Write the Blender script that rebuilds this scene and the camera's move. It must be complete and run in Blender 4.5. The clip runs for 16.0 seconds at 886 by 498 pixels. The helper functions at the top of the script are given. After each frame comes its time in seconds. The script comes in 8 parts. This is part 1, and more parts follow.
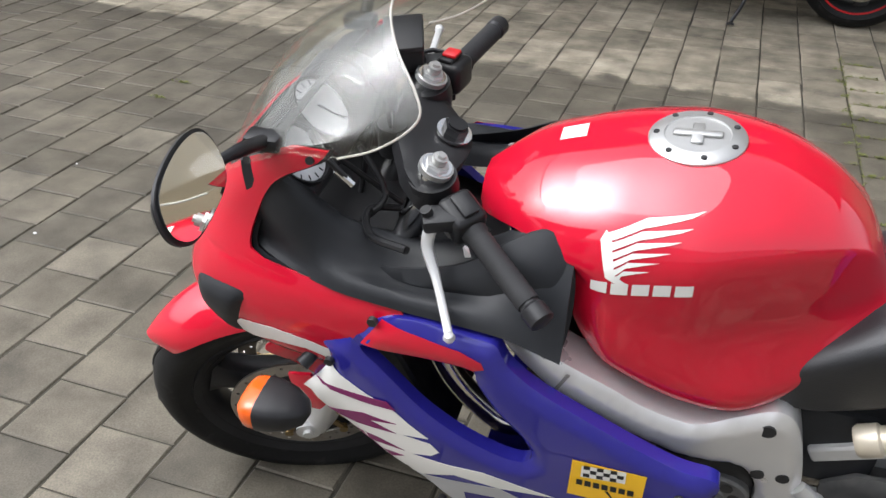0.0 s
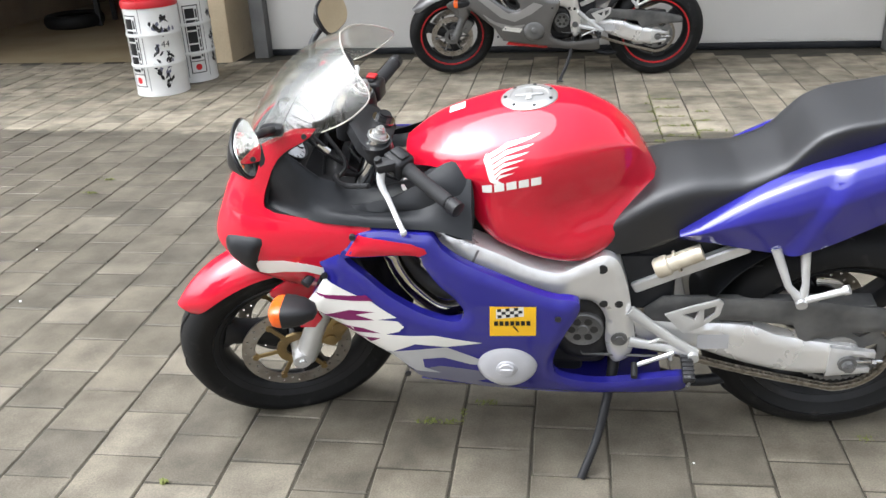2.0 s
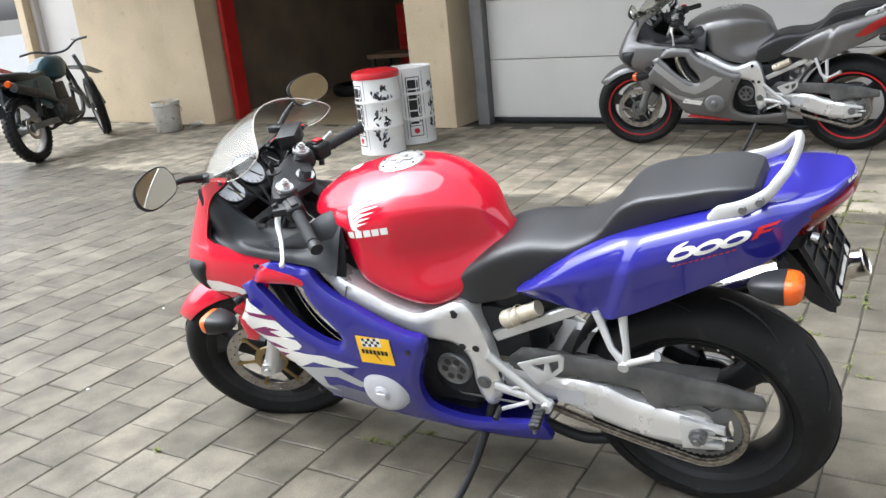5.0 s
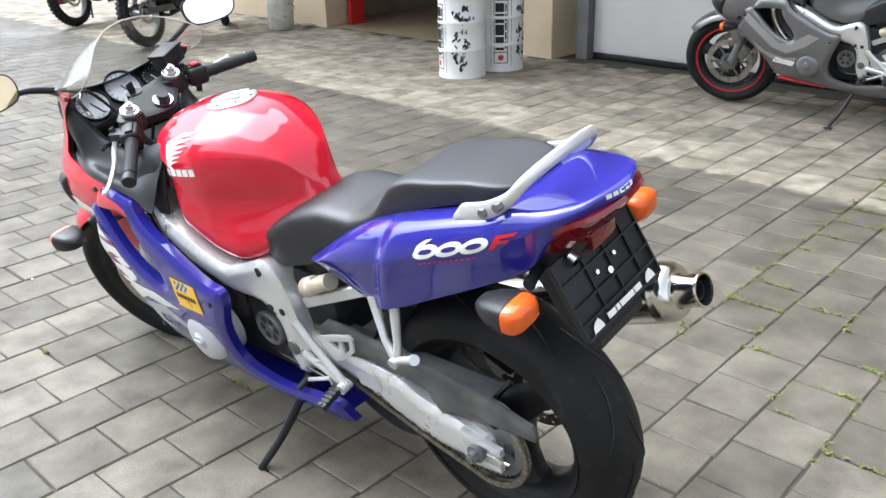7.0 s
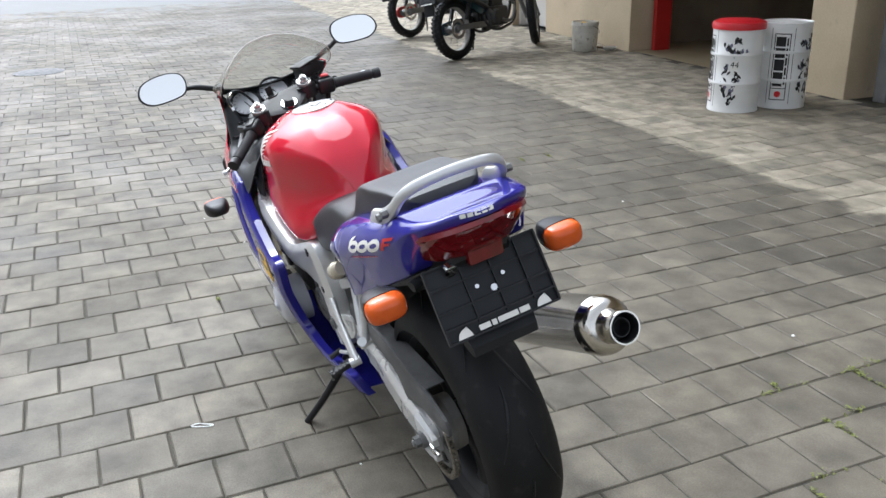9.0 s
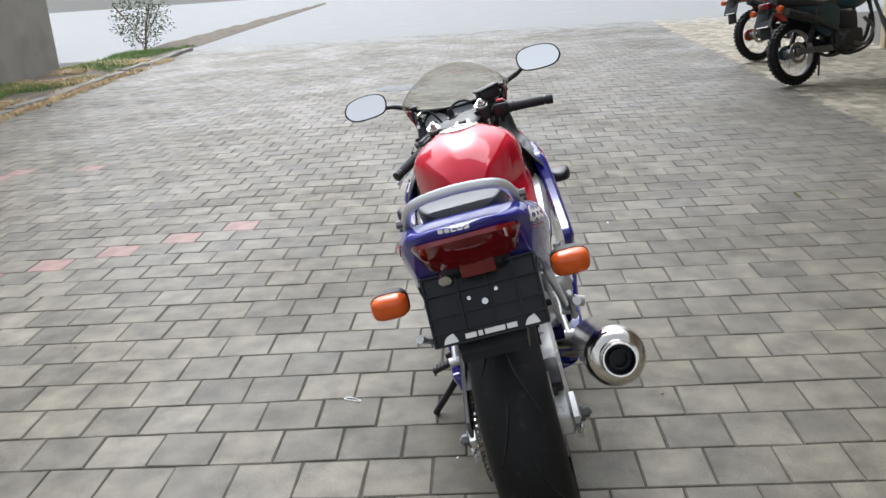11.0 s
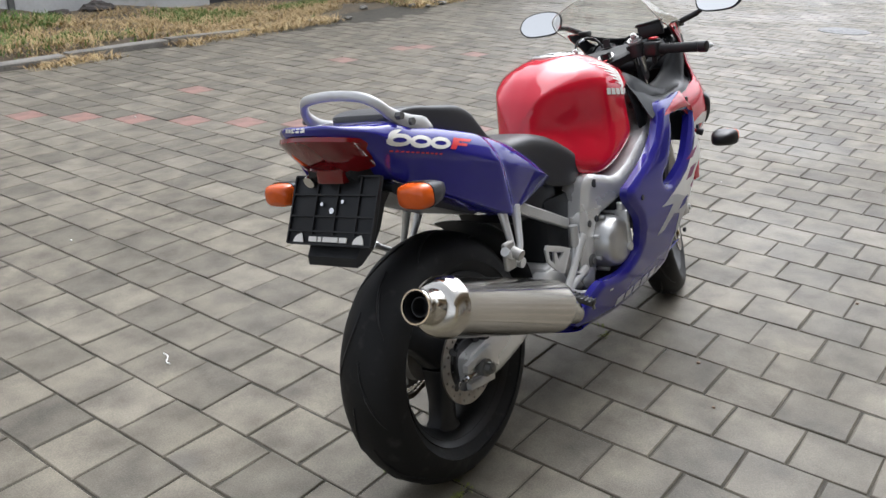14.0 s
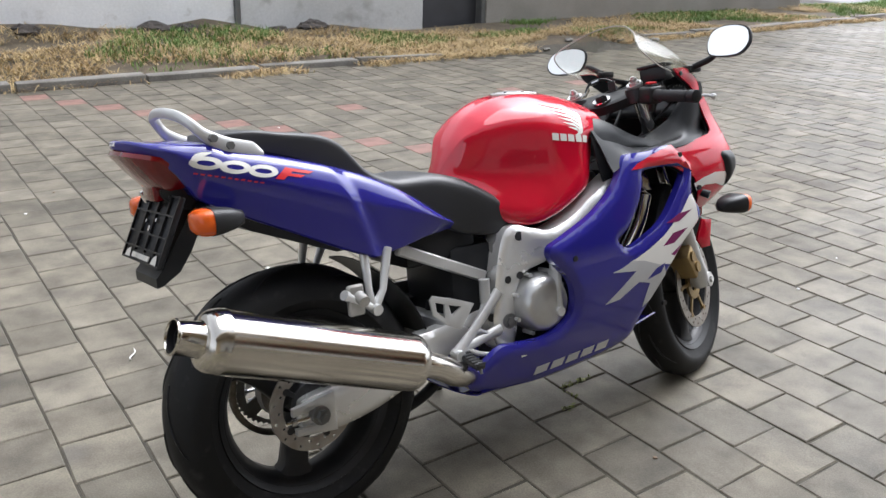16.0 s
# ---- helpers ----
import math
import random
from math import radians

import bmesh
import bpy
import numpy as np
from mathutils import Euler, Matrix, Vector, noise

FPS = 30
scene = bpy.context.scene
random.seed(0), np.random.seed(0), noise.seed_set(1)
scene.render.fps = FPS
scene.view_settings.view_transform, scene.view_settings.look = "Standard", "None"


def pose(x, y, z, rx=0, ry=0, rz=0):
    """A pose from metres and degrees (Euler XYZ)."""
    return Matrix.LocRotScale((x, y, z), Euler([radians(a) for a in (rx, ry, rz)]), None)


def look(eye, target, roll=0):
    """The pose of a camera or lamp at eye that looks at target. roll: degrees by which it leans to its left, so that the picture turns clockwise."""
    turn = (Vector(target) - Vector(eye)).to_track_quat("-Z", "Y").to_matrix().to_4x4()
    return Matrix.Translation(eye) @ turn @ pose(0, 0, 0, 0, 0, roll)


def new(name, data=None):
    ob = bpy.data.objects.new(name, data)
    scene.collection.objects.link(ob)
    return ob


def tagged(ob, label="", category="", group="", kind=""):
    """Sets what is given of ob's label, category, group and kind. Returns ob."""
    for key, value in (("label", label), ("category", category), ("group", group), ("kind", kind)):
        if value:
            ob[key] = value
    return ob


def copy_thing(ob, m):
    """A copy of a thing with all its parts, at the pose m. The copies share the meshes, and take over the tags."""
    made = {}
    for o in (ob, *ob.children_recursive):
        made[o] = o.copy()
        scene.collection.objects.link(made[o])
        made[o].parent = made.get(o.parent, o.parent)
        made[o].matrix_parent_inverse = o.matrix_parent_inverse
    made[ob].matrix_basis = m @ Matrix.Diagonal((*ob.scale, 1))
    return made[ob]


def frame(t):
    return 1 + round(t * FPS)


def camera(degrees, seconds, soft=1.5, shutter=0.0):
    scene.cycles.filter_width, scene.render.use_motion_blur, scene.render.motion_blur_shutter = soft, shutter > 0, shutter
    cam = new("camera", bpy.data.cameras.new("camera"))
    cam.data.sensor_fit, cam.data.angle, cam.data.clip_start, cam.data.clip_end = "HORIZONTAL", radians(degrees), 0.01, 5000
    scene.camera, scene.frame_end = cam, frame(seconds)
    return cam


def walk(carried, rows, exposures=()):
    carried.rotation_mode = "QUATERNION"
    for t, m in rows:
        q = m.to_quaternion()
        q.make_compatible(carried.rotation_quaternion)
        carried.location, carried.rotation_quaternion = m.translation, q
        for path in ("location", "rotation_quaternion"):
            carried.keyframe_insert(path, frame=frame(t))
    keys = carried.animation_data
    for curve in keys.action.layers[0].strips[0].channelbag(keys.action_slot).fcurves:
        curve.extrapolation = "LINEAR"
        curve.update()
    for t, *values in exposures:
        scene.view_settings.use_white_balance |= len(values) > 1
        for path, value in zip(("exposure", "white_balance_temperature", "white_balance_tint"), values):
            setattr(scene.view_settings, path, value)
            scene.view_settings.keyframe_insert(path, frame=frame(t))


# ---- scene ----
cam = camera(54.7, 16.0)
PATH = [
    (0, (0.256, 0.106, 1.383), (-0.278, 1.743, 0.365), 1.6),
    (0.5, (0.288, -0.126, 1.383), (-0.123, 1.594, 0.45), 1.3),
    (1, (0.322, -0.322, 1.404), (-0.086, 1.451, 0.573), -1.4),
    (1.5, (0.317, -0.528, 1.405), (-0.022, 1.258, 0.571), -3.0),
    (2, (0.334, -0.684, 1.418), (0.045, 1.122, 0.608), -3.1),
    (2.5, (0.453, -0.831, 1.423), (0.179, 0.992, 0.648), -2.6),
    (3, (0.603, -0.908, 1.416), (0.325, 0.927, 0.67), -2.7),
    (3.5, (0.756, -0.862, 1.4), (0.458, 0.979, 0.678), -2.5),
    (4, (0.946, -0.813, 1.414), (0.574, 1.023, 0.715), -2.5),
    (4.2, (1.052, -0.811, 1.402), (0.532, 1.001, 0.733), -3.6),
    (6.3, (1.923, -0.189, 1.411), (0.685, 1.217, 0.71), -3.5),
    (6.5, (1.948, -0.147, 1.406), (0.716, 1.251, 0.681), -2.8),
    (7, (2.014, 0.053, 1.393), (0.749, 1.397, 0.624), -1.5),
    (7.5, (2.162, 0.196, 1.391), (0.694, 1.327, 0.639), -2.6),
    (8, (2.391, 0.324, 1.412), (0.79, 1.265, 0.67), -3.7),
    (8.5, (2.514, 0.461, 1.404), (0.844, 1.286, 0.675), -3.3),
    (9, (2.652, 0.594, 1.426), (0.925, 1.313, 0.717), -1.5),
    (9.5, (2.836, 0.738, 1.439), (1.02, 1.207, 0.746), -1.6),
    (9.7, (2.903, 0.796, 1.448), (1.062, 1.172, 0.763), -2.3),
    (11.8, (2.955, 1.638, 1.421), (1.093, 1.31, 0.771), -1.8),
    (12, (2.93, 1.718, 1.417), (1.085, 1.358, 0.734), -0.7),
    (12.5, (2.844, 1.896, 1.421), (1.077, 1.361, 0.652), -0.0),
    (13, (2.786, 2.14, 1.41), (1.152, 1.274, 0.649), 0.2),
    (13.5, (2.671, 2.336, 1.398), (1.123, 1.337, 0.619), -1.0),
    (14, (2.508, 2.492, 1.401), (1.031, 1.388, 0.626), 0.8),
    (14.3, (2.383, 2.602, 1.4), (0.979, 1.407, 0.624), 0.1),
    (14.5, (2.354, 2.689, 1.404), (1.073, 1.356, 0.641), 0.2),
    (15, (2.189, 2.861, 1.407), (1.028, 1.408, 0.67), 0.3),
    (15.5, (1.963, 2.926, 1.389), (0.836, 1.442, 0.66), 1.3),
    (16, (1.749, 3.013, 1.392), (0.67, 1.492, 0.67), 1.7),
]
EXPOSURES = [(0, 1.18, 6130, 11), (1.5, 1.68, 6080, 10), (3.5, 1.81, 6080, 9), (7, 1.9, 5790, 9), (7.5, 1.72, 5790, 9), (8.5, 1.53, 5790, 9), (9.5, 1.16, 5840, 9), (13, 1.06, 6040, 10), (16, 1.3, 6040, 11)]
walk(cam, [(t, look(eye, target, roll)) for t, eye, target, roll in PATH], EXPOSURES)

# ---- light: an overcast sky and a very soft sun ----
world = bpy.data.worlds.new("overcast")
scene.world = world
world.use_nodes = True
wn = world.node_tree.nodes
sky = wn.new("ShaderNodeTexSky")
sky.sky_type, sky.sun_disc = "NISHITA", False
sky.sun_elevation, sky.sun_rotation = radians(52), radians(250)
sky.air_density, sky.dust_density, sky.ozone_density = 1.0, 6.0, 1.0
grey = wn.new("ShaderNodeHueSaturation")
grey.inputs["Saturation"].default_value = 0.14
wn["Background"].inputs["Strength"].default_value = 0.15
world.node_tree.links.new(sky.outputs[0], grey.inputs["Color"])
world.node_tree.links.new(grey.outputs[0], wn["Background"].inputs["Color"])
sun = new("sun", bpy.data.lights.new("sun", "SUN"))
sun.data.energy, sun.data.angle, sun.data.color = 0.8, radians(48), (1.0, 0.98, 0.96)
sun.matrix_world = look((0, 0, 10), (2.2, 0.3, 0))

# ---- small helpers ----
from mathutils import geometry
from mathutils.bvhtree import BVHTree


def curve(pts):
    """A smooth function through points (x, y), with no overshoot."""
    pts = sorted(pts)
    xs, ys = np.array([p[0] for p in pts], float), np.array([p[1] for p in pts], float)
    d = np.diff(ys) / np.diff(xs)
    m = np.zeros(len(xs))
    m[0], m[-1] = d[0], d[-1]
    for i in range(1, len(xs) - 1):
        m[i] = 0 if d[i - 1] * d[i] <= 0 else 2 * d[i - 1] * d[i] / (d[i - 1] + d[i])

    def f(x):
        x = min(max(x, xs[0]), xs[-1])
        i = min(int(np.searchsorted(xs, x, "right")) - 1, len(xs) - 2)
        h = xs[i + 1] - xs[i]
        t = (x - xs[i]) / h
        return float((2 * t**3 - 3 * t**2 + 1) * ys[i] + (t**3 - 2 * t**2 + t) * h * m[i]
                     + (3 * t**2 - 2 * t**3) * ys[i + 1] + (t**3 - t**2) * h * m[i + 1])
    return f


def spline(pts, n, closed=False):
    """n points along a Catmull-Rom curve through pts (tuples of 2 or 3)."""
    p = [np.array(v, float) for v in pts]
    k = len(p)
    out = []
    total = k if closed else k - 1
    for j in range(n):
        u = j / n * total if closed else j / (n - 1) * total
        i = min(int(u), total - 1)
        t = u - i
        if closed:
            a, b, c, d = p[(i - 1) % k], p[i % k], p[(i + 1) % k], p[(i + 2) % k]
        else:
            b, c = p[i], p[i + 1]
            a = p[i - 1] if i > 0 else 2 * b - c
            d = p[i + 2] if i + 2 < k else 2 * c - b
        out.append(0.5 * (2 * b + (c - a) * t + (2 * a - 5 * b + 4 * c - d) * t * t + (3 * b - a - 3 * c + d) * t**3))
    return out


def loft(rings, closed=True, caps=True):
    """A skin over rings of equally many points."""
    bm = bmesh.new()
    vs = [[bm.verts.new(p) for p in r] for r in rings]
    n = len(vs[0])
    for a, b in zip(vs, vs[1:]):
        for i in range(n if closed else n - 1):
            j = (i + 1) % n
            bm.faces.new((a[i], a[j], b[j], b[i]))
    if caps and closed:
        bm.faces.new(vs[0][::-1])
        bm.faces.new(vs[-1])
    bmesh.ops.recalc_face_normals(bm, faces=bm.faces)
    return bm


def tube(path, radius, n=10, squash=1.0, caps=True):
    """A round bar along 3D points; radius is a number or one for each point."""
    path = [Vector(p) for p in path]
    rs = radius if hasattr(radius, "__len__") else [radius] * len(path)
    up = Vector((0.03, 0.02, 1))
    rings = []
    for i, p in enumerate(path):
        d = (path[min(i + 1, len(path) - 1)] - path[max(i - 1, 0)]).normalized()
        s = d.cross(up)
        if s.length < 0.1:
            s = d.cross(Vector((1, 0, 0)))
        s.normalize()
        u = s.cross(d)
        rings.append([p + rs[i] * (math.cos(2 * math.pi * k / n) * s + squash * math.sin(2 * math.pi * k / n) * u) for k in range(n)])
    return loft(rings, True, caps)


def bend(pts, radius, n=24, sides=10, squash=1.0):
    """A round bar along a smooth curve through pts."""
    return tube([tuple(p) for p in spline(pts, n)], radius, sides, squash)


def lathe(profile, n=32, axis="Y", at=(0, 0, 0), closed=False):
    """Turn (radius, height) pairs about an axis through at."""
    rings = []
    for k in range(n):
        a = 2 * math.pi * k / n
        c, s = math.cos(a), math.sin(a)
        ring = []
        for r, h in profile:
            v = {"Y": (r * c, h, r * s), "Z": (r * c, r * s, h), "X": (h, r * c, r * s)}[axis]
            ring.append(Vector(v) + Vector(at))
        rings.append(ring)
    rings.append(rings[0])
    bm = bmesh.new()
    vs = [[bm.verts.new(p) for p in r] for r in rings[:-1]]
    vs.append(vs[0])
    m = len(profile)
    for a, b in zip(vs, vs[1:]):
        for i in range(m if closed else m - 1):
            j = (i + 1) % m
            bm.faces.new((a[i], a[j], b[j], b[i]))
    bmesh.ops.remove_doubles(bm, verts=bm.verts, dist=1e-6)
    bmesh.ops.recalc_face_normals(bm, faces=bm.faces)
    return bm


def box(x0, x1, y0, y1, z0, z1, bevel=0.0, seg=2):
    bm = bmesh.new()
    bmesh.ops.create_cube(bm, size=1)
    for v in bm.verts:
        v.co = ((x0 + x1) / 2 + v.co.x * (x1 - x0), (y0 + y1) / 2 + v.co.y * (y1 - y0), (z0 + z1) / 2 + v.co.z * (z1 - z0))
    if bevel:
        bmesh.ops.bevel(bm, geom=list(bm.edges), offset=bevel, segments=seg, affect="EDGES", profile=0.5)
    return bm


def rod(a, b, r, n=12, r2=None):
    return tube([a, b], [r, r if r2 is None else r2], n)


def merge(*bms):
    out = bmesh.new()
    for b in bms:
        me = bpy.data.meshes.new("tmp")
        b.to_mesh(me)
        out.from_mesh(me)
        bpy.data.meshes.remove(me)
        b.free()
    return out


def moved(bm, m):
    bmesh.ops.transform(bm, matrix=m, verts=bm.verts)
    if m.to_3x3().determinant() < 0:
        bmesh.ops.reverse_faces(bm, faces=bm.faces)
    return bm


def inside(x, z, poly):
    c = False
    j = len(poly) - 1
    for i in range(len(poly)):
        if (poly[i][1] > z) != (poly[j][1] > z) and x < (poly[j][0] - poly[i][0]) * (z - poly[i][1]) / (poly[j][1] - poly[i][1]) + poly[i][0]:
            c = not c
        j = i
    return c


def edge_gap(x, z, loops):
    best = 9.0
    for lp in loops:
        a = lp
        b = np.roll(lp, -1, axis=0)
        d = b - a
        t = np.clip(((x - a[:, 0]) * d[:, 0] + (z - a[:, 1]) * d[:, 1]) / np.maximum((d**2).sum(1), 1e-12), 0, 1)
        best = min(best, float(np.hypot(a[:, 0] + t * d[:, 0] - x, a[:, 1] + t * d[:, 1] - z).min()))
    return best


def dense(pts, step, smooth):
    if smooth:
        k = max(12, int(sum(math.dist(pts[i], pts[i - 1]) for i in range(len(pts))) / step))
        return np.array(spline(pts, k, True))
    out = []
    for i in range(len(pts)):
        a, b = np.array(pts[i], float), np.array(pts[(i + 1) % len(pts)], float)
        k = max(1, int(np.linalg.norm(b - a) / step))
        out += [a + (b - a) * j / k for j in range(k)]
    return np.array(out)


def sheet(outline, depth, holes=(), thick=0.004, step=0.014, smooth=True, pillow=0.0, soft=0.015, side=1, flip=False):
    """A plate over an outline in (x, z), at y = side * depth(x, z), with holes, a thickness and, with pillow, a rounded rim."""
    loops = [dense(outline, step, smooth)] + [dense(h, step, smooth) for h in holes]
    pts, edges = [], []
    for lp in loops:
        k = len(pts)
        pts += [Vector(p) for p in lp]
        edges += [(k + i, k + (i + 1) % len(lp)) for i in range(len(lp))]
    o = loops[0]
    polys = [lp.tolist() for lp in loops]
    (x0, z0), (x1, z1) = o.min(0), o.max(0)
    gap = 0.6 * step
    row = 0
    z = z0 + step * 0.5
    while z < z1:
        x = x0 + step * (0.5 if row % 2 else 0.25)
        while x < x1:
            if inside(x, z, polys[0]) and not any(inside(x, z, h) for h in polys[1:]) and edge_gap(x, z, loops) > gap:
                pts.append(Vector((x, z)))
            x += step
        z += step * 0.87
        row += 1
    vo, _, fo, *_ = geometry.delaunay_2d_cdt(pts, edges, [], 1, 1e-6)
    bm = bmesh.new()
    front, back = [], []
    for v in vo:
        g = edge_gap(v.x, v.y, loops) if pillow else 0
        y = depth(v.x, v.y)
        front.append(bm.verts.new((v.x, side * (y + pillow * math.sin(min(g / soft, 1) * math.pi / 2)), v.y)))
        back.append(bm.verts.new((v.x, side * (y - thick), v.y)))
    for f in fo:
        cx, cz = sum(vo[i].x for i in f) / len(f), sum(vo[i].y for i in f) / len(f)
        if inside(cx, cz, polys[0]) and not any(inside(cx, cz, h) for h in polys[1:]):
            bm.faces.new([front[i] for i in f])
            if thick:
                bm.faces.new([back[i] for i in f][::-1])
    if thick:
        fr = set(front)
        twin = dict(zip(front, back))
        for e in [e for e in bm.edges if len(e.link_faces) == 1 and e.verts[0] in fr and e.verts[1] in fr]:
            a, b = e.verts
            bm.faces.new((a, b, twin[b], twin[a]))
    loose = [v for v in bm.verts if not v.link_faces]
    bmesh.ops.delete(bm, geom=loose, context="VERTS")
    bmesh.ops.recalc_face_normals(bm, faces=bm.faces)
    if not thick:
        s = sum(f.normal.y for f in bm.faces)
        if s * side < 0:
            bmesh.ops.reverse_faces(bm, faces=bm.faces)
    return bm


def lettering(body, size, shear=0.0, bold=0.0):
    """Flat letters in the x, z plane, centred, as a bmesh."""
    cu = bpy.data.curves.new("letters", "FONT")
    cu.body, cu.size, cu.shear, cu.align_x, cu.align_y = body, size, shear, "CENTER", "CENTER"
    cu.resolution_u, cu.offset = 4, bold
    ob = new("letters", cu)
    me = bpy.data.meshes.new_from_object(ob.evaluated_get(bpy.context.evaluated_depsgraph_get()))
    bm = bmesh.new()
    bm.from_mesh(me)
    bpy.data.objects.remove(ob)
    bpy.data.curves.remove(cu)
    bpy.data.meshes.remove(me)
    for v in bm.verts:
        v.co = (v.co.x, 0, v.co.y)
    return bm


def cut_fine(bm, n=2):
    bmesh.ops.subdivide_edges(bm, edges=bm.edges, cuts=n, use_grid_fill=True)
    bmesh.ops.triangulate(bm, faces=bm.faces)
    return bm


def onto(bm, tree, way, lift=0.0012):
    """Press a flat shape along a direction onto a surface."""
    way = Vector(way).normalized()
    missed = []
    for v in bm.verts:
        p, nrm, *_ = tree.ray_cast(v.co - way * 0.6, way)
        if p is None:
            missed.append(v)
            continue
        if nrm.dot(way) > 0:
            nrm = -nrm
        v.co = p + nrm * lift
    bmesh.ops.delete(bm, geom=missed, context="VERTS")
    return bm


def part(name, bm, material, parent=None, label="", smooth=True, angle=38):
    me = bpy.data.meshes.new(name)
    for f in bm.faces:
        f.smooth = smooth
    if smooth:
        lim = radians(angle)
        for e in bm.edges:
            e.smooth = not (len(e.link_faces) == 2 and e.calc_face_angle(0) > lim)
    bm.to_mesh(me)
    bm.free()
    me.materials.append(material)
    ob = new(name, me)
    if parent is not None:
        ob.parent = parent
    return tagged(ob, label) if label else ob


def thing(name, label, category, m=Matrix(), group="", kind=""):
    ob = new(name)
    ob.empty_display_size = 0.1
    ob.matrix_world = m
    return tagged(ob, label, category, group, kind)


# ---- materials ----
def shader(name):
    m = bpy.data.materials.new(name)
    m.use_nodes = True
    nt = m.node_tree
    return m, nt, nt.nodes["Principled BSDF"], lambda a, b: nt.links.new(a, b)


def surf(name, c1, c2=None, scale=8.0, rough=0.5, rough2=None, metal=0.0, bump=0.0, bscale=60.0, coat=0.0, spec=0.5, coords="Object", fine=0.0, dirt=None, dirt_at=0.62):
    """Two colours mixed by soft noise, fine grain, relief and, with dirt, a third colour in patches."""
    m, nt, p, link = shader(name)
    co = nt.nodes.new("ShaderNodeTexCoord")
    n1 = nt.nodes.new("ShaderNodeTexNoise")
    n1.inputs["Scale"].default_value, n1.inputs["Detail"].default_value = scale, 6
    link(co.outputs[coords], n1.inputs["Vector"])
    mix = nt.nodes.new("ShaderNodeMix")
    mix.data_type = "RGBA"
    c2 = c2 or tuple(0.8 * v for v in c1)
    mix.inputs[6].default_value, mix.inputs[7].default_value = (*c1, 1), (*c2, 1)
    ramp = nt.nodes.new("ShaderNodeMapRange")
    ramp.inputs[1].default_value, ramp.inputs[2].default_value = 0.35, 0.68
    link(n1.outputs["Fac"], ramp.inputs[0])
    link(ramp.outputs[0], mix.inputs[0])
    col = mix.outputs[2]
    n2 = nt.nodes.new("ShaderNodeTexNoise")
    n2.inputs["Scale"].default_value, n2.inputs["Detail"].default_value = bscale, 4
    link(co.outputs[coords], n2.inputs["Vector"])
    if fine:
        mul = nt.nodes.new("ShaderNodeMix")
        mul.data_type, mul.blend_type = "RGBA", "MULTIPLY"
        mul.inputs[0].default_value = 1.0
        mr = nt.nodes.new("ShaderNodeMapRange")
        mr.inputs[1].default_value, mr.inputs[2].default_value, mr.inputs[3].default_value, mr.inputs[4].default_value = 0.3, 0.7, 1 - fine, 1 + fine
        link(n2.outputs["Fac"], mr.inputs[0])
        link(col, mul.inputs[6])
        link(mr.outputs[0], mul.inputs[7])
        col = mul.outputs[2]
    if dirt:
        n3 = nt.nodes.new("ShaderNodeTexNoise")
        n3.inputs["Scale"].default_value, n3.inputs["Detail"].default_value = scale * 2.7, 8
        link(co.outputs[coords], n3.inputs["Vector"])
        mr = nt.nodes.new("ShaderNodeMapRange")
        mr.inputs[1].default_value, mr.inputs[2].default_value = dirt_at, dirt_at + 0.16
        link(n3.outputs["Fac"], mr.inputs[0])
        dm = nt.nodes.new("ShaderNodeMix")
        dm.data_type = "RGBA"
        dm.inputs[7].default_value = (*dirt, 1)
        link(mr.outputs[0], dm.inputs[0])
        link(col, dm.inputs[6])
        col = dm.outputs[2]
    link(col, p.inputs["Base Color"])
    p.inputs["Metallic"].default_value = metal
    p.inputs["Specular IOR Level"].default_value = spec
    rr = nt.nodes.new("ShaderNodeMapRange")
    rr.inputs[1].default_value, rr.inputs[2].default_value = 0.3, 0.7
    rr.inputs[3].default_value, rr.inputs[4].default_value = rough, rough if rough2 is None else rough2
    link(n1.outputs["Fac"], rr.inputs[0])
    link(rr.outputs[0], p.inputs["Roughness"])
    if coat:
        p.inputs["Specular IOR Level"].default_value = 0.03
        p.inputs["Coat IOR"].default_value = 1.62 if coat == 1.0 else 1.5
        p.inputs["Coat Weight"].default_value, p.inputs["Coat Roughness"].default_value = coat, 0.03
    if bump:
        b = nt.nodes.new("ShaderNodeBump")
        b.inputs["Strength"].default_value, b.inputs["Distance"].default_value = bump, 0.002
        link(n2.outputs["Fac"], b.inputs["Height"])
        link(b.outputs[0], p.inputs["Normal"])
    return m


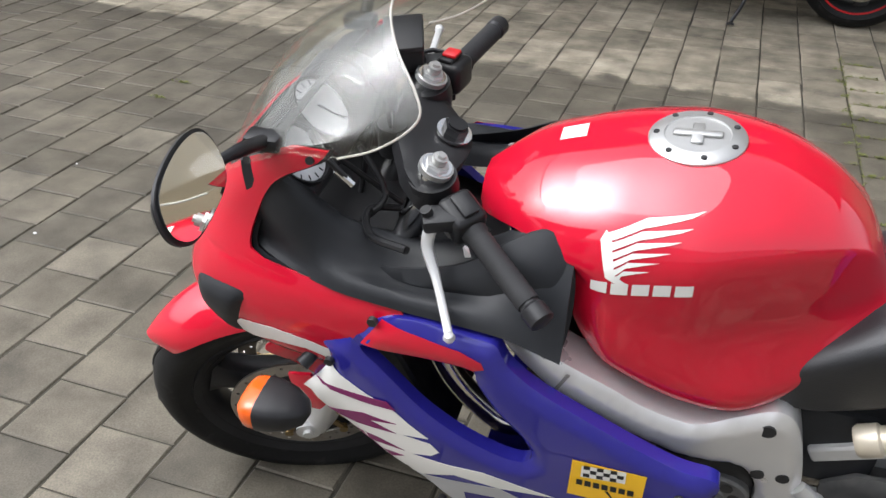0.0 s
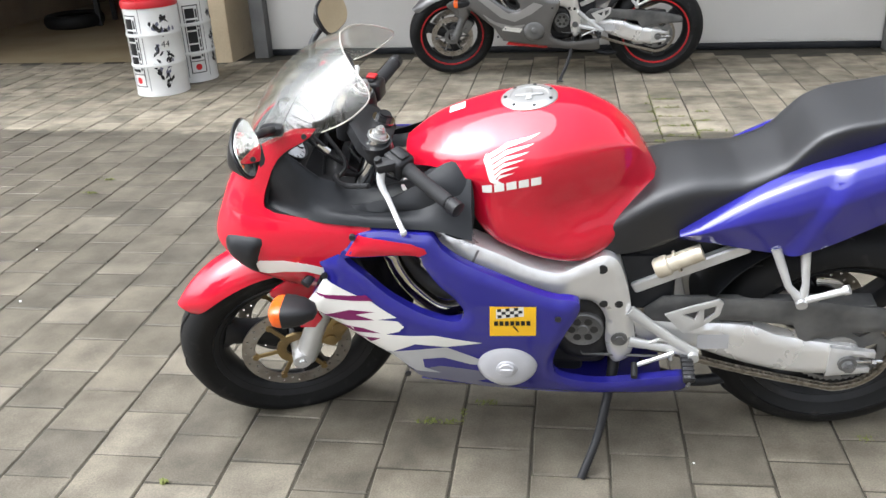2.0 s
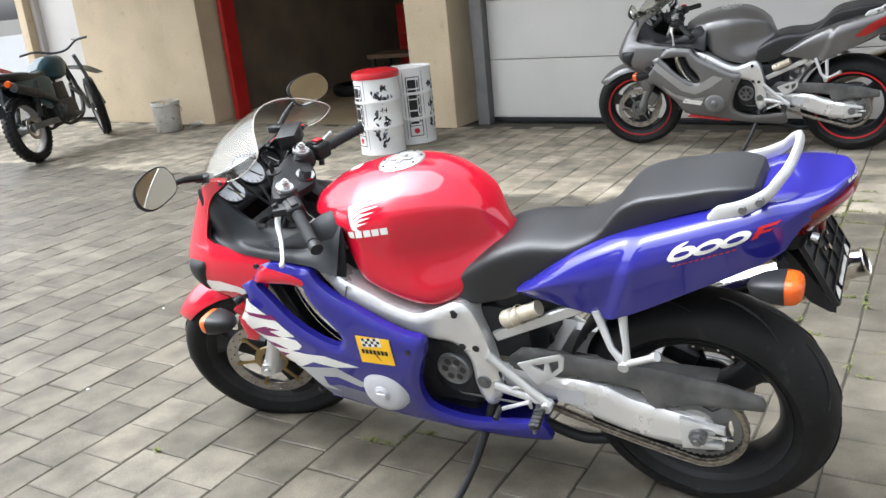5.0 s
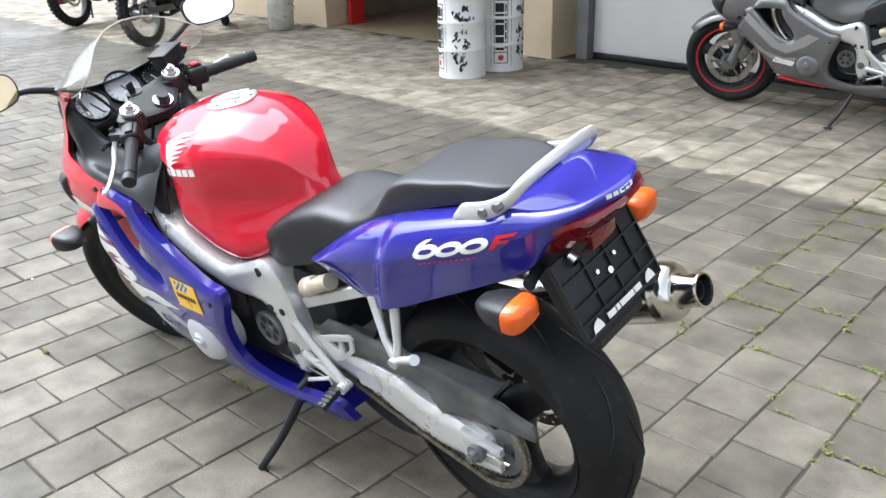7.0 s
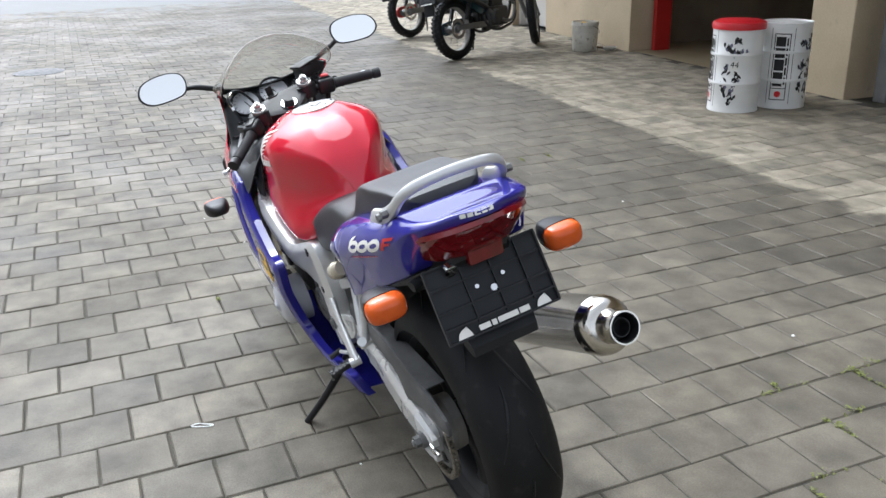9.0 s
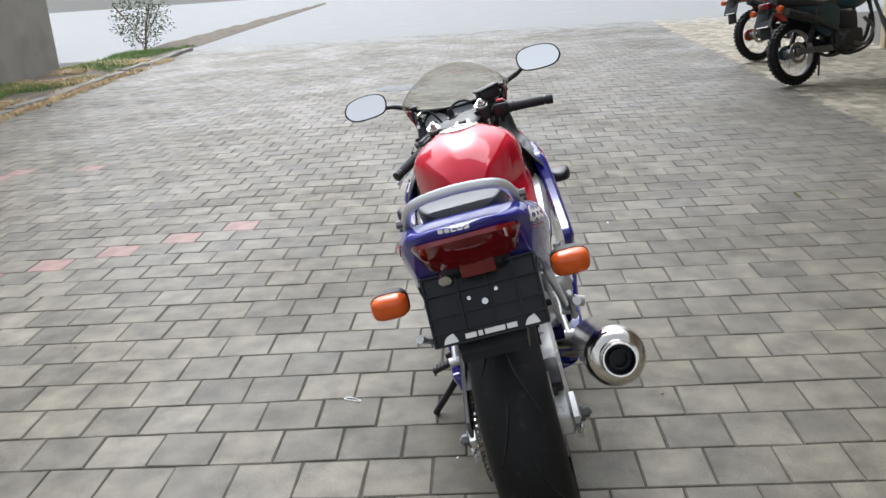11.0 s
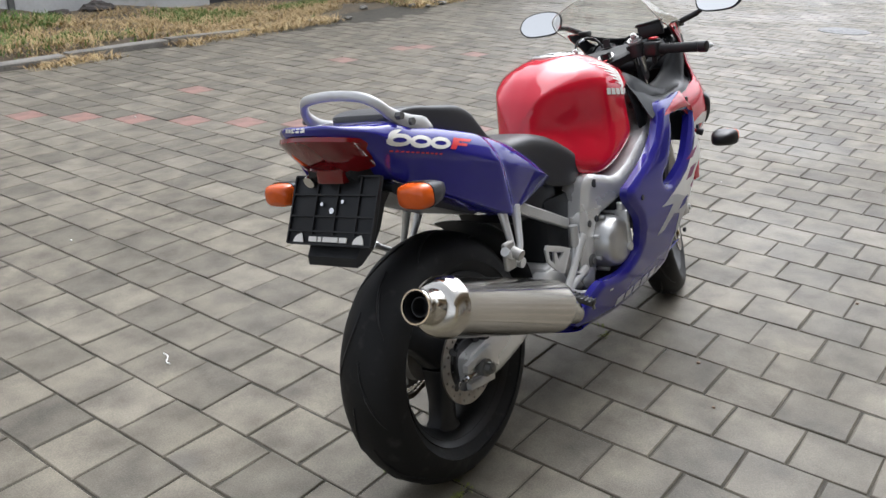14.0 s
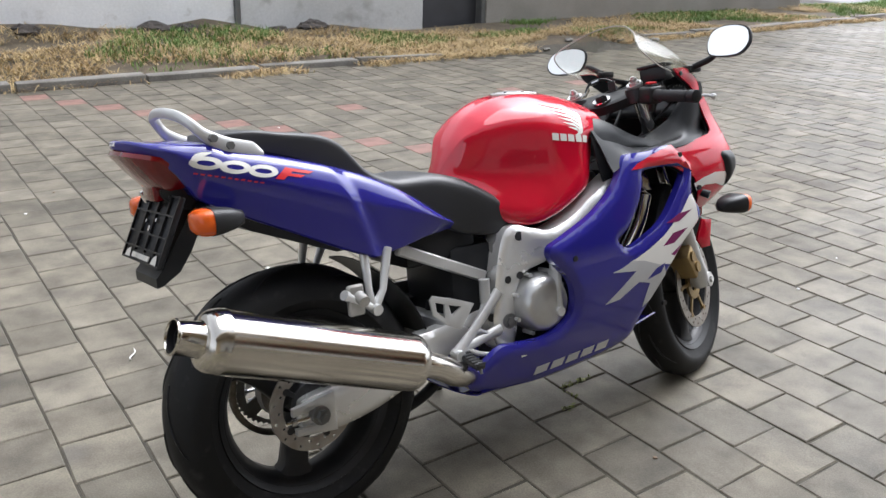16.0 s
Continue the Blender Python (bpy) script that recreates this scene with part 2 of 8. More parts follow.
def clear(name, tint=(0.95, 0.95, 0.93), rough=0.0, mixing=0.03):
    """A thin clear sheet: mostly see-through, with gloss."""
    m, nt, p, link = shader(name)
    out = nt.nodes["Material Output"]
    tr, gl, di = nt.nodes.new("ShaderNodeBsdfTransparent"), nt.nodes.new("ShaderNodeBsdfGlossy"), nt.nodes.new("ShaderNodeBsdfDiffuse")
    lw = nt.nodes.new("ShaderNodeLayerWeight")
    pw = nt.nodes.new("ShaderNodeMath")
    pw.operation = "POWER"
    pw.inputs[1].default_value = 3.0
    link(lw.outputs["Facing"], pw.inputs[0])
    fr = nt.nodes.new("ShaderNodeMapRange")
    fr.inputs[3].default_value, fr.inputs[4].default_value = 0.03, 0.26
    link(pw.outputs[0], fr.inputs[0])
    tr.inputs["Color"].default_value = (*tint, 1)
    gl.inputs["Roughness"].default_value = rough
    di.inputs["Color"].default_value = (0.62, 0.62, 0.55, 1)
    m1, m2 = nt.nodes.new("ShaderNodeMixShader"), nt.nodes.new("ShaderNodeMixShader")
    m1.inputs[0].default_value = mixing
    link(tr.outputs[0], m1.inputs[1])
    link(di.outputs[0], m1.inputs[2])
    link(fr.outputs[0], m2.inputs[0])
    link(m1.outputs[0], m2.inputs[1])
    link(gl.outputs[0], m2.inputs[2])
    link(m2.outputs[0], out.inputs["Surface"])
    nt.nodes.remove(p)
    return m


RED = surf("red_paint", (0.5, 0.005, 0.024), (0.48, 0.0045, 0.022), 3, 0.5, 0.55, spec=0.1, coat=1.0, bscale=300)
BLUE = surf("blue_paint", (0.018, 0.016, 0.2), (0.016, 0.014, 0.18), 3, 0.5, 0.55, spec=0.1, coat=1.0, bscale=300)
PURPLE = surf("purple_film", (0.17, 0.012, 0.09), (0.15, 0.01, 0.08), 6, 0.3, coat=0.6)
GREYFILM = surf("grey_film", (0.17, 0.17, 0.22), (0.14, 0.14, 0.19), 6, 0.35, coat=0.5)
WHITE = surf("white_film", (0.74, 0.72, 0.68), (0.66, 0.65, 0.61), 9, 0.3, coat=0.6)
SILVERFILM = surf("silver_film", (0.46, 0.46, 0.47), (0.4, 0.4, 0.41), 9, 0.35, coat=0.4)
YELLOW = surf("yellow_film", (0.84, 0.48, 0.01), (0.8, 0.45, 0.01), 9, 0.35)
BLACKFILM = surf("black_film", (0.012, 0.012, 0.013), None, 9, 0.4, spec=0.3)
BLACK = surf("black_plastic", (0.014, 0.015, 0.017), (0.021, 0.022, 0.024), 14, 0.36, 0.46, bump=0.03, bscale=900, spec=0.22)
SATIN = surf("satin_black", (0.012, 0.012, 0.013), (0.02, 0.02, 0.021), 12, 0.3, 0.45, bump=0.05, bscale=300, spec=0.25)
VINYL = surf("seat_vinyl", (0.012, 0.0125, 0.014), (0.017, 0.0175, 0.019), 6, 0.42, 0.5, bump=0.25, bscale=420, spec=0.55)
RUBBER = surf("tyre_rubber", (0.007, 0.007, 0.0072), (0.013, 0.013, 0.013), 10, 0.5, 0.68, bump=0.2, bscale=160, dirt=(0.026, 0.025, 0.024), dirt_at=0.6, spec=0.2)
GRIP = surf("grip_rubber", (0.02, 0.02, 0.021), None, 20, 0.7, bump=0.2, bscale=260, spec=0.3)
ALU = surf("cast_aluminium", (0.62, 0.62, 0.61), (0.5, 0.5, 0.49), 7, 0.28, 0.42, metal=0.5, bump=0.08, bscale=320)
POLISHED = surf("brushed_aluminium", (0.76, 0.755, 0.74), (0.66, 0.655, 0.645), 5, 0.22, 0.36, metal=0.6, bump=0.05, bscale=240)
STEEL = surf("polished_steel", (0.66, 0.63, 0.58), (0.58, 0.55, 0.5), 5, 0.1, 0.2, metal=1.0, bump=0.015, bscale=60)
CHROME = surf("chrome", (0.75, 0.75, 0.75), None, 5, 0.08, metal=1.0)
GREYMETAL = surf("grey_cast_metal", (0.17, 0.17, 0.165), (0.12, 0.12, 0.118), 16, 0.45, 0.6, metal=0.5, bump=0.2, bscale=200, dirt=(0.06, 0.05, 0.04))
DARKMETAL = surf("dark_metal", (0.04, 0.04, 0.042), (0.02, 0.02, 0.02), 22, 0.4, 0.6, metal=0.5, bump=0.2, bscale=200)
ENGINE = surf("engine_black", (0.02, 0.02, 0.02), (0.045, 0.043, 0.04), 30, 0.4, 0.7, metal=0.2, bump=0.3, bscale=140)
GOLD = surf("gold_brown_metal", (0.34, 0.24, 0.1), (0.24, 0.17, 0.08), 18, 0.4, metal=0.7)
DISCSTEEL = surf("brake_disc_steel", (0.4, 0.38, 0.35), (0.28, 0.25, 0.22), 24, 0.35, 0.5, metal=0.9, bscale=200, bump=0.1)
CHAINMETAL = surf("chain_metal", (0.3, 0.27, 0.22), (0.16, 0.14, 0.11), 60, 0.4, metal=0.85)
CREAM = surf("aged_cream_metal", (0.55, 0.5, 0.4), (0.46, 0.4, 0.3), 20, 0.4, metal=0.4)
AMBER = surf("amber_lens", (0.62, 0.1, 0.01), (0.52, 0.08, 0.01), 30, 0.15, coat=0.8, bump=0.25, bscale=220)
TAILRED = surf("tail_lens_red", (0.15, 0.004, 0.007), (0.12, 0.003, 0.005), 30, 0.12, coat=1.0)
MIRROR = surf("mirror_glass", (0.95, 0.95, 0.93), (0.95, 0.95, 0.93), 3, 0.02, metal=1.0)
DIALWHITE = surf("dial_face", (0.55, 0.56, 0.58), None, 30, 0.35)
DIALDARK = surf("dash_panel", (0.02, 0.021, 0.024), None, 30, 0.4)
SCREEN = clear("windscreen_acrylic")
DIRTYALU = surf("dusty_alu", (0.34, 0.33, 0.31), (0.24, 0.23, 0.21), 18, 0.5, 0.65, metal=0.4, bump=0.1, bscale=180)
HUGGER = surf("dusty_grey_plastic", (0.05, 0.05, 0.05), (0.11, 0.108, 0.103), 16, 0.55, 0.7, bump=0.1, bscale=200)
REDMARK = surf("red_marking", (0.55, 0.01, 0.015), None, 12, 0.4)
SCREENEDGE = surf("acrylic_edge", (0.46, 0.44, 0.39), (0.36, 0.34, 0.3), 30, 0.25)
CAPALU = surf("turned_aluminium", (0.52, 0.52, 0.51), (0.42, 0.42, 0.41), 12, 0.3, 0.4, metal=0.75, bump=0.05, bscale=200)
PALEGREY = surf("pale_grey_cover", (0.44, 0.44, 0.46), (0.36, 0.36, 0.38), 6, 0.35, 0.45, bump=0.05, bscale=200)


def paver_material():
    """Concrete block: grey-brown, each block a little different, half wet in the open and dry under the eaves."""
    m, nt, p, link = shader("concrete_paver")
    N = nt.nodes.new
    geo, info = N("ShaderNodeNewGeometry"), N("ShaderNodeObjectInfo")
    sep = N("ShaderNodeSeparateXYZ")
    link(geo.outputs["Position"], sep.inputs[0])
    big, mid, tiny = N("ShaderNodeTexNoise"), N("ShaderNodeTexNoise"), N("ShaderNodeTexNoise")
    for n, s, d in ((big, 0.9, 5), (mid, 7.0, 6), (tiny, 220.0, 3)):
        n.inputs["Scale"].default_value, n.inputs["Detail"].default_value = s, d
        link(geo.outputs["Position"], n.inputs["Vector"])
    add = N("ShaderNodeMath")
    add.operation = "ADD"
    link(geo.outputs["Random Per Island"], add.inputs[0])
    link(info.outputs["Random"], add.inputs[1])
    fract = N("ShaderNodeMath")
    fract.operation = "FRACT"
    link(add.outputs[0], fract.inputs[0])
    ramp = N("ShaderNodeValToRGB")
    e = ramp.color_ramp.elements
    e[0].color, e[1].color = (0.094, 0.084, 0.065, 1), (0.156, 0.139, 0.108, 1)
    e.new(0.5).color = (0.129, 0.114, 0.087, 1)
    link(fract.outputs[0], ramp.inputs[0])
    # stains
    mr = N("ShaderNodeMapRange")
    mr.inputs[1].default_value, mr.inputs[2].default_value, mr.inputs[3].default_value, mr.inputs[4].default_value = 0.3, 0.72, 0.58, 1.3
    link(mid.outputs["Fac"], mr.inputs[0])
    mr2 = N("ShaderNodeMapRange")
    mr2.inputs[1].default_value, mr2.inputs[2].default_value, mr2.inputs[3].default_value, mr2.inputs[4].default_value = 0.32, 0.68, 0.82, 1.14
    link(tiny.outputs["Fac"], mr2.inputs[0])
    mul = N("ShaderNodeMath")
    mul.operation = "MULTIPLY"
    link(mr.outputs[0], mul.inputs[0])
    link(mr2.outputs[0], mul.inputs[1])
    # dry strip under the eaves: y > 3.95, with a ragged edge
    jag = N("ShaderNodeMath")
    jag.operation = "MULTIPLY_ADD"
    jag.inputs[1].default_value, jag.inputs[2].default_value = 0.25, -0.12
    link(mid.outputs["Fac"], jag.inputs[0])
    yy, skew = N("ShaderNodeMath"), N("ShaderNodeMath")
    skew.operation = "MULTIPLY_ADD"
    skew.inputs[1].default_value = 0.05
    link(sep.outputs["X"], skew.inputs[0])
    link(sep.outputs["Y"], skew.inputs[2])
    yy.operation = "ADD"
    link(skew.outputs[0], yy.inputs[0])
    link(jag.outputs[0], yy.inputs[1])
    dry = N("ShaderNodeMapRange")
    dry.inputs[1].default_value, dry.inputs[2].default_value = 4.12, 4.19
    link(yy.outputs[0], dry.inputs[0])
    bright = N("ShaderNodeMapRange")
    bright.inputs[3].default_value, bright.inputs[4].default_value = 1.0, 1.9
    link(dry.outputs[0], bright.inputs[0])
    mul2 = N("ShaderNodeMath")
    mul2.operation = "MULTIPLY"
    link(mul.outputs[0], mul2.inputs[0])
    link(bright.outputs[0], mul2.inputs[1])
    mix = N("ShaderNodeMix")
    mix.data_type, mix.blend_type = "RGBA", "MULTIPLY"
    mix.inputs[0].default_value = 1.0
    link(ramp.outputs[0], mix.inputs[6])
    link(mul2.outputs[0], mix.inputs[7])
    # a few round oil spots
    vor = N("ShaderNodeTexVoronoi")
    vor.inputs["Scale"].default_value = 1.35
    link(geo.outputs["Position"], vor.inputs["Vector"])
    spot = N("ShaderNodeMapRange")
    spot.inputs[1].default_value, spot.inputs[2].default_value, spot.inputs[3].default_value, spot.inputs[4].default_value = 0.035, 0.085, 0.5, 0.0
    link(vor.outputs["Distance"], spot.inputs[0])
    mix2 = N("ShaderNodeMix")
    mix2.data_type = "RGBA"
    mix2.inputs[7].default_value = (0.07, 0.066, 0.06, 1)
    link(spot.outputs[0], mix2.inputs[0])
    link(mix.outputs[2], mix2.inputs[6])
    # small dark smudges left on the blocks
    smudge, sd, sm = N("ShaderNodeTexVoronoi"), N("ShaderNodeMapRange"), N("ShaderNodeMix")
    smudge.inputs["Scale"].default_value, smudge.inputs["Randomness"].default_value = 4.6, 0.75
    warp = N("ShaderNodeMix")
    warp.data_type, warp.blend_type = "RGBA", "LINEAR_LIGHT"
    warp.inputs[0].default_value = 0.03
    link(geo.outputs["Position"], warp.inputs[6])
    link(mid.outputs["Color"], warp.inputs[7])
    link(warp.outputs[2], smudge.inputs["Vector"])
    sd.inputs[1].default_value, sd.inputs[2].default_value, sd.inputs[3].default_value, sd.inputs[4].default_value = 0.1, 0.3, 0.5, 0.0
    link(smudge.outputs["Distance"], sd.inputs[0])
    chance = N("ShaderNodeMath")
    chance.operation = "MULTIPLY"
    link(smudge.outputs["Color"], chance.inputs[0])
    link(sd.outputs[0], chance.inputs[1])
    sm.data_type = "RGBA"
    sm.inputs[7].default_value = (0.055, 0.05, 0.043, 1)
    link(chance.outputs[0], sm.inputs[0])
    link(mix2.outputs[2], sm.inputs[6])
    # broad patches of dark, greenish dirt; their rise towards the garage paints in its shade
    grime_shade, gm = N("ShaderNodeTexNoise"), N("ShaderNodeMath")
    grime_shade.inputs["Scale"].default_value, grime_shade.inputs["Detail"].default_value, grime_shade.inputs["Roughness"].default_value = 1.1, 8, 0.65
    link(geo.outputs["Position"], grime_shade.inputs["Vector"])
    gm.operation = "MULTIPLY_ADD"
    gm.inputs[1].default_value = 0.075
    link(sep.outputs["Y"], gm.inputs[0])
    link(grime_shade.outputs["Fac"], gm.inputs[2])
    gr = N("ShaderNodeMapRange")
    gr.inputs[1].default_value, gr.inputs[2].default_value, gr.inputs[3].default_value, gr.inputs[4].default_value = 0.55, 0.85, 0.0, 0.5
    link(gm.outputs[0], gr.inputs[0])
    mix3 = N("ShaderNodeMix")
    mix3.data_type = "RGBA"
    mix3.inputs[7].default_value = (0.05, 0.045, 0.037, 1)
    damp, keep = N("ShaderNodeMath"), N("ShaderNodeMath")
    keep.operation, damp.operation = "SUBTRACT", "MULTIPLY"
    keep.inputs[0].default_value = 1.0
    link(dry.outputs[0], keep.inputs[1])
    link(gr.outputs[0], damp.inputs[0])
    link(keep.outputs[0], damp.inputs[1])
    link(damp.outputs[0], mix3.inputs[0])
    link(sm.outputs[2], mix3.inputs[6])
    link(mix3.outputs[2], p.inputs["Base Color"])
    wet = N("ShaderNodeMapRange")
    wet.inputs[1].default_value, wet.inputs[2].default_value, wet.inputs[3].default_value, wet.inputs[4].default_value = 0.35, 0.65, 0.46, 0.68
    link(big.outputs["Fac"], wet.inputs[0])
    rough = N("ShaderNodeMix")
    link(dry.outputs[0], rough.inputs[0])
    link(wet.outputs[0], rough.inputs[2])
    rough.inputs[3].default_value = 0.85
    link(rough.outputs[0], p.inputs["Roughness"])
    p.inputs["Specular IOR Level"].default_value = 0.19
    b = N("ShaderNodeBump")
    b.inputs["Strength"].default_value, b.inputs["Distance"].default_value = 0.6, 0.0015
    link(tiny.outputs["Fac"], b.inputs["Height"])
    link(b.outputs[0], p.inputs["Normal"])
    return m


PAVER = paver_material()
REDPAVER = surf("red_paver", (0.19, 0.088, 0.066), (0.135, 0.075, 0.058), 9, 0.5, 0.65, bump=0.3, bscale=220, coords="Object", fine=0.15)
JOINT = surf("joint_soil", (0.024, 0.021, 0.014), (0.05, 0.043, 0.029), 12, 0.9, bump=0.6, bscale=180, coords="Object")
ASPHALT = surf("pale_asphalt", (0.1, 0.1, 0.098), (0.135, 0.135, 0.13), 1.5, 0.6, 0.8, bump=0.4, bscale=120, fine=0.2)
SOIL = surf("dark_soil", (0.06, 0.045, 0.028), (0.1, 0.08, 0.05), 6, 0.95, bump=0.8, bscale=60, fine=0.3)
PLASTER = surf("white_plaster", (0.8, 0.8, 0.8), (0.7, 0.7, 0.7), 1.6, 0.85, bump=0.25, bscale=40, fine=0.05, dirt=(0.4, 0.38, 0.35), dirt_at=0.6)
OLDPLASTER = surf("old_grey_plaster", (0.56, 0.56, 0.55), (0.45, 0.45, 0.44), 1.2, 0.85, bump=0.3, bscale=40, fine=0.06, dirt=(0.3, 0.29, 0.27), dirt_at=0.58)
TANPLASTER = surf("tan_plaster", (0.5, 0.41, 0.28), (0.43, 0.35, 0.235), 2.2, 0.85, bump=0.25, bscale=60, fine=0.05, dirt=(0.3, 0.25, 0.18), dirt_at=0.66)
BROWNPLASTER = surf("grey_brown_plaster", (0.27, 0.25, 0.22), (0.21, 0.195, 0.17), 2.0, 0.85, bump=0.35, bscale=50, fine=0.08)
DOORPANEL = surf("white_door_panel", (0.54, 0.525, 0.49), (0.47, 0.455, 0.425), 1.2, 0.45, 0.55, bump=0.1, bscale=90)
DARKGATE = surf("dark_gate_metal", (0.05, 0.05, 0.055), (0.035, 0.035, 0.04), 3, 0.5, bump=0.1)
GREYTRIM = surf("grey_trim", (0.16, 0.16, 0.155), (0.12, 0.12, 0.118), 5, 0.5, metal=0.3)
KERB = surf("old_concrete", (0.17, 0.16, 0.14), (0.11, 0.1, 0.088), 5, 0.85, bump=0.6, bscale=70, fine=0.2, dirt=(0.09, 0.08, 0.06))
ROCK = surf("black_rock", (0.035, 0.03, 0.027), (0.06, 0.05, 0.042), 9, 0.85, bump=0.8, bscale=50)
SHOPWALL = surf("dark_tan_plaster", (0.2, 0.16, 0.11), (0.14, 0.11, 0.08), 2, 0.85, bump=0.2)
SLAB = surf("workshop_floor", (0.25, 0.2, 0.12), (0.19, 0.15, 0.09), 1.2, 0.4, 0.6, bump=0.1, bscale=60)
STRAW = surf("dry_grass", (0.5, 0.38, 0.19), (0.3, 0.2, 0.09), 9, 0.8)
GRASS = surf("green_grass", (0.1, 0.19, 0.035), (0.15, 0.22, 0.05), 9, 0.7)
MOSS = surf("joint_moss", (0.15, 0.17, 0.035), (0.09, 0.095, 0.028), 30, 0.8)
LEAF = surf("shrub_leaf", (0.035, 0.08, 0.025), (0.05, 0.1, 0.03), 12, 0.6)
REDSHOP = surf("red_enamel", (0.4, 0.015, 0.012), (0.33, 0.012, 0.01), 4, 0.4)
WOOD = surf("brown_wood", (0.16, 0.1, 0.055), (0.11, 0.07, 0.04), 8, 0.6, bump=0.2)


# ---- ground ----
def plate(x0, x1, y0, y1, z):
    bm = bmesh.new()
    bm.faces.new([bm.verts.new(v) for v in ((x0, y0, z), (x1, y0, z), (x1, y1, z), (x0, y1, z))])
    return bm


ground = part("ground", plate(-300, 300, -300, 300, -0.0048), JOINT, None, "dark soil under and between the concrete paving blocks", smooth=False)
tagged(ground, category="ground", kind="structure")
road = part("road", plate(-60, -15.2, -60, 60, -0.001), ASPHALT, None, "pale worn asphalt road beyond the paved yard", smooth=False)
tagged(road, category="road", kind="structure")

def settle(old, m):
    """Put everything made since the set old where the matrix m takes it."""
    for ob in bpy.data.objects:
        if ob not in old and ob.parent is None:
            ob.matrix_basis = m @ ob.matrix_basis


GARAGE = pose(-0.0499, 0.0029, 0, 0, 0, -2.73) @ Matrix.Scale(1.0437, 4)
FAR_SIDE = pose(-0.4009, 0.2433, 0, 0, 0, -0.166) @ Matrix.Scale(1.0617, 4)

# ---- garage side ----
standing = set(bpy.data.objects)
WALL_Y, DOOR_Y = 5.95, 6.2


def wall(name, x0, x1, y0, y1, z0, z1, material, label):
    return tagged(part(name, box(x0, x1, y0, y1, z0, z1, 0.006, 1), material, None, label, smooth=False), category="wall", kind="structure")


wall("wall_pier_mid", -3.1, -2.65, WALL_Y, 6.45, -0.01, 2.6, TANPLASTER, "tan plastered pier between two garage doors")
wall("wall_pier_east", 2.42, 4.2, WALL_Y, 6.45, -0.01, 2.6, TANPLASTER, "tan plastered pier beside the closed garage door")
wall("wall_pier_west", -6.35, -5.78, WALL_Y, 6.45, -0.01, 2.6, TANPLASTER, "tan plastered pier at the corner of the garage building")
wall("wall_above_doors", -9.0, 5.2, WALL_Y, 6.45, 2.6, 3.62, TANPLASTER, "tan plastered wall above the garage doors")
wall("wall_east", 4.2, 5.2, WALL_Y, 6.45, -0.01, 2.6, TANPLASTER, "tan plastered garage wall")
wall("wall_gable", -9.0, -8.75, 6.45, 12.5, -0.01, 3.62, TANPLASTER, "tan plastered end wall of the garage building")
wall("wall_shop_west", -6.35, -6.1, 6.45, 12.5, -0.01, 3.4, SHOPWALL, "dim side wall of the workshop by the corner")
wall("wall_recess", -7.95, -6.35, 6.02, 6.45, -0.01, 2.6, TANPLASTER, "tan plastered wall beside the corner pier")
wall("wall_corner", -9.0, -8.85, WALL_Y, 6.45, -0.01, 2.6, TANPLASTER, "tan plastered corner of the garage building")
side_door = thing("door_3", "white metal door in the garage wall", "door", pose(0, 0, 0), kind="structure")
part("panel", box(-8.78, -8.0, 6.12, 6.17, 0.03, 2.1, 0.006, 1), DOORPANEL, side_door, smooth=False)
part("frame", merge(box(-8.85, -8.78, 6.05, 6.2, 0.0, 2.17, 0.005, 1), box(-8.0, -7.95, 6.05, 6.2, 0.0, 2.17, 0.005, 1), box(-8.85, -7.95, 6.05, 6.2, 2.17, 2.6, 0.005, 1)), DOORPANEL, side_door, smooth=False)
part("handle", rod((-8.1, 6.11, 1.0), (-8.22, 6.09, 1.0), 0.01, 8), GREYTRIM, side_door)
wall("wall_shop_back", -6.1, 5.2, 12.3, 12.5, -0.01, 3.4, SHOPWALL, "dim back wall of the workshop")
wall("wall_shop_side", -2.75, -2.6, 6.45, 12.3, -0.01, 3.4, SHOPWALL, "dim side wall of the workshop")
tagged(part("ceiling", box(-9.0, 5.2, 3.75, 12.5, 3.4, 3.6), TANPLASTER, None, "concrete eaves slab over the garage front", smooth=False), category="ceiling", kind="structure")
tagged(part("floor", plate(-6.1, -2.75, 5.98, 12.3, 0.006), SLAB, None, "worn brown concrete workshop floor", smooth=False), category="floor", kind="structure")


def sectional_door(x0, x1, y, h):
    d = thing("door_1", "closed white sectional garage door with smooth panels", "garage door", pose(0, 0, 0), kind="structure")
    n = 5
    for i in range(n):
        z0 = 0.05 + i * (h - 0.05) / n
        z1 = 0.05 + (i + 1) * (h - 0.05) / n - 0.006
        bms = [box(x0, x1, y, y + 0.04, z0, z1, 0.005, 1)]
        bms.append(box(x0 + 0.01, x1 - 0.01, y - 0.003, y + 0.01, z0 + 0.02, z1 - 0.02, 0.002, 1))
        part("panel", merge(*bms), DOORPANEL, d, smooth=False)
    part("bottom_seal", box(x0, x1, y - 0.004, y + 0.045, 0.0, 0.05, 0.01, 2), BLACK, d, "black rubber bottom seal")
    part("frame", merge(box(x0 - 0.12, x0, y - 0.09, y + 0.03, -0.005, h, 0.004, 1), box(x1, x1 + 0.07, y - 0.09, y + 0.03, -0.005, h, 0.004, 1)), GREYTRIM, d, "grey metal door frame", smooth=False)
    return d


sectional_door(-2.4, 2.34, DOOR_Y, 2.6)
tagged(part("trim", merge(box(-5.72, -5.66, 6.2, 6.4, -0.005, 2.6, 0.005, 1)), REDSHOP, None, "red painted door jamb of the open workshop", smooth=False), category="door jamb", kind="structure")

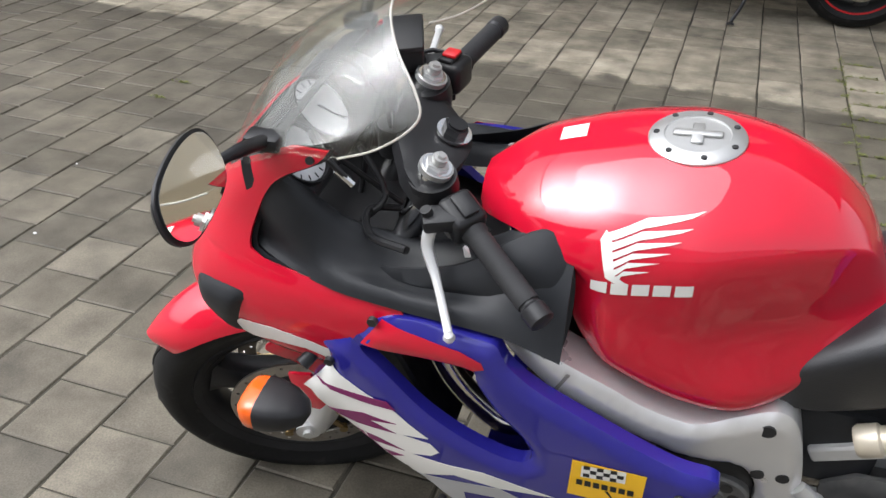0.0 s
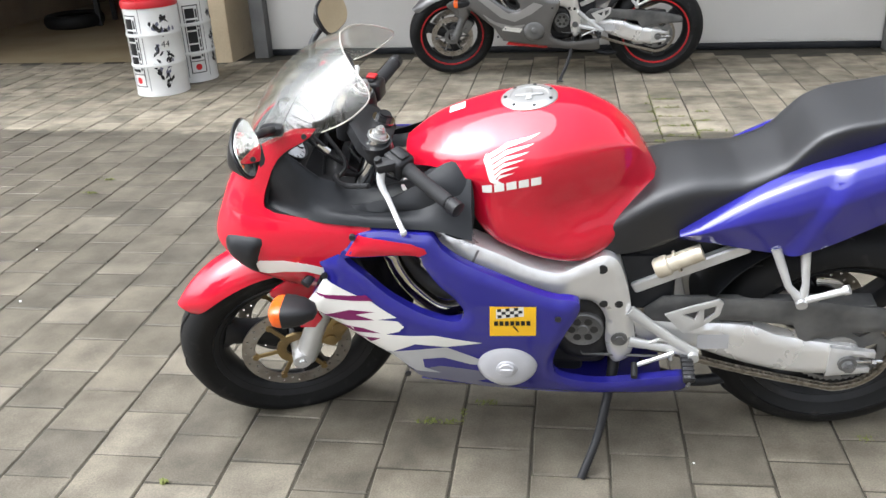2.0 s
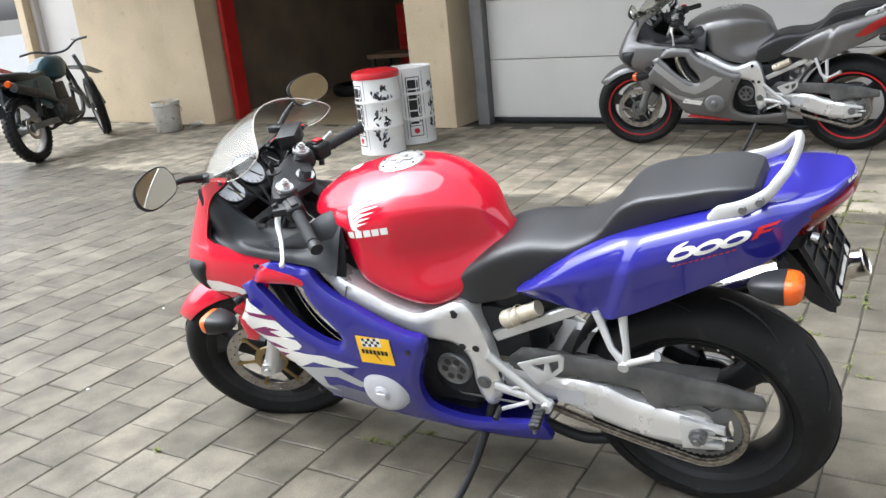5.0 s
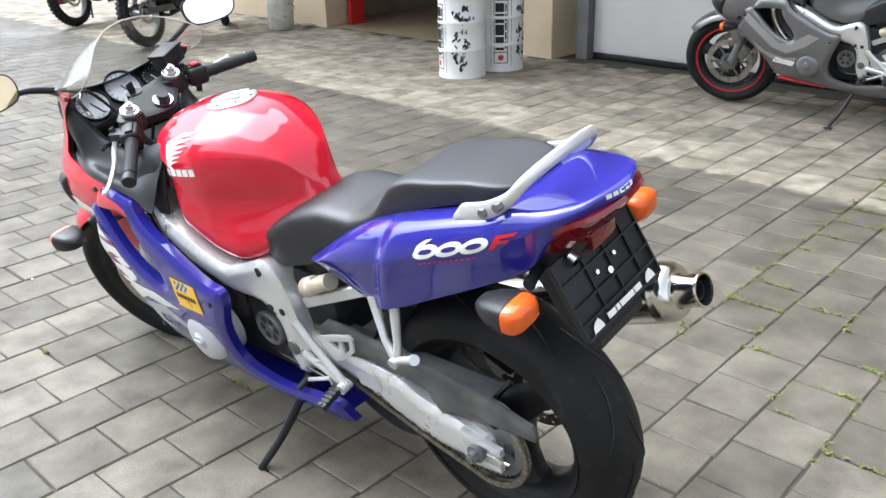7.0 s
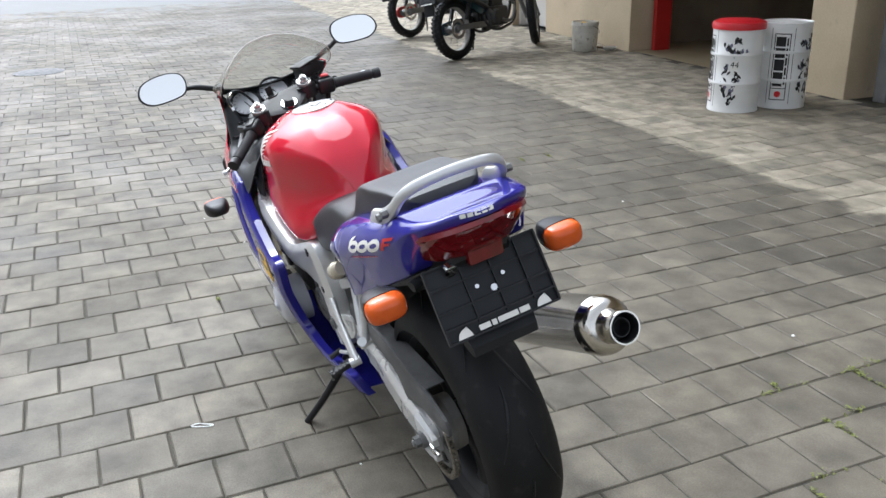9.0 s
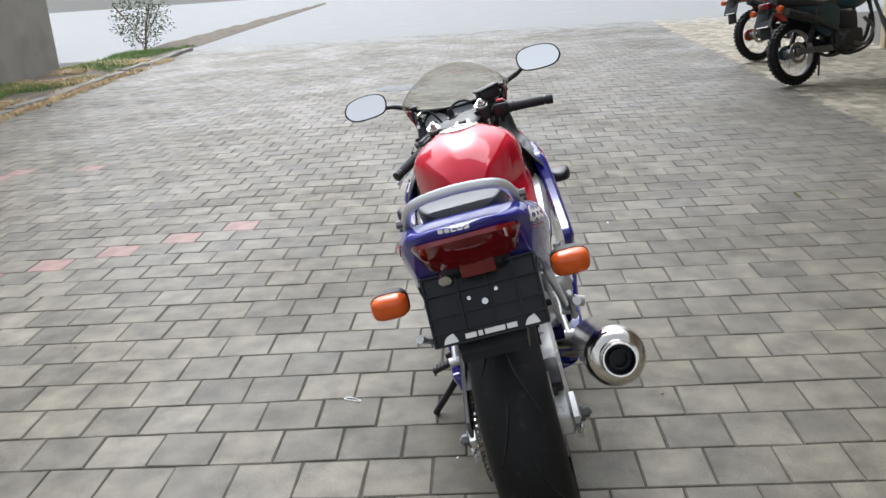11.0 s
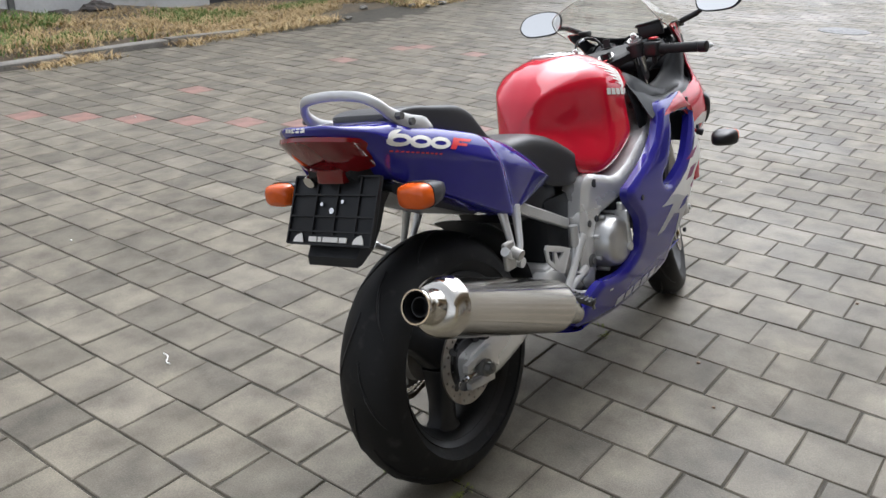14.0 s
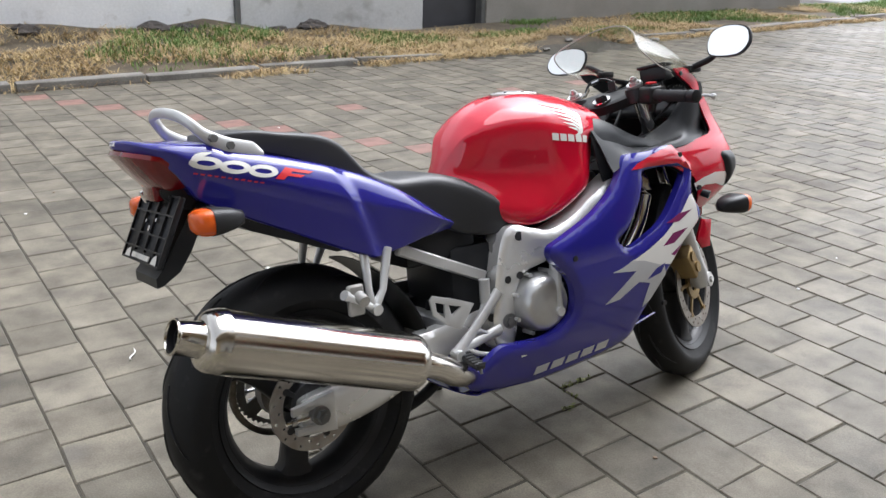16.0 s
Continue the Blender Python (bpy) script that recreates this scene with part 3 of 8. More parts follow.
settle(standing, GARAGE)

# ---- far side: bank, kerb and walls ----
standing = set(bpy.data.objects)
wall("wall_grey", -3.87, -1.546, -6.55, -6.305, -0.1, 3.2, OLDPLASTER, "weathered grey plastered part of the boundary wall")
wall("wall_joint", -1.546, -1.486, -6.55, -6.27, -0.1, 3.2, GREYTRIM, "dark upright joint strip in the boundary wall")
wall("wall_white", -1.486, 14, -6.55, -6.3, -0.1, 3.2, PLASTER, "white plastered boundary wall, stained near its foot")
wall("wall_yard_end", 11.0, 11.3, -17, -5, -0.01, 3.0, TANPLASTER, "tan plastered house at the end of the yard")
wall("wall_brown", -11.5, -4.83, -6.6, -6.3, -0.1, 6.0, BROWNPLASTER, "grey-brown rendered wall of the next building")
wall("wall_brown_end", -11.5, -11.2, -14, -6.6, -0.1, 6.0, BROWNPLASTER, "end of the grey-brown rendered building")
gate = thing("door_2", "dark metal gate in the boundary wall", "gate", pose(0, 0, 0), kind="structure")
part("panel", box(-4.79, -3.91, -6.52, -6.46, 0.0, 2.2, 0.006, 1), DARKGATE, gate, smooth=False)
part("post", box(-4.85, -4.77, -6.44, -6.32, -0.05, 2.4, 0.006, 1), GREYTRIM, gate, smooth=False)
part("lintel", box(-4.87, -3.85, -6.56, -6.34, 2.2, 3.2, 0.006, 1), PLASTER, gate, smooth=False)


def kerb_y(x):
    return -4.5 + 0.045 * min(x, 0.0)


def bank():
    """The uneven strip of earth between kerb and wall."""
    top = curve([(-40, 0.08), (-11, 0.08), (-5, 0.1), (-4, 0.04), (-3.2, 0.1), (-1.5, 0.26), (2, 0.33), (14, 0.33)])
    rings = []
    for i in range(140):
        x = -38 + i * 0.38
        ring = []
        for j in range(10):
            u = j / 9
            z = top(x) * (0.12 + 0.88 * u**0.8) * (0.75 + 0.5 * noise.noise((x * 1.3, u * 3, 0.2)))
            ring.append((x, kerb_y(x) - 0.05 - u * (1.8 + kerb_y(x) + 4.5), -0.02 if j == 0 else max(0.0, z)))
        rings.append(ring)
    return loft(rings, False, False)


verge = part("verge", bank(), SOIL, None, "rough earth bank below the boundary wall")
tagged(verge, category="ground", kind="structure")


def blades(count, seed, place, h0, h1, lean, w=0.004, clump=5):
    """Narrow two-segment blades in clumps."""
    rnd = random.Random(seed)
    verts, faces = [], []
    for _ in range(count):
        cx, cy, cz = place(rnd)
        for _ in range(clump):
            x, y = cx + rnd.gauss(0, 0.045), cy + rnd.gauss(0, 0.045)
            a = rnd.uniform(0, 2 * math.pi)
            h = rnd.uniform(h0, h1)
            l = rnd.uniform(0.3, 1) * lean * h
            ca, sa = math.cos(a), math.sin(a)
            k = len(verts)
            verts += [(x - sa * w, y + ca * w, cz), (x + sa * w, y - ca * w, cz),
                      (x + ca * l * 0.4 - sa * w * 0.8, y + sa * l * 0.4 + ca * w * 0.8, cz + h * 0.65), (x + ca * l * 0.4 + sa * w * 0.8, y + sa * l * 0.4 - ca * w * 0.8, cz + h * 0.65),
                      (x + ca * l, y + sa * l, cz + h)]
            faces += [(k, k + 1, k + 3, k + 2), (k + 2, k + 3, k + 4)]
    me = bpy.data.meshes.new("blades")
    me.from_pydata(verts, [], faces)
    return me


def stuff(name, me, material, label, category):
    me.materials.append(material)
    return tagged(new(name, me), label, category, kind="stuff")


bank_top = BVHTree.FromObject(verge, bpy.context.evaluated_depsgraph_get())


def on_bank(x, y):
    p, *_ = bank_top.ray_cast(Vector((x, y, 2)), Vector((0, 0, -1)))
    return p.z - 0.005 if p else 0.0


def straw_at(r):
    while True:
        x, u = r.uniform(-13, 4), r.betavariate(1.1, 1.5)
        y = kerb_y(x) + (0.26 if x < -0.4 else 0.06) - u * 1.75
        if noise.noise((x * 0.9, y * 1.4, 3)) > (-0.3 if -4.2 < x < -0.6 else -0.1):
            return x, y, on_bank(x, y)


def green_at(r):
    while True:
        x, u = r.uniform(-16, 4), r.betavariate(2, 1.5)
        y = kerb_y(x) - 0.1 - u * 1.5
        if noise.noise((x * 0.8, y * 1.1, 9)) > 0.0:
            return x, y, on_bank(x, y)


stuff("dry_grass", blades(10500, 11, straw_at, 0.015, 0.06, 3.6, 0.0035), STRAW, "yellowed dry grass lying over the bank and kerb", "grass")
stuff("green_grass", blades(4200, 12, green_at, 0.02, 0.07, 0.9, 0.005), GRASS, "short green grass and weeds on the bank", "grass")


def kerb_stone(length, seed):
    r = random.Random(seed)
    bm = box(-length / 2, length / 2, -0.06, 0.06, -0.05, 0.06, 0.012, 2)
    for v in bm.verts:
        v.co += Vector((0, r.gauss(0, 0.002), r.gauss(0, 0.002)))
    return bm


kerb_first = part("kerb_stone", kerb_stone(0.96, 1), KERB, None, "weathered concrete kerb stone half buried in dry grass")
tagged(kerb_first, category="kerb stone", group="kerb stones")
kr = random.Random(5)
kerb_first.matrix_basis = pose(3.5, -4.5, 0, 0, 0, 0)
for i in range(1, 19):
    x = 3.5 - i * 1.0
    if -6.5 < x < -3:
        continue
    copy_thing(kerb_first, pose(x + kr.uniform(-0.02, 0.02), kerb_y(x) + kr.gauss(0, 0.012), kr.gauss(-0.01, 0.012), kr.gauss(0, 2), kr.gauss(0, 1), kr.gauss(0, 1.2)))


def rock(seed, r0):
    bm = bmesh.new()
    bmesh.ops.create_icosphere(bm, subdivisions=3 if r0 > 0.1 else 2, radius=r0)
    for v in bm.verts:
        q = v.co / r0
        v.co *= 1 + 0.4 * noise.noise(q * 1.3 + Vector((seed * 7.1, 0, 0))) + 0.3 * noise.noise(q * 4.5 + Vector((0, seed * 3.3, 0)))
        v.co.z *= 0.55
    return bm


rr = random.Random(8)
for i in range(16):
    x = -5.0 - i * 0.36 + rr.uniform(-0.1, 0.1) if i < 11 else (-0.9, -0.6, -1.9, 0.6, -2.3)[i - 11]
    y = -6.12 + rr.uniform(-0.1, 0.08)
    r0 = rr.uniform(0.03, 0.07) if i < 11 else rr.uniform(0.11, 0.17)
    ob = part("rock", rock(i, r0), ROCK, None, "dark clod of earth and stone at the foot of the wall", smooth=False)
    tagged(ob, category="rock", group="clods along the wall")
    ob.matrix_basis = pose(x, y, on_bank(x, y) - 0.01)
for i in range(14):
    x, y = rr.uniform(-7.5, 1.5), rr.uniform(-4.75, -4.4)
    if i < 6:
        x, y = rr.uniform(-7.8, -4.6), rr.uniform(-4.95, -4.6)
    ob = part("rubble", rock(40 + i, rr.uniform(0.02, 0.06)), KERB, None, "small pale lump of rubble by the kerb", smooth=False)
    tagged(ob, category="rubble", group="rubble along the kerb")
    ob.matrix_basis = pose(x, y, max(0.01, on_bank(x, y) + 0.015))


def shrub(x, y, size, seed):
    r = random.Random(seed)
    s = thing("shrub", "small dark green leafy shrub on the grass verge", "shrub", pose(x, y, 0))
    bms = []
    for k in range(6):
        a = r.uniform(0, 6.28)
        bms.append(bend([(0, 0, -0.02), (0.12 * size * math.cos(a), 0.12 * size * math.sin(a), 0.3 * size), (0.4 * size * math.cos(a), 0.4 * size * math.sin(a), 0.75 * size)], 0.012, 6, 5))
    part("branches", merge(*bms), WOOD, s)
    verts, faces = [], []
    for _ in range(1500):
        u = Vector((r.gauss(0, 1), r.gauss(0, 1), r.gauss(0, 1))).normalized() * size * 0.52 * r.random()**0.35
        u *= 1 + 0.3 * noise.noise(u * 4)
        c = u + Vector((0, 0, 0.52 * size))
        if c.z < 0.02:
            continue
        a = Vector((r.gauss(0, 1), r.gauss(0, 1), r.gauss(0, 0.6))).normalized() * 0.035
        b = a.cross(Vector((r.gauss(0, 1), r.gauss(0, 1), r.gauss(0, 1)))).normalized() * 0.014
        k = len(verts)
        verts += [c - a, c + b, c + a, c - b]
        faces.append((k, k + 1, k + 2, k + 3))
    me = bpy.data.meshes.new("leaves")
    me.from_pydata([tuple(v) for v in verts], [], faces)
    me.materials.append(LEAF)
    new("leaves", me).parent = s


shrub(-16.2, -6.6, 1.3, 1)
settle(standing, FAR_SIDE)


# ---- the sports motorcycle: x ahead from the rear axle, y to its left, z up ----
STEM, RAKE = Vector((1.078, 0, 0.945)), 23.5


def side_width(x, z):
    """Half width of the side fairing."""
    w = FAIR_Z(z) + FAIR_X(x)
    return w


FAIR_Z = curve([(0.18, 0.15), (0.22, 0.188), (0.27, 0.212), (0.33, 0.232), (0.42, 0.254), (0.5, 0.267), (0.59, 0.27), (0.67, 0.267), (0.75, 0.258), (0.82, 0.24)])
FAIR_X = curve([(0.38, -0.022), (0.5, -0.01), (0.65, 0), (1.0, 0), (1.12, -0.008), (1.22, -0.024), (1.32, -0.055), (1.42, -0.1)])


def tyre(radius, width, rim):
    h = width / 2
    prof = [(rim - 0.012, -h * 0.62), (rim + 0.004, -h * 0.72), (rim + 0.03, -h * 0.93)]
    for k in range(15):
        a = -math.pi / 2 * 0.97 + math.pi * 0.97 * k / 14
        prof.append((radius - h * 0.86 + h * 0.86 * math.cos(a) ** 0.9, h * math.sin(a)))
    prof += [(rim + 0.03, h * 0.93), (rim + 0.004, h * 0.72), (rim - 0.012, h * 0.62)]
    return lathe(prof, 72)


def tread(radius, width, n):
    """Shallow raised edges of the tread grooves: slim dark strips laid in the crown."""
    h = width / 2
    bms = []
    for i in range(n):
        for s in (1, -1):
            a0 = 2 * math.pi * (i + (0.5 if s > 0 else 0)) / n
            pts = []
            for k in range(9):
                u = k / 8
                b = s * (0.12 + 0.62 * u**1.5)
                r = radius - h * 0.86 + h * 0.86 * math.cos(b) ** 0.9 + 0.0004
                a = a0 + 0.62 * u - 0.1 * u * u
                pts.append((r * math.cos(a), h * math.sin(b), r * math.sin(a)))
            bms.append(tube(pts, [0.001 + 0.0022 * math.sin(math.pi * min(1, k / 8 * 0.9 + 0.1)) for k in range(9)], 5))
    return merge(*bms)


def rim_mesh(width, rim=0.216):
    h = width / 2 * 0.7
    bms = [lathe([(rim - 0.004, -h), (rim + 0.004, -h - 0.006), (rim + 0.008, -h), (rim - 0.01, -h * 0.8), (rim - 0.026, -h * 0.4), (rim - 0.026, h * 0.4), (rim - 0.01, h * 0.8), (rim + 0.008, h), (rim + 0.004, h + 0.006), (rim - 0.004, h), (rim - 0.02, h * 0.75), (rim - 0.034, h * 0.3), (rim - 0.034, -h * 0.3), (rim - 0.02, -h * 0.75)], 64, closed=True)]
    return merge(*bms)


def hub_mesh():
    return lathe([(0.0, -0.05), (0.035, -0.05), (0.042, -0.03), (0.042, 0.03), (0.035, 0.05), (0.0, 0.05)], 24)


def spoke_mesh(i, spokes):
    bms = []
    for i in (i,):
        a = 2 * math.pi * i / spokes + 0.35
        rings = []
        for r, w, t in ((0.03, 0.045, 0.04), (0.07, 0.036, 0.036), (0.12, 0.03, 0.03), (0.165, 0.034, 0.03), (0.19, 0.055, 0.034)):
            ring = []
            for k in range(12):
                b = 2 * math.pi * k / 12
                x, y = math.cos(b), math.sin(b)
                x, y = math.copysign(abs(x) ** 0.6, x) * w, math.copysign(abs(y) ** 0.6, y) * t
                ring.append((r * math.cos(a) - x * math.sin(a), y, r * math.sin(a) + x * math.cos(a)))
            rings.append(ring)
        bms.append(loft(rings))
    return merge(*bms)


def disc_mesh(r1, r0, y, holes, thick=0.005):
    """A brake disc with rows of drilled holes, facing along y."""
    ring = [(r1 * math.cos(2 * math.pi * k / 60), r1 * math.sin(2 * math.pi * k / 60)) for k in range(60)]
    inner = [(r0 * math.cos(2 * math.pi * k / 40), r0 * math.sin(2 * math.pi * k / 40)) for k in range(40)]
    hs = [inner]
    for k in range(holes):
        a = 2 * math.pi * k / holes
        rr_ = r0 + (r1 - r0) * (0.3 + 0.4 * (k % 2))
        hs.append([(rr_ * math.cos(a) + 0.0042 * math.cos(b * 1.0472), rr_ * math.sin(a) + 0.0042 * math.sin(b * 1.0472)) for b in range(6)])
    return sheet(ring, lambda x, z: y, hs, thick, 0.012, False)


def carrier_mesh(r1, y, arms):
    bms = [lathe([(0.03, y - 0.004), (0.055, y - 0.004), (0.055, y + 0.004), (0.03, y + 0.004)], 24, closed=True)]
    for k in range(arms):
        a = 2 * math.pi * k / arms
        bms.append(moved(box(0.05, r1, y - 0.003, y + 0.003, -0.006, 0.006, 0.001, 1), Matrix.Rotation(-a, 4, "Y")))
        bms.append(lathe([(0, y - 0.006), (0.009, y - 0.006), (0.009, y + 0.006), (0, y + 0.006)], 10, at=(r1 * math.cos(a), 0, r1 * math.sin(a))))
    return merge(*bms)


def tank_section(x):
    zt, ws, zs, wk, zk, wb, zb = (f(x) for f in TANK)
    zs, zk = max(zs, zb + 0.012), max(zk, zb + 0.008)
    zs = min(zs, zt - 0.012)
    zk = min(zk, zs - 0.004)
    h = zt - zs
    half = [(0, zt), (0.3 * ws, zt - 0.013 * h), (0.6 * ws, zt - 0.233 * h), (0.86 * ws, zt - 0.551 * h), (ws, zs), (0.5 * (ws + wk) + 0.002, 0.5 * (zs + zk)), (wk, zk), (wb, zb + 0.3 * (zk - zb)), (wb - 0.004, zb), (wb - 0.02, zb - 0.002)]
    pts = spline(half, 30)
    return [(x, p[0], p[1]) for p in pts[::-1]] + [(x, -p[0], p[1]) for p in pts[1:]]


TANK = (
    curve([(0.43, 0.738), (0.46, 0.816), (0.5, 0.886), (0.56, 0.942), (0.64, 0.974), (0.72, 0.981), (0.8, 0.973), (0.87, 0.958), (0.94, 0.936), (1, 0.904), (1.02, 0.891)]),
    curve([(0.43, 0.012), (0.46, 0.026), (0.5, 0.064), (0.56, 0.108), (0.64, 0.148), (0.72, 0.171), (0.8, 0.172), (0.87, 0.161), (0.94, 0.127), (1, 0.079), (1.02, 0.052)]),
    curve([(0.43, 0.804), (0.5, 0.877), (0.56, 0.894), (0.64, 0.900), (0.72, 0.894), (0.8, 0.881), (0.87, 0.872), (0.94, 0.857), (1.02, 0.813)]),
    curve([(0.43, 0.030), (0.5, 0.076), (0.56, 0.11), (0.64, 0.145), (0.72, 0.174), (0.8, 0.18), (0.87, 0.148), (0.94, 0.098), (1.02, 0.027)]),
    curve([(0.43, 0.789), (0.5, 0.785), (0.56, 0.776), (0.64, 0.773), (0.72, 0.778), (0.8, 0.797), (0.87, 0.846), (0.94, 0.869), (1.02, 0.837)]),
    curve([(0.43, 0.034), (0.5, 0.100), (0.56, 0.142), (0.64, 0.178), (0.72, 0.187), (0.8, 0.19), (0.87, 0.150), (0.94, 0.101), (1.02, 0.027)]),
    curve([(0.43, 0.777), (0.48, 0.749), (0.53, 0.701), (0.58, 0.658), (0.63, 0.650), (0.7, 0.664), (0.8, 0.712), (0.855, 0.751), (0.875, 0.805), (0.895, 0.855), (0.94, 0.867), (1.02, 0.842)]),
)


def tank_mesh():
    xs = sorted(set([0.43 + 0.59 * i / 60 for i in range(61)] + [0.852, 0.86, 0.866, 0.872, 0.88]))
    return loft([tank_section(x) for x in xs])


def body_loft(x0, x1, n, top, bottom, width, shape, m=26):
    """A closed body along x; shape gives (share of half width, share of height from bottom) from the crown down."""
    rings = []
    for i in range(n):
        x = x0 + (x1 - x0) * i / (n - 1)
        zt, zb, w = top(x), bottom(x), width(x)
        sh = shape(x) if callable(shape) else shape
        pts = spline([(a * w, zb + b * (zt - zb)) for a, b in sh], m)
        rings.append([(x, p[0], p[1]) for p in pts[::-1]] + [(x, -p[0], p[1]) for p in pts[1:]])
    return loft(rings)


SEAT_TOP = curve([(-0.168, 0.938), (-0.155, 0.953), (-0.1, 0.958), (0.0, 0.945), (0.07, 0.935), (0.125, 0.913), (0.155, 0.885), (0.19, 0.847), (0.238, 0.823), (0.28, 0.811), (0.36, 0.811), (0.44, 0.796), (0.526, 0.753), (0.59, 0.702), (0.612, 0.662)])
SEAT_BOTTOM = curve([(-0.168, 0.925), (-0.08, 0.912), (0.09, 0.854), (0.157, 0.787), (0.238, 0.73), (0.377, 0.683), (0.45, 0.651), (0.53, 0.636), (0.59, 0.643), (0.612, 0.655)])
SEAT_W = curve([(-0.168, 0.053), (-0.155, 0.08), (-0.1, 0.099), (0.05, 0.106), (0.15, 0.104), (0.25, 0.112), (0.35, 0.116), (0.45, 0.127), (0.55, 0.137), (0.6, 0.136), (0.612, 0.132)])
TAIL_TOP = curve([(-0.3433, 0.9535), (-0.3319, 0.9582), (-0.2937, 0.9515), (-0.1972, 0.9438), (-0.1484, 0.9264), (-0.0796, 0.9107), (0.09, 0.864), (0.157, 0.84), (0.238, 0.802), (0.3, 0.764), (0.36, 0.722), (0.405, 0.694)])
TAIL_BOTTOM = curve([(-0.3433, 0.9415), (-0.3271, 0.9359), (-0.2985, 0.9169), (-0.2572, 0.8849), (-0.2166, 0.827), (-0.1298, 0.7795), (-0.0319, 0.7328), (0.134, 0.655), (0.175, 0.642), (0.238, 0.649), (0.35, 0.667), (0.405, 0.668)])
TAIL_W = curve([(-0.3433, 0.01), (-0.3338, 0.04), (-0.3128, 0.086), (-0.2649, 0.128), (-0.1484, 0.161), (0.0, 0.181), (0.15, 0.19), (0.25, 0.179), (0.35, 0.161), (0.405, 0.142)])

COWL_NOSE = curve([(0.6, 1.392), (0.66, 1.467), (0.72, 1.497), (0.8, 1.467), (0.88, 1.422), (0.94, 1.377), (1.0, 1.327), (1.045, 1.267)])
COWL_REAR = curve([(0.6, 1.252), (0.66, 1.222), (0.7, 1.2), (0.73, 1.135), (0.77, 1.08), (0.79, 1.08), (0.802, 1.16), (0.812, 1.29), (0.83, 1.33), (0.9, 1.304), (0.94, 1.278), (0.965, 1.248), (0.985, 1.212), (1.0, 1.19), (1.015, 1.178), (1.045, 1.152)])
COWL_W = curve([(0.6, 0.2), (0.66, 0.232), (0.72, 0.238), (0.77, 0.232), (0.83, 0.2), (0.88, 0.188), (0.94, 0.186), (1.0, 0.189), (1.045, 0.181)])


def cowl_point(z, a):
    """a from -1 (right rear edge) over 0 (nose) to 1 (left rear edge)."""
    xr, xn, w = COWL_REAR(z), COWL_NOSE(z), COWL_W(z)
    full = 1.07 + 0.09 * min(max((z - 0.78) / 0.04, 0), 1)
    t = abs(a)
    # plan curve: a blunt nose that runs back into nearly straight sides
    x = xn - (xn - full) * t**2.2
    y = w * (1 - (1 - t) ** 2.4) ** 0.62
    return Vector((x, math.copysign(y, a), z)), xr


def cowl_y(x, z):
    """Half width of the upper fairing at a place on its side."""
    lo, hi = 0.0, 1.0
    for _ in range(24):
        mid = (lo + hi) / 2
        if cowl_point(z, mid)[0].x > x:
            lo = mid
        else:
            hi = mid
    return cowl_point(z, lo)[0].y


def cowl_edge(i, f):
    """Point of the upper fairing at height step i (0 to 44), f from -1 (right rear) to 1 (left rear)."""
    t = min(max((abs(f) - 0.42) / 0.4, 0), 1)
    z = 0.6 + (0.325 + 0.09 * t * t * (3 - 2 * t)) * i / 44
    xr = COWL_REAR(z)
    lo, hi = 0.0, 1.0
    for _ in range(24):
        mid = (lo + hi) / 2
        if cowl_point(z, mid)[0].x > xr:
            lo = mid
        else:
            hi = mid
    return cowl_point(z, lo * f)[0]


def cowl_mesh():
    """The upper fairing: a thin shell round the nose, open to the rear."""
    rings = []
    for i in range(45):
        ring = []
        for k in range(49):
            ring.append(cowl_edge(i, 1 - 2 * k / 48))
        rings.append(ring)
    bm = loft(rings, False, False)
    return bm


def thicken(bm, t):
    """Give an open skin an inner face at distance t and a rim."""
    bmesh.ops.recalc_face_normals(bm, faces=bm.faces)
    bmesh.ops.solidify(bm, geom=list(bm.faces), thickness=t)
    return bm


SCREEN_LIP = ((1.14, 0, 1.15), (1.128, 0.055, 1.144), (1.102, 0.108, 1.124), (1.066, 0.152, 1.095), (1.056, 0.172, 1.074), (1.078, 0.183, 1.05), (1.12, 0.187, 1.024), (1.166, 0.188, 1.007))


def screen_mesh():
    """The windscreen: a bubble from the cowl up and back to a rounded lip."""
    base = []
    for k in range(17):
        p = cowl_edge(44, k / 16)
        base.append(Vector((p.x + 0.006 * (1 - k / 16), p.y + 0.005 * min(1, k / 5), p.z - 0.008)))
    lip = [Vector(v) for v in spline(SCREEN_LIP, 17)]
    rings = []
    for j in range(15):
        v = j / 14
        ring = []
        for k in range(-16, 17):
            i = abs(k)
            a, b = base[i], lip[i]
            p = a + (b - a) * v
            bulge = math.sin(math.pi * v) * 0.05 * (1 - (i / 16) ** 2)
            up = math.sin(math.pi * v) * 0.04 * (1 - i / 16)
            y = p[1] + math.sin(math.pi * v) * 0.024 * math.sin(math.pi * i / 16)
            ring.append((p[0] + bulge * 0.6, math.copysign(y, k) if k else 0.0, p[2] + bulge * 0.3 + up * 0.5))
        rings.append(ring)
    return thicken(loft(rings, False, False), 0.003)


def hose(pts, r, n=20):
    return bend(pts, r, n, 8)


def steer_matrix(deg):
    axis = Vector((-math.sin(radians(RAKE)), 0, math.cos(radians(RAKE))))
    return Matrix.Translation(STEM) @ Matrix.Rotation(radians(deg), 4, axis) @ Matrix.Translation(-STEM)


FRONT_AXLE = Vector((1.408, 0, 0.31))


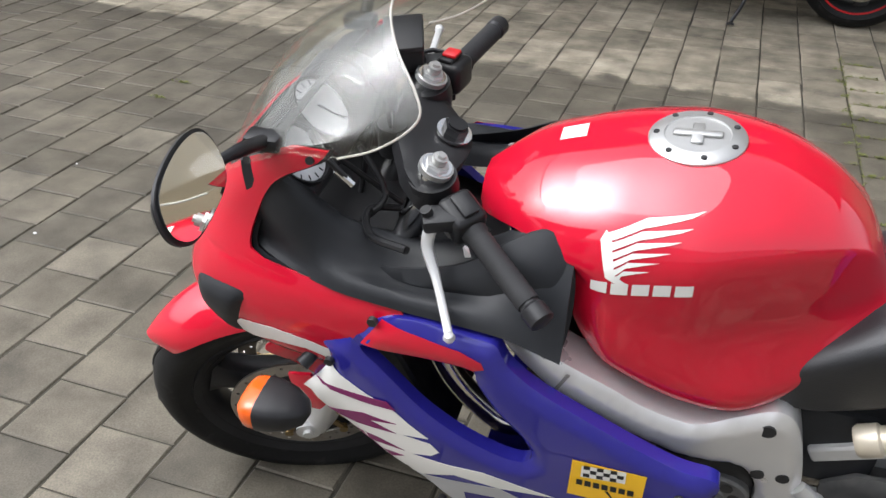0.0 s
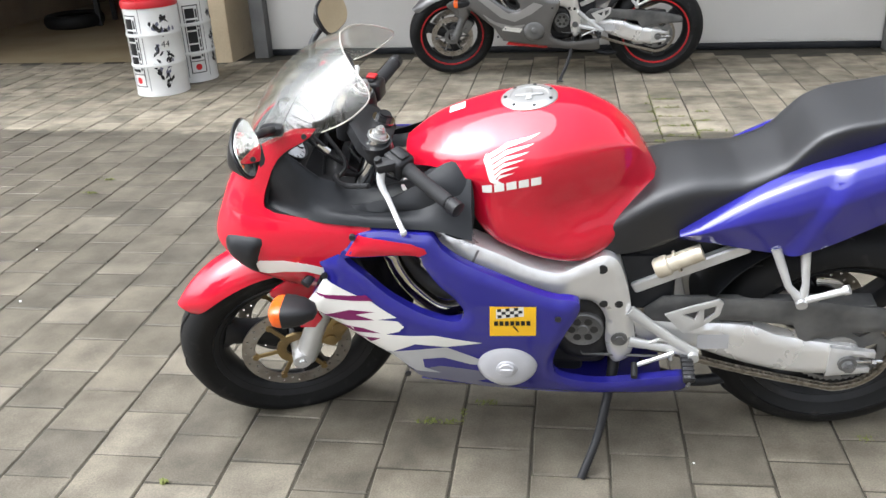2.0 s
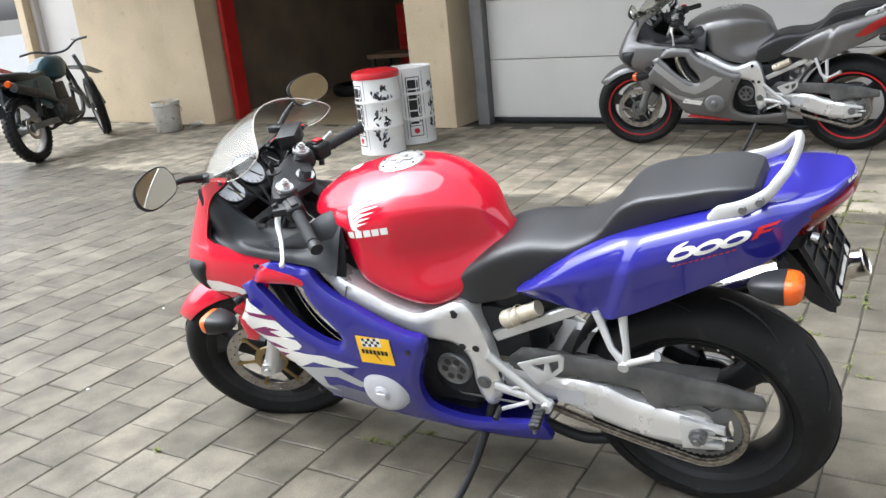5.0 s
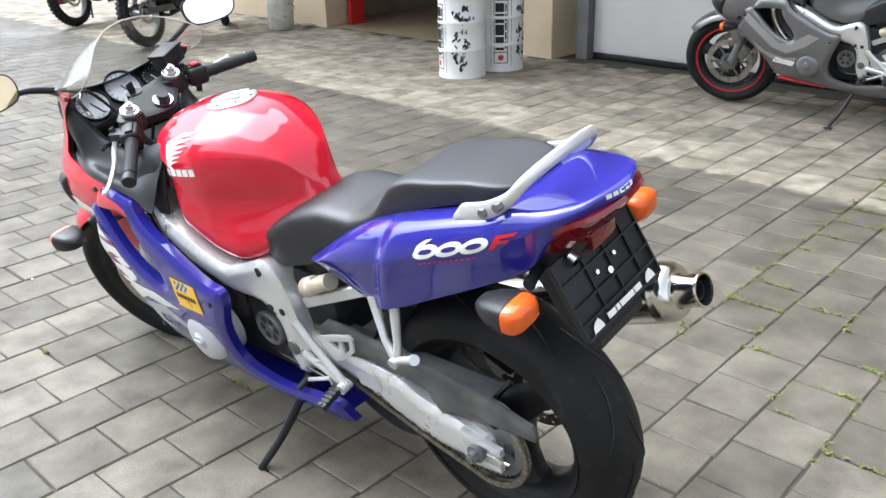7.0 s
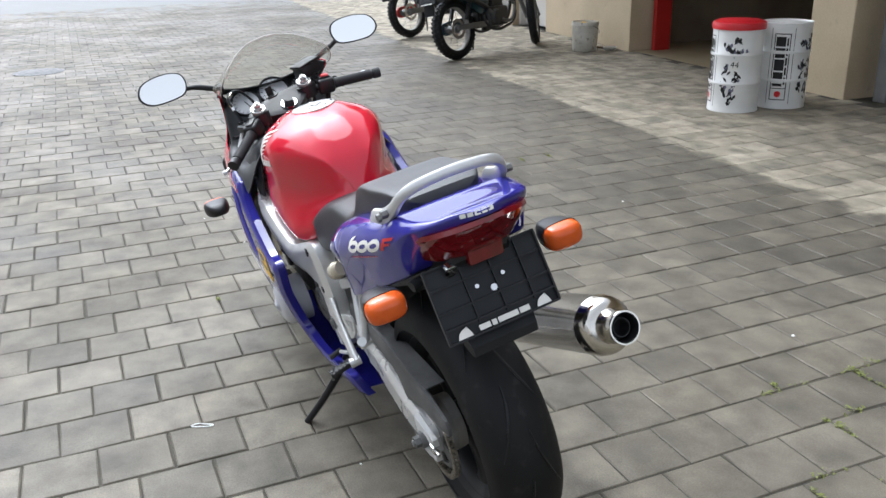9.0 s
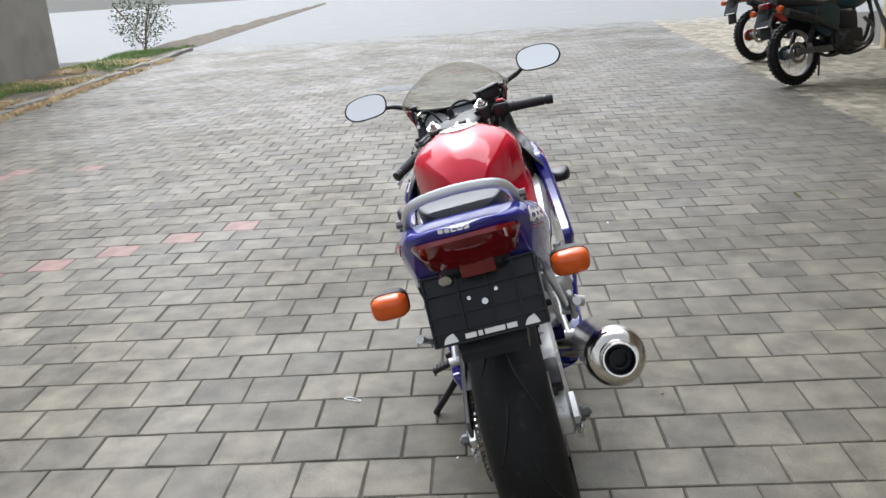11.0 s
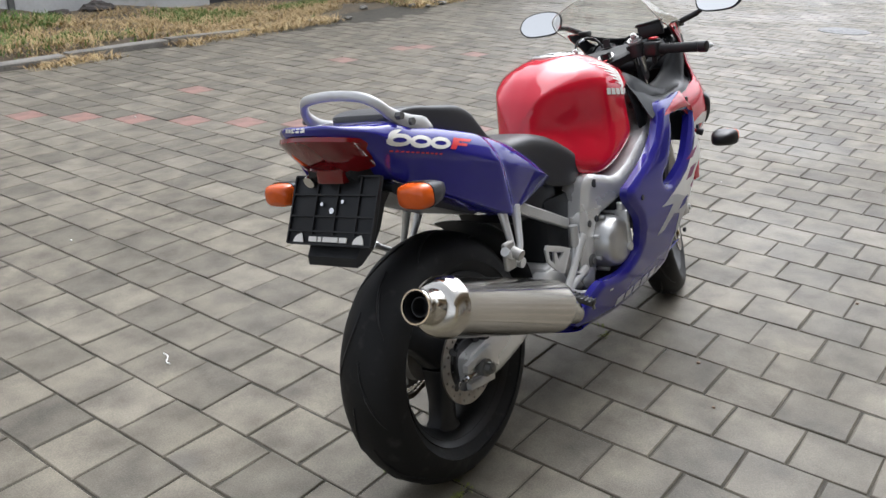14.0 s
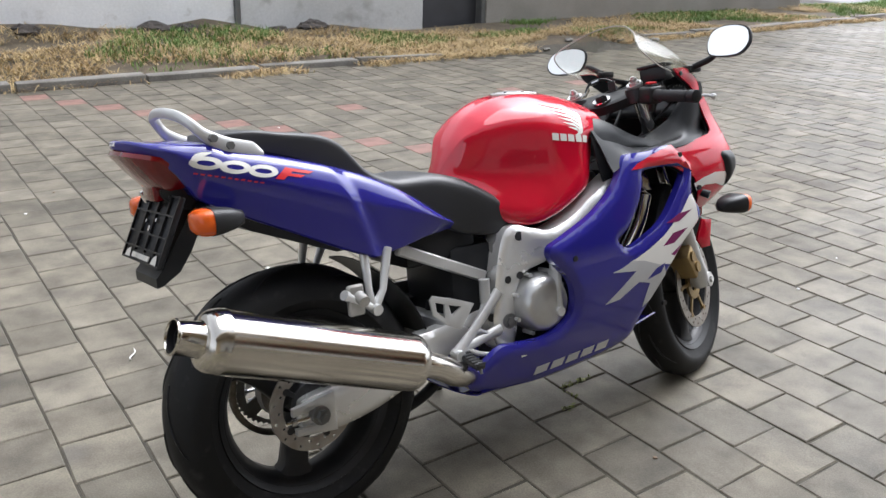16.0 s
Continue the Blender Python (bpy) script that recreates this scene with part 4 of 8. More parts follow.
def build_motorcycle(m, label, paint, steer, main):
    """One sports motorcycle. paint names its colours; main adds the markings of the red and blue one."""
    bike = thing("motorcycle", label, "motorcycle", m)
    body, lower, film = paint["body"], paint["lower"], paint["film"]
    P = lambda name, bm, mat, parent=bike, lab="": part(name, bm, mat, parent, lab)
    both = ((1, "left"), (-1, "right"))

    # wheels
    turn = steer_matrix(steer)
    for name, at, width, radius, mm in (("rear_wheel", Vector((0, 0, 0.315)), 0.18, 0.318, Matrix()), ("front_wheel", FRONT_AXLE, 0.12, 0.302, turn)):
        rim = P(name, rim_mesh(width), paint["rim"], bike, paint["rim_label"])
        rim.matrix_local = mm @ Matrix.Translation(at)
        P("hub", hub_mesh(), paint["rim"], rim)
        for k in range(3):
            P("spoke", spoke_mesh(k, 3), paint["rim"], rim)
        P("tyre", tyre(radius, width, 0.216), RUBBER, rim, "worn black road tyre with slanted grooves")
        if main:
            P("tread_groove", tread(radius, width, 9), BLACKFILM, rim)
        if paint.get("stripe"):
            P("rim_stripe", merge(*[lathe([(0.214, s * width * 0.36 - 0.004), (0.224, s * width * 0.36 - 0.004), (0.224, s * width * 0.36 + 0.004), (0.214, s * width * 0.36 + 0.004)], 48, closed=True) for s in (1, -1)]), paint["stripe"], rim, "red rim stripe")
        if name == "front_wheel":
            for s, _ in both:
                P("brake_disc", disc_mesh(0.148, 0.112, s * 0.062, 40), DISCSTEEL, rim, "drilled steel brake disc")
                P("disc_carrier", carrier_mesh(0.113, s * 0.062, 6), paint["caliper"], rim, "disc carrier")
        else:
            P("brake_disc", disc_mesh(0.11, 0.078, -0.085, 28), DISCSTEEL, rim, "drilled steel brake disc")
            P("disc_carrier", carrier_mesh(0.08, -0.085, 5), DARKMETAL, rim)
            teeth = [((0.115 if k % 2 else 0.109) * math.cos(2 * math.pi * k / 90), (0.1 if k % 2 else 0.094) * math.sin(2 * math.pi * k / 90)) for k in range(90)]
            hs = [[(0.09 * math.cos(2 * math.pi * (k + u) / 6), 0.09 * math.sin(2 * math.pi * (k + u) / 6)) for u in (-0.28, 0, 0.28)] + [(0.062 * math.cos(2 * math.pi * (k + u) / 6), 0.062 * math.sin(2 * math.pi * (k + u) / 6)) for u in (0.22, -0.22)] for k in range(6)]
            P("sprocket", sheet(teeth, lambda x, z: 0.11, hs, 0.006, 0.014, False), GREYMETAL, rim, "grey steel chain sprocket")
            P("cush_hub", lathe([(0, 0.05), (0.07, 0.05), (0.072, 0.075), (0.045, 0.112), (0, 0.112)], 28), DIRTYALU, rim)

    # fork, held by the steering
    ax = Vector((math.sin(radians(RAKE)), 0, -math.cos(radians(RAKE))))
    fork = P("fork", merge(*[rod(Vector((1.388, s * 0.098, 0.30)) - ax * 0.728, Vector((1.388, s * 0.098, 0.30)) - ax * 0.30, 0.0215, 20) for s, _ in both]), CHROME, bike, "chromed fork tubes")
    fork.matrix_local = turn
    for s, _ in both:
        foot = Vector((1.388, s * 0.098, 0.305))
        top = foot - ax * 0.36
        P("fork_leg", merge(tube([foot, foot - ax * 0.05, foot - ax * 0.1, foot - ax * 0.32, foot - ax * 0.33, top], [0.026, 0.032, 0.028, 0.029, 0.032, 0.03], 20), rod(foot + Vector((0.012, -s * 0.045, 0.013)), foot + Vector((0.012, s * 0.028, 0.013)), 0.024, 16), rod(foot + Vector((0.012, s * 0.02, 0.013)), foot + Vector((0.012, s * 0.036, 0.013)), 0.011, 6)), paint["slider"], fork, "fork slider")
        c = foot + Vector((-0.088, -s * 0.012, 0.09))
        cal = merge(box(-0.05, 0.05, -0.034, 0.034, -0.03, 0.03, 0.008, 2), *[rod((k * 0.024, -0.04, 0), (k * 0.024, 0.04, 0), 0.017, 14) for k in (-1, 1)])
        P("brake_caliper", moved(cal, Matrix.Translation(c) @ Matrix.Rotation(radians(52), 4, "Y")), paint["caliper"], fork, "brake caliper")
        capat = Vector((1.388, s * 0.098, 0.30)) - ax * 0.73
        P("fork_cap", merge(rod(capat + ax * 0.012, capat + ax * 0.004, 0.0245, 24), rod(capat + ax * 0.004, capat - ax * 0.003, 0.017, 6), rod(capat - ax * 0.004, capat - ax * 0.013, 0.0105, 16), rod(capat - ax * 0.013, capat - ax * 0.018, 0.0065, 6)), CAPALU, fork, "bright anodised fork cap")
    clampz = -ax * 0.70
    cm = Vector((1.388, 0, 0.30)) + clampz
    plan = [(0.05, 0), (0.04, 0.07), (0.034, 0.1), (0.01, 0.132), (-0.025, 0.125), (-0.03, 0.085), (-0.055, 0.04), (-0.068, 0), (-0.055, -0.04), (-0.03, -0.085), (-0.025, -0.125), (0.01, -0.132), (0.034, -0.1), (0.04, -0.07)]
    clamp = sheet(plan, lambda x, z: 0.0, (), 0.026, 0.012, pillow=0.004, soft=0.01)
    mm = Matrix(((1, 0, 0, 0), (0, 0, 1, 0), (0, 1, 0, 0), (0, 0, 0, 1)))
    P("top_clamp", moved(clamp, Matrix.Translation(cm) @ Matrix.Rotation(radians(-RAKE), 4, "Y") @ mm), SATIN, fork, "satin black upper fork clamp")
    st = cm + Vector((-0.035, 0, -0.01))
    P("stem_nut", merge(rod(st, st - ax * 0.018, 0.019, 6), rod(st - ax * 0.018, st - ax * 0.022, 0.014, 20)), SATIN, fork, "black steering stem nut")
    P("stem_washer", rod(st - ax * 0.002, st - ax * 0.007, 0.027, 24), CHROME, fork, "bright stem washer")
    P("ignition_lock", merge(rod(cm + Vector((0.055, 0, -0.03)), cm + Vector((0.05, 0, 0.022)), 0.022, 18), box(cm.x + 0.05, cm.x + 0.056, -0.012, 0.012, cm.z + 0.02, cm.z + 0.05, 0.002, 1)), SATIN, fork, "ignition lock with its key in")
    P("lower_clamp", moved(sheet(plan, lambda x, z: 0.0, (), 0.03, 0.016), Matrix.Translation(Vector((1.388, 0, 0.30)) - ax * 0.50) @ Matrix.Rotation(radians(-RAKE), 4, "Y") @ mm), DARKMETAL, fork)

    # handlebars
    for s, side in both:
        root = Vector((1.088, s * 0.122, 0.928))
        end = Vector((0.987, s * 0.303, 0.892))
        d = (end - root).normalized()
        bar = P("handlebar", merge(rod(root - d * 0.02, end, 0.011, 14), lathe([(0.0, -0.02), (0.034, -0.02), (0.036, 0), (0.034, 0.02), (0.0, 0.02)], 20, "Z", (1.106, s * 0.1, 0.93))), SATIN, fork)
        g0 = root + d * 0.066
        prof, pos = [], []
        for k in range(25):
            u = k / 24
            pos.append(g0 + d * (0.128 * u))
            prof.append(0.0185 if k in (0, 1) else 0.0158 + 0.0008 * (k % 2))
        P("grip", tube(pos, prof, 18), GRIP, bar, "ribbed black rubber grip")
        P("bar_end", tube([g0 + d * 0.128, g0 + d * 0.132, g0 + d * 0.136, g0 + d * 0.158, g0 + d * 0.16], [0.014, 0.014, 0.0175, 0.0175, 0.013], 18), SATIN, bar)
        sw = root + d * 0.04
        up = Vector((0.25, 0, 1)).normalized()
        swm = Matrix.Translation(sw) @ d.to_track_quat("X", "Z").to_matrix().to_4x4()
        P("switch_housing", moved(merge(box(-0.03, 0.026, -0.026, 0.024, -0.024, 0.026, 0.01, 3), box(-0.022, 0.018, -0.01, 0.014, 0.024, 0.032, 0.004, 2), rod((0, 0, -0.02), (-0.005, 0, -0.045), 0.009, 8)), swm), SATIN, bar, "black switch housing")
        if s > 0:
            P("switch_button", moved(merge(box(-0.012, 0.004, -0.029, -0.024, 0.002, 0.014, 0.002, 1), box(-0.018, 0.012, -0.03, -0.025, -0.016, -0.006, 0.003, 1)), swm), GREYMETAL, bar)
        else:
            P("switch_button", moved(box(-0.014, 0.012, -0.012, 0.012, 0.031, 0.038, 0.004, 2), swm), REDMARK, bar, "red engine stop switch")
        # lever: pivot ahead of the bar, blade sweeping outward, ball at its end
        pv = Vector((1.112, s * 0.165, 0.932))
        P("lever_perch", merge(box(pv.x - 0.055, pv.x + 0.012, pv.y - 0.018, pv.y + 0.018, pv.z - 0.011, pv.z + 0.013, 0.007, 2), rod(pv - up * 0.02, pv + up * 0.022, 0.008, 12), rod(root + d * 0.012, root + d * 0.034, 0.021, 18)), SATIN, bar)
        tip = Vector((1.1, 0.296, 0.845)) if s > 0 else Vector((1.085, -0.325, 0.885))
        q = [pv + Vector((0.0, s * 0.004, -0.004)), pv + Vector((0.008, s * 0.022, -0.03 if s > 0 else -0.012)), pv + (tip - pv) * 0.5 + Vector((0.006, -s * 0.012, -0.012)), tip + Vector((0.004, -s * 0.03, 0.008)), tip]
        P("lever", merge(bend([tuple(v) for v in q], [0.011 - 0.005 * min(1, i / 14) for i in range(26)], 26, 10, 0.7), moved(lathe([(0.0001, -0.0085), (0.006, -0.006), (0.0085, 0), (0.006, 0.006), (0.0001, 0.0085)], 14, "Z"), Matrix.Translation(tip))), ALU, bar, "polished alloy lever with a ball end")
        if s < 0:
            rz = Vector((1.137, -0.152, 0.982))
            P("brake_reservoir", moved(merge(box(-0.028, 0.028, -0.04, 0.04, -0.022, 0.02, 0.007, 2), box(-0.031, 0.031, -0.044, 0.044, 0.018, 0.028, 0.004, 2), box(-0.024, 0.024, -0.012, 0.012, -0.055, -0.02, 0.006, 1)), Matrix.Translation(rz)), SATIN, bar, "black brake fluid reservoir")

    # front mudguard, turns with the wheel
    rings = []
    for i in range(30):
        a = radians(142 - 110 * i / 29)
        e = 1 - abs(2 * i / 29 - 1) ** 6
        w = 0.072 * (0.35 + 0.65 * e) + 0.004
        ring = []
        for k in range(17):
            b = -1.25 + 2.5 * k / 16
            r = 0.315 + 0.018 * math.cos(b) - 0.05 * (1 - math.cos(b))
            ring.append(FRONT_AXLE + Vector((-r * math.cos(a), w * math.sin(b) / math.sin(1.25), r * math.sin(a))))
        rings.append(ring)
    fend = merge(thicken(loft(rings, False, False), 0.003))
    fm = P("front_mudguard", fend, paint["fender"], fork, paint["fender_label"])
    for s, _ in both:
        P("mudguard_stay", sheet([(1.43, 0.56), (1.30, 0.60), (1.31, 0.50), (1.325, 0.445), (1.345, 0.44), (1.385, 0.5)], lambda x, z: 0.088, (), 0.004, 0.014, side=s, pillow=0.008), paint["fender"], fm)

    # tank, seat, tail
    tank = P("fuel_tank", tank_mesh(), body, bike, paint["tank_label"])
    tree = BVHTree.FromObject(tank, bpy.context.evaluated_depsgraph_get())
    tank_top = [tree.ray_cast(Vector((0.735 + dx, dy, 1.4)), Vector((0, 0, -1))) for dx, dy in ((0, 0), (0.03, 0), (-0.03, 0))]
    slope = math.atan2(tank_top[1][0].z - tank_top[2][0].z, 0.06)
    capm = Matrix.Translation(tank_top[0][0] + Vector((0, 0, -0.002))) @ Matrix.Rotation(-slope, 4, "Y")
    cap = P("filler_cap", moved(merge(lathe([(0, 0.006), (0.042, 0.0045), (0.043, 0.0062), (0.0605, 0.0032), (0.0635, 0.0005), (0.0635, -0.012)], 48, "Z"), box(-0.032, 0.032, -0.007, 0.007, 0.005, 0.0095, 0.003, 2), box(-0.008, 0.008, -0.024, 0.024, 0.005, 0.009, 0.003, 2)), capm), CAPALU, tank, "round alloy filler cap with six screws")
    for k in range(7):
        a = k * math.pi / 3.5
        P("cap_screw", moved(rod((0.053 * math.cos(a), 0.053 * math.sin(a), 0.002), (0.053 * math.cos(a), 0.053 * math.sin(a), 0.0062), 0.0042, 8), capm), DARKMETAL, cap)
    seat_shape = ((0, 1.0), (0.45, 0.995), (0.78, 0.965), (0.94, 0.88), (1.0, 0.74), (1.0, 0.45), (0.985, 0.15), (0.96, 0.0), (0.8, -0.02), (0.4, -0.02))
    flat_shape = ((0, 1.0), (0.5, 0.997), (0.82, 0.985), (0.94, 0.95), (1.0, 0.84), (1.0, 0.5), (0.985, 0.2), (0.96, 0.0), (0.8, -0.02), (0.4, -0.02))
    blend = curve([(-0.2, 0.0), (0.1, 0.0), (0.24, 1.0), (0.6, 1.0)])
    round_shape, seat_shape = seat_shape, lambda x: [(a + (c - a) * blend(x), b + (d - b) * blend(x)) for (a, b), (c, d) in zip(flat_shape, round_shape)]
    P("seat", body_loft(-0.168, 0.612, 74, SEAT_TOP, SEAT_BOTTOM, SEAT_W, seat_shape), VINYL, bike, "stepped black vinyl seat")
    tail_shape = ((0, 1.0), (0.45, 0.998), (0.76, 0.975), (0.88, 0.92), (0.96, 0.8), (1.0, 0.66), (0.995, 0.58), (0.965, 0.4), (0.91, 0.14), (0.87, 0.0), (0.7, -0.01), (0.3, -0.01))
    tail_bm = body_loft(-0.343, 0.405, 110, TAIL_TOP, TAIL_BOTTOM, TAIL_W, tail_shape)
    for v in tail_bm.verts:
        g = v.co.x - 0.06 - 0.42 * (0.876 - v.co.z)
        step = min(max(g / 0.03, 0), 1) * (1 - 0.5 * min(max((g - 0.03) / 0.2, 0), 1))
        v.co.y -= math.copysign(0.015 * step * min(1, abs(v.co.y) / 0.12), v.co.y)
    tail = P("tail_cowl", tail_bm, lower, bike, paint["tail_label"])
    tail_tree = BVHTree.FromObject(tail, bpy.context.evaluated_depsgraph_get())

    # tail light: lens wrapped round the rear under the lip
    rings = []
    for i in range(33):
        u = i / 16 - 1
        y = 0.12 * math.sin(u * math.pi / 2)
        x = -0.347 + 0.098 * (1 - math.cos(u * math.pi / 2)) ** 1.2
        h = 0.09 * (1 - 0.62 * abs(u) ** 2.6)
        ztop = 0.938 - 0.028 * abs(u) ** 2
        rings.append([(x + 0.006, y, ztop), (x + 0.001, y, ztop - 0.008), (x + 0.028, y, ztop - h * 0.5), (x + 0.062, y, ztop - h + 0.006), (x + 0.07, y, ztop - h), (x + 0.1, y * 0.9, ztop - h + 0.01), (x + 0.055, y * 0.9, ztop)])
    tl = P("tail_light", loft(rings), TAILRED, bike, "wide dark red tail light")
    P("lens_tongue", box(-0.286, -0.24, -0.048, 0.03, 0.826, 0.872, 0.006, 2), TAILRED, tl)

    # undertail, number plate carrier
    under = P("undertail", loft([[(x, s * w, z) for s, w, z in ((1, w1, zt), (1, w0, zb), (-1, w0, zb), (-1, w1, zt))] for x, w1, w0, zt, zb in ((0.25, 0.09, 0.08, 0.70, 0.66), (0.1, 0.11, 0.09, 0.76, 0.66), (-0.1, 0.1, 0.08, 0.82, 0.74), (-0.2, 0.09, 0.08, 0.87, 0.80), (-0.25, 0.085, 0.075, 0.885, 0.81), (-0.275, 0.07, 0.06, 0.885, 0.84))]), BLACK, bike)
    P("rear_mudguard", loft([[(x, s * w, z) for s, z in ((1, zt), (1, zb), (-1, zb), (-1, zt))] for x, w, zt, zb in ((-0.16, 0.075, 0.83, 0.80), (-0.21, 0.085, 0.82, 0.765), (-0.235, 0.085, 0.79, 0.72), (-0.262, 0.08, 0.745, 0.68), (-0.30, 0.075, 0.685, 0.655), (-0.312, 0.072, 0.672, 0.652))]), BLACK, bike, "black plastic rear mudguard flap")
    lockat = Vector((-0.262, 0.066, 0.834))
    P("seat_lock", rod(lockat, lockat + Vector((-0.014, 0, -0.006)), 0.014, 18), CHROME, under, "round chromed seat lock")
    pm = Matrix.Translation((-0.287, -0.004, 0.768)) @ Matrix.Rotation(radians(26), 4, "Y")
    if main:
        holder = P("plate_holder", moved(box(0, 0.008, -0.125, 0.125, -0.075, 0.078, 0.0035, 2), pm), BLACK, bike, "empty black plastic number plate holder with a grid of ribs")
        ribs = [box(-0.006, 0.002, y - 0.0018, y + 0.0018, -0.052, 0.074, 0) for y in (-0.075, -0.0125, 0.05)]
        ribs += [box(-0.006, 0.002, -0.121, 0.121, z - 0.0018, z + 0.0018, 0) for z in (-0.045, -0.012, 0.035)]
        ribs += [box(-0.005, 0.002, s * 0.123 - 0.002, s * 0.123 + 0.002, -0.073, 0.076, 0) for s in (1, -1)] + [box(-0.005, 0.002, -0.123, 0.123, z - 0.002, z + 0.002, 0) for z in (-0.073, 0.076)]
        P("rib", moved(merge(*ribs), pm), SATIN, holder)
        [P("clip", moved(box(-0.009, 0.0, y - 0.012, y + 0.012, 0.07, 0.078, 0.002, 1), pm), SATIN, holder) for y in (-0.06, 0.06)]
        [P("screw", moved(rod((-0.0005, y, z), (-0.007, y, z), 0.007 if big else 0.0045, 10), pm), CHROME, holder, "bright plate screw") for y, z, big in ((-0.002, 0.0, True), (0.03, 0.014, False), (-0.03, 0.02, False))]
        bars = [box(-0.0055, -0.0035, y0, y1, -0.068, -0.057, 0) for y0, y1 in ((-0.056, -0.034), (-0.03, 0.014), (0.018, 0.028), (0.032, 0.056))]
        P("printed_bar", moved(merge(*bars), pm), WHITE, holder, "white printed dealer strip")
        for y in (-0.088, 0.088):
            P("printed_badge", moved(sheet([(y - 0.016, -0.07), (y + 0.016, -0.07), (y + 0.012, -0.06), (y + 0.005, -0.054), (y - 0.007, -0.05), (y - 0.013, -0.06)], lambda x, z: 0.0, (), 0.001, 0.01, False), pm @ Matrix.Translation((-0.0045, 0, 0)) @ Matrix.Rotation(radians(90), 4, "Z")), WHITE, holder)

    # indicators
    def indicator(root, tip, front):
        d = (tip - root).normalized()
        ob = P("indicator", tube([root, root + d * 0.02, root + d * 0.05], [0.013, 0.0105, 0.012], 12), BLACK, bike, "black stalked indicator with an amber lens")
        fwd = 1 if front else -1
        # the shell tapers towards the side away from the lens
        rings = []
        for k, (u, ry, rz) in enumerate(((-0.075, 0.004, 0.004), (-0.068, 0.02, 0.014), (-0.045, 0.034, 0.022), (-0.02, 0.041, 0.0265), (0.0, 0.043, 0.0285))):
            ring = []
            for j in range(20):
                b = 2 * math.pi * j / 20
                c, s_ = math.cos(b), math.sin(b)
                ring.append((fwd * u, math.copysign(abs(c) ** 0.6, c) * ry, math.copysign(abs(s_) ** 0.6, s_) * rz))
            rings.append(ring)
        shell = loft(rings)
        rings = []
        for u, k in ((0.0, 1.0), (0.012, 1.0), (0.022, 0.93), (0.03, 0.72), (0.034, 0.35)):
            ring = []
            for j in range(20):
                b = 2 * math.pi * j / 20
                c, s_ = math.cos(b), math.sin(b)
                ring.append((fwd * u, math.copysign(abs(c) ** 0.6, c) * 0.0415 * k, math.copysign(abs(s_) ** 0.6, s_) * 0.027 * k))
            rings.append(ring)
        lens = loft(rings)
        place = Matrix.Translation(tip + d * 0.036)
        P("shell", moved(shell, place), SATIN, ob)
        P("lens", moved(lens, place), AMBER, ob, "amber lens")

    for s, _ in both:
        indicator(Vector((-0.205, s * 0.085, 0.806)), Vector((-0.225, s * 0.166, 0.796)), False)
        indicator(Vector((1.235, s * 0.2, 0.66)), Vector((1.278, s * 0.276, 0.63)), True)

    # grab rail
    rail = [(-0.075, 0.13, 0.904), (-0.11, 0.13, 0.916), (-0.15, 0.128, 0.932), (-0.19, 0.12, 0.957), (-0.212, 0.106, 0.982), (-0.228, 0.075, 0.999), (-0.234, 0, 1.006)]
    rail = rail + [(x, -y, z) for x, y, z in rail[-2::-1]]
    pth = [Vector(p) for p in spline(rail, 60)]
    rings = []
    for i, p in enumerate(pth):
        d = (pth[min(i + 1, 59)] - pth[max(i - 1, 0)]).normalized()
        sx = d.cross(Vector((0.3, 0, 1))).normalized()
        uz = sx.cross(d)
        t = abs(2 * i / 59 - 1)
        w, h = 0.008 + 0.003 * t, (0.011 + 0.016 * max(0, (t - 0.45) / 0.55)) * min(1, 0.3 + 6 * (1 - t))
        ring = []
        for k in range(12):
            b = 2 * math.pi * k / 12
            c, s_ = math.cos(b), math.sin(b)
            ring.append(p + sx * math.copysign(abs(c) ** 0.7, c) * w + uz * math.copysign(abs(s_) ** 0.7, s_) * h)
        rings.append(ring)
    gr = P("grab_rail", loft(rings), ALU, bike, "silver cast alloy pillion grab rail")
    for s in (1, -1):
        for x, z in ((-0.145, 0.931), (-0.179, 0.949)):
            P("rail_bolt", rod((x, s * 0.128, z), (x, s * 0.145, z), 0.009, 6), GREYMETAL, gr)

    # frame: one beam and pivot plate each side
    fr_out = [(1.023, 0.838), (0.981, 0.800), (0.936, 0.752), (0.884, 0.735), (0.806, 0.696), (0.745, 0.657), (0.674, 0.629), (0.626, 0.639), (0.572, 0.653), (0.539, 0.628), (0.516, 0.549), (0.503, 0.461), (0.496, 0.392), (0.511, 0.336), (0.547, 0.325), (0.567, 0.389), (0.568, 0.468), (0.597, 0.524), (0.650, 0.546), (0.726, 0.581), (0.832, 0.639), (0.931, 0.700), (1.034, 0.769)]
    fr_y = curve([(0.48, 0.15), (0.55, 0.156), (0.62, 0.172), (0.7, 0.196), (0.85, 0.208), (0.95, 0.18), (1.05, 0.11)])
    for s, side in both:
        fb = P("frame_beam", sheet(fr_out, lambda x, z: fr_y(x), (), 0.06, 0.013, pillow=0.014, soft=0.018, side=s), POLISHED, bike, "brushed silver alloy frame beam")
        bolts = [rod((x, s * (fr_y(x) + 0.008), z), (x, s * (fr_y(x) + 0.0155), z), r, 14) for x, z, r in ((0.578, 0.626, 0.012), (0.574, 0.524, 0.010), (0.538, 0.518, 0.010))]
        for b in bolts:
            P("frame_bolt", b, DARKMETAL, fb)
        P("weld_seam", sheet([(0.850, 0.718), (0.855, 0.719), (0.878, 0.670), (0.873, 0.668)], lambda x, z: fr_y(x) + 0.0145, (), 0.002, 0.006, False, side=s), DIRTYALU, fb)
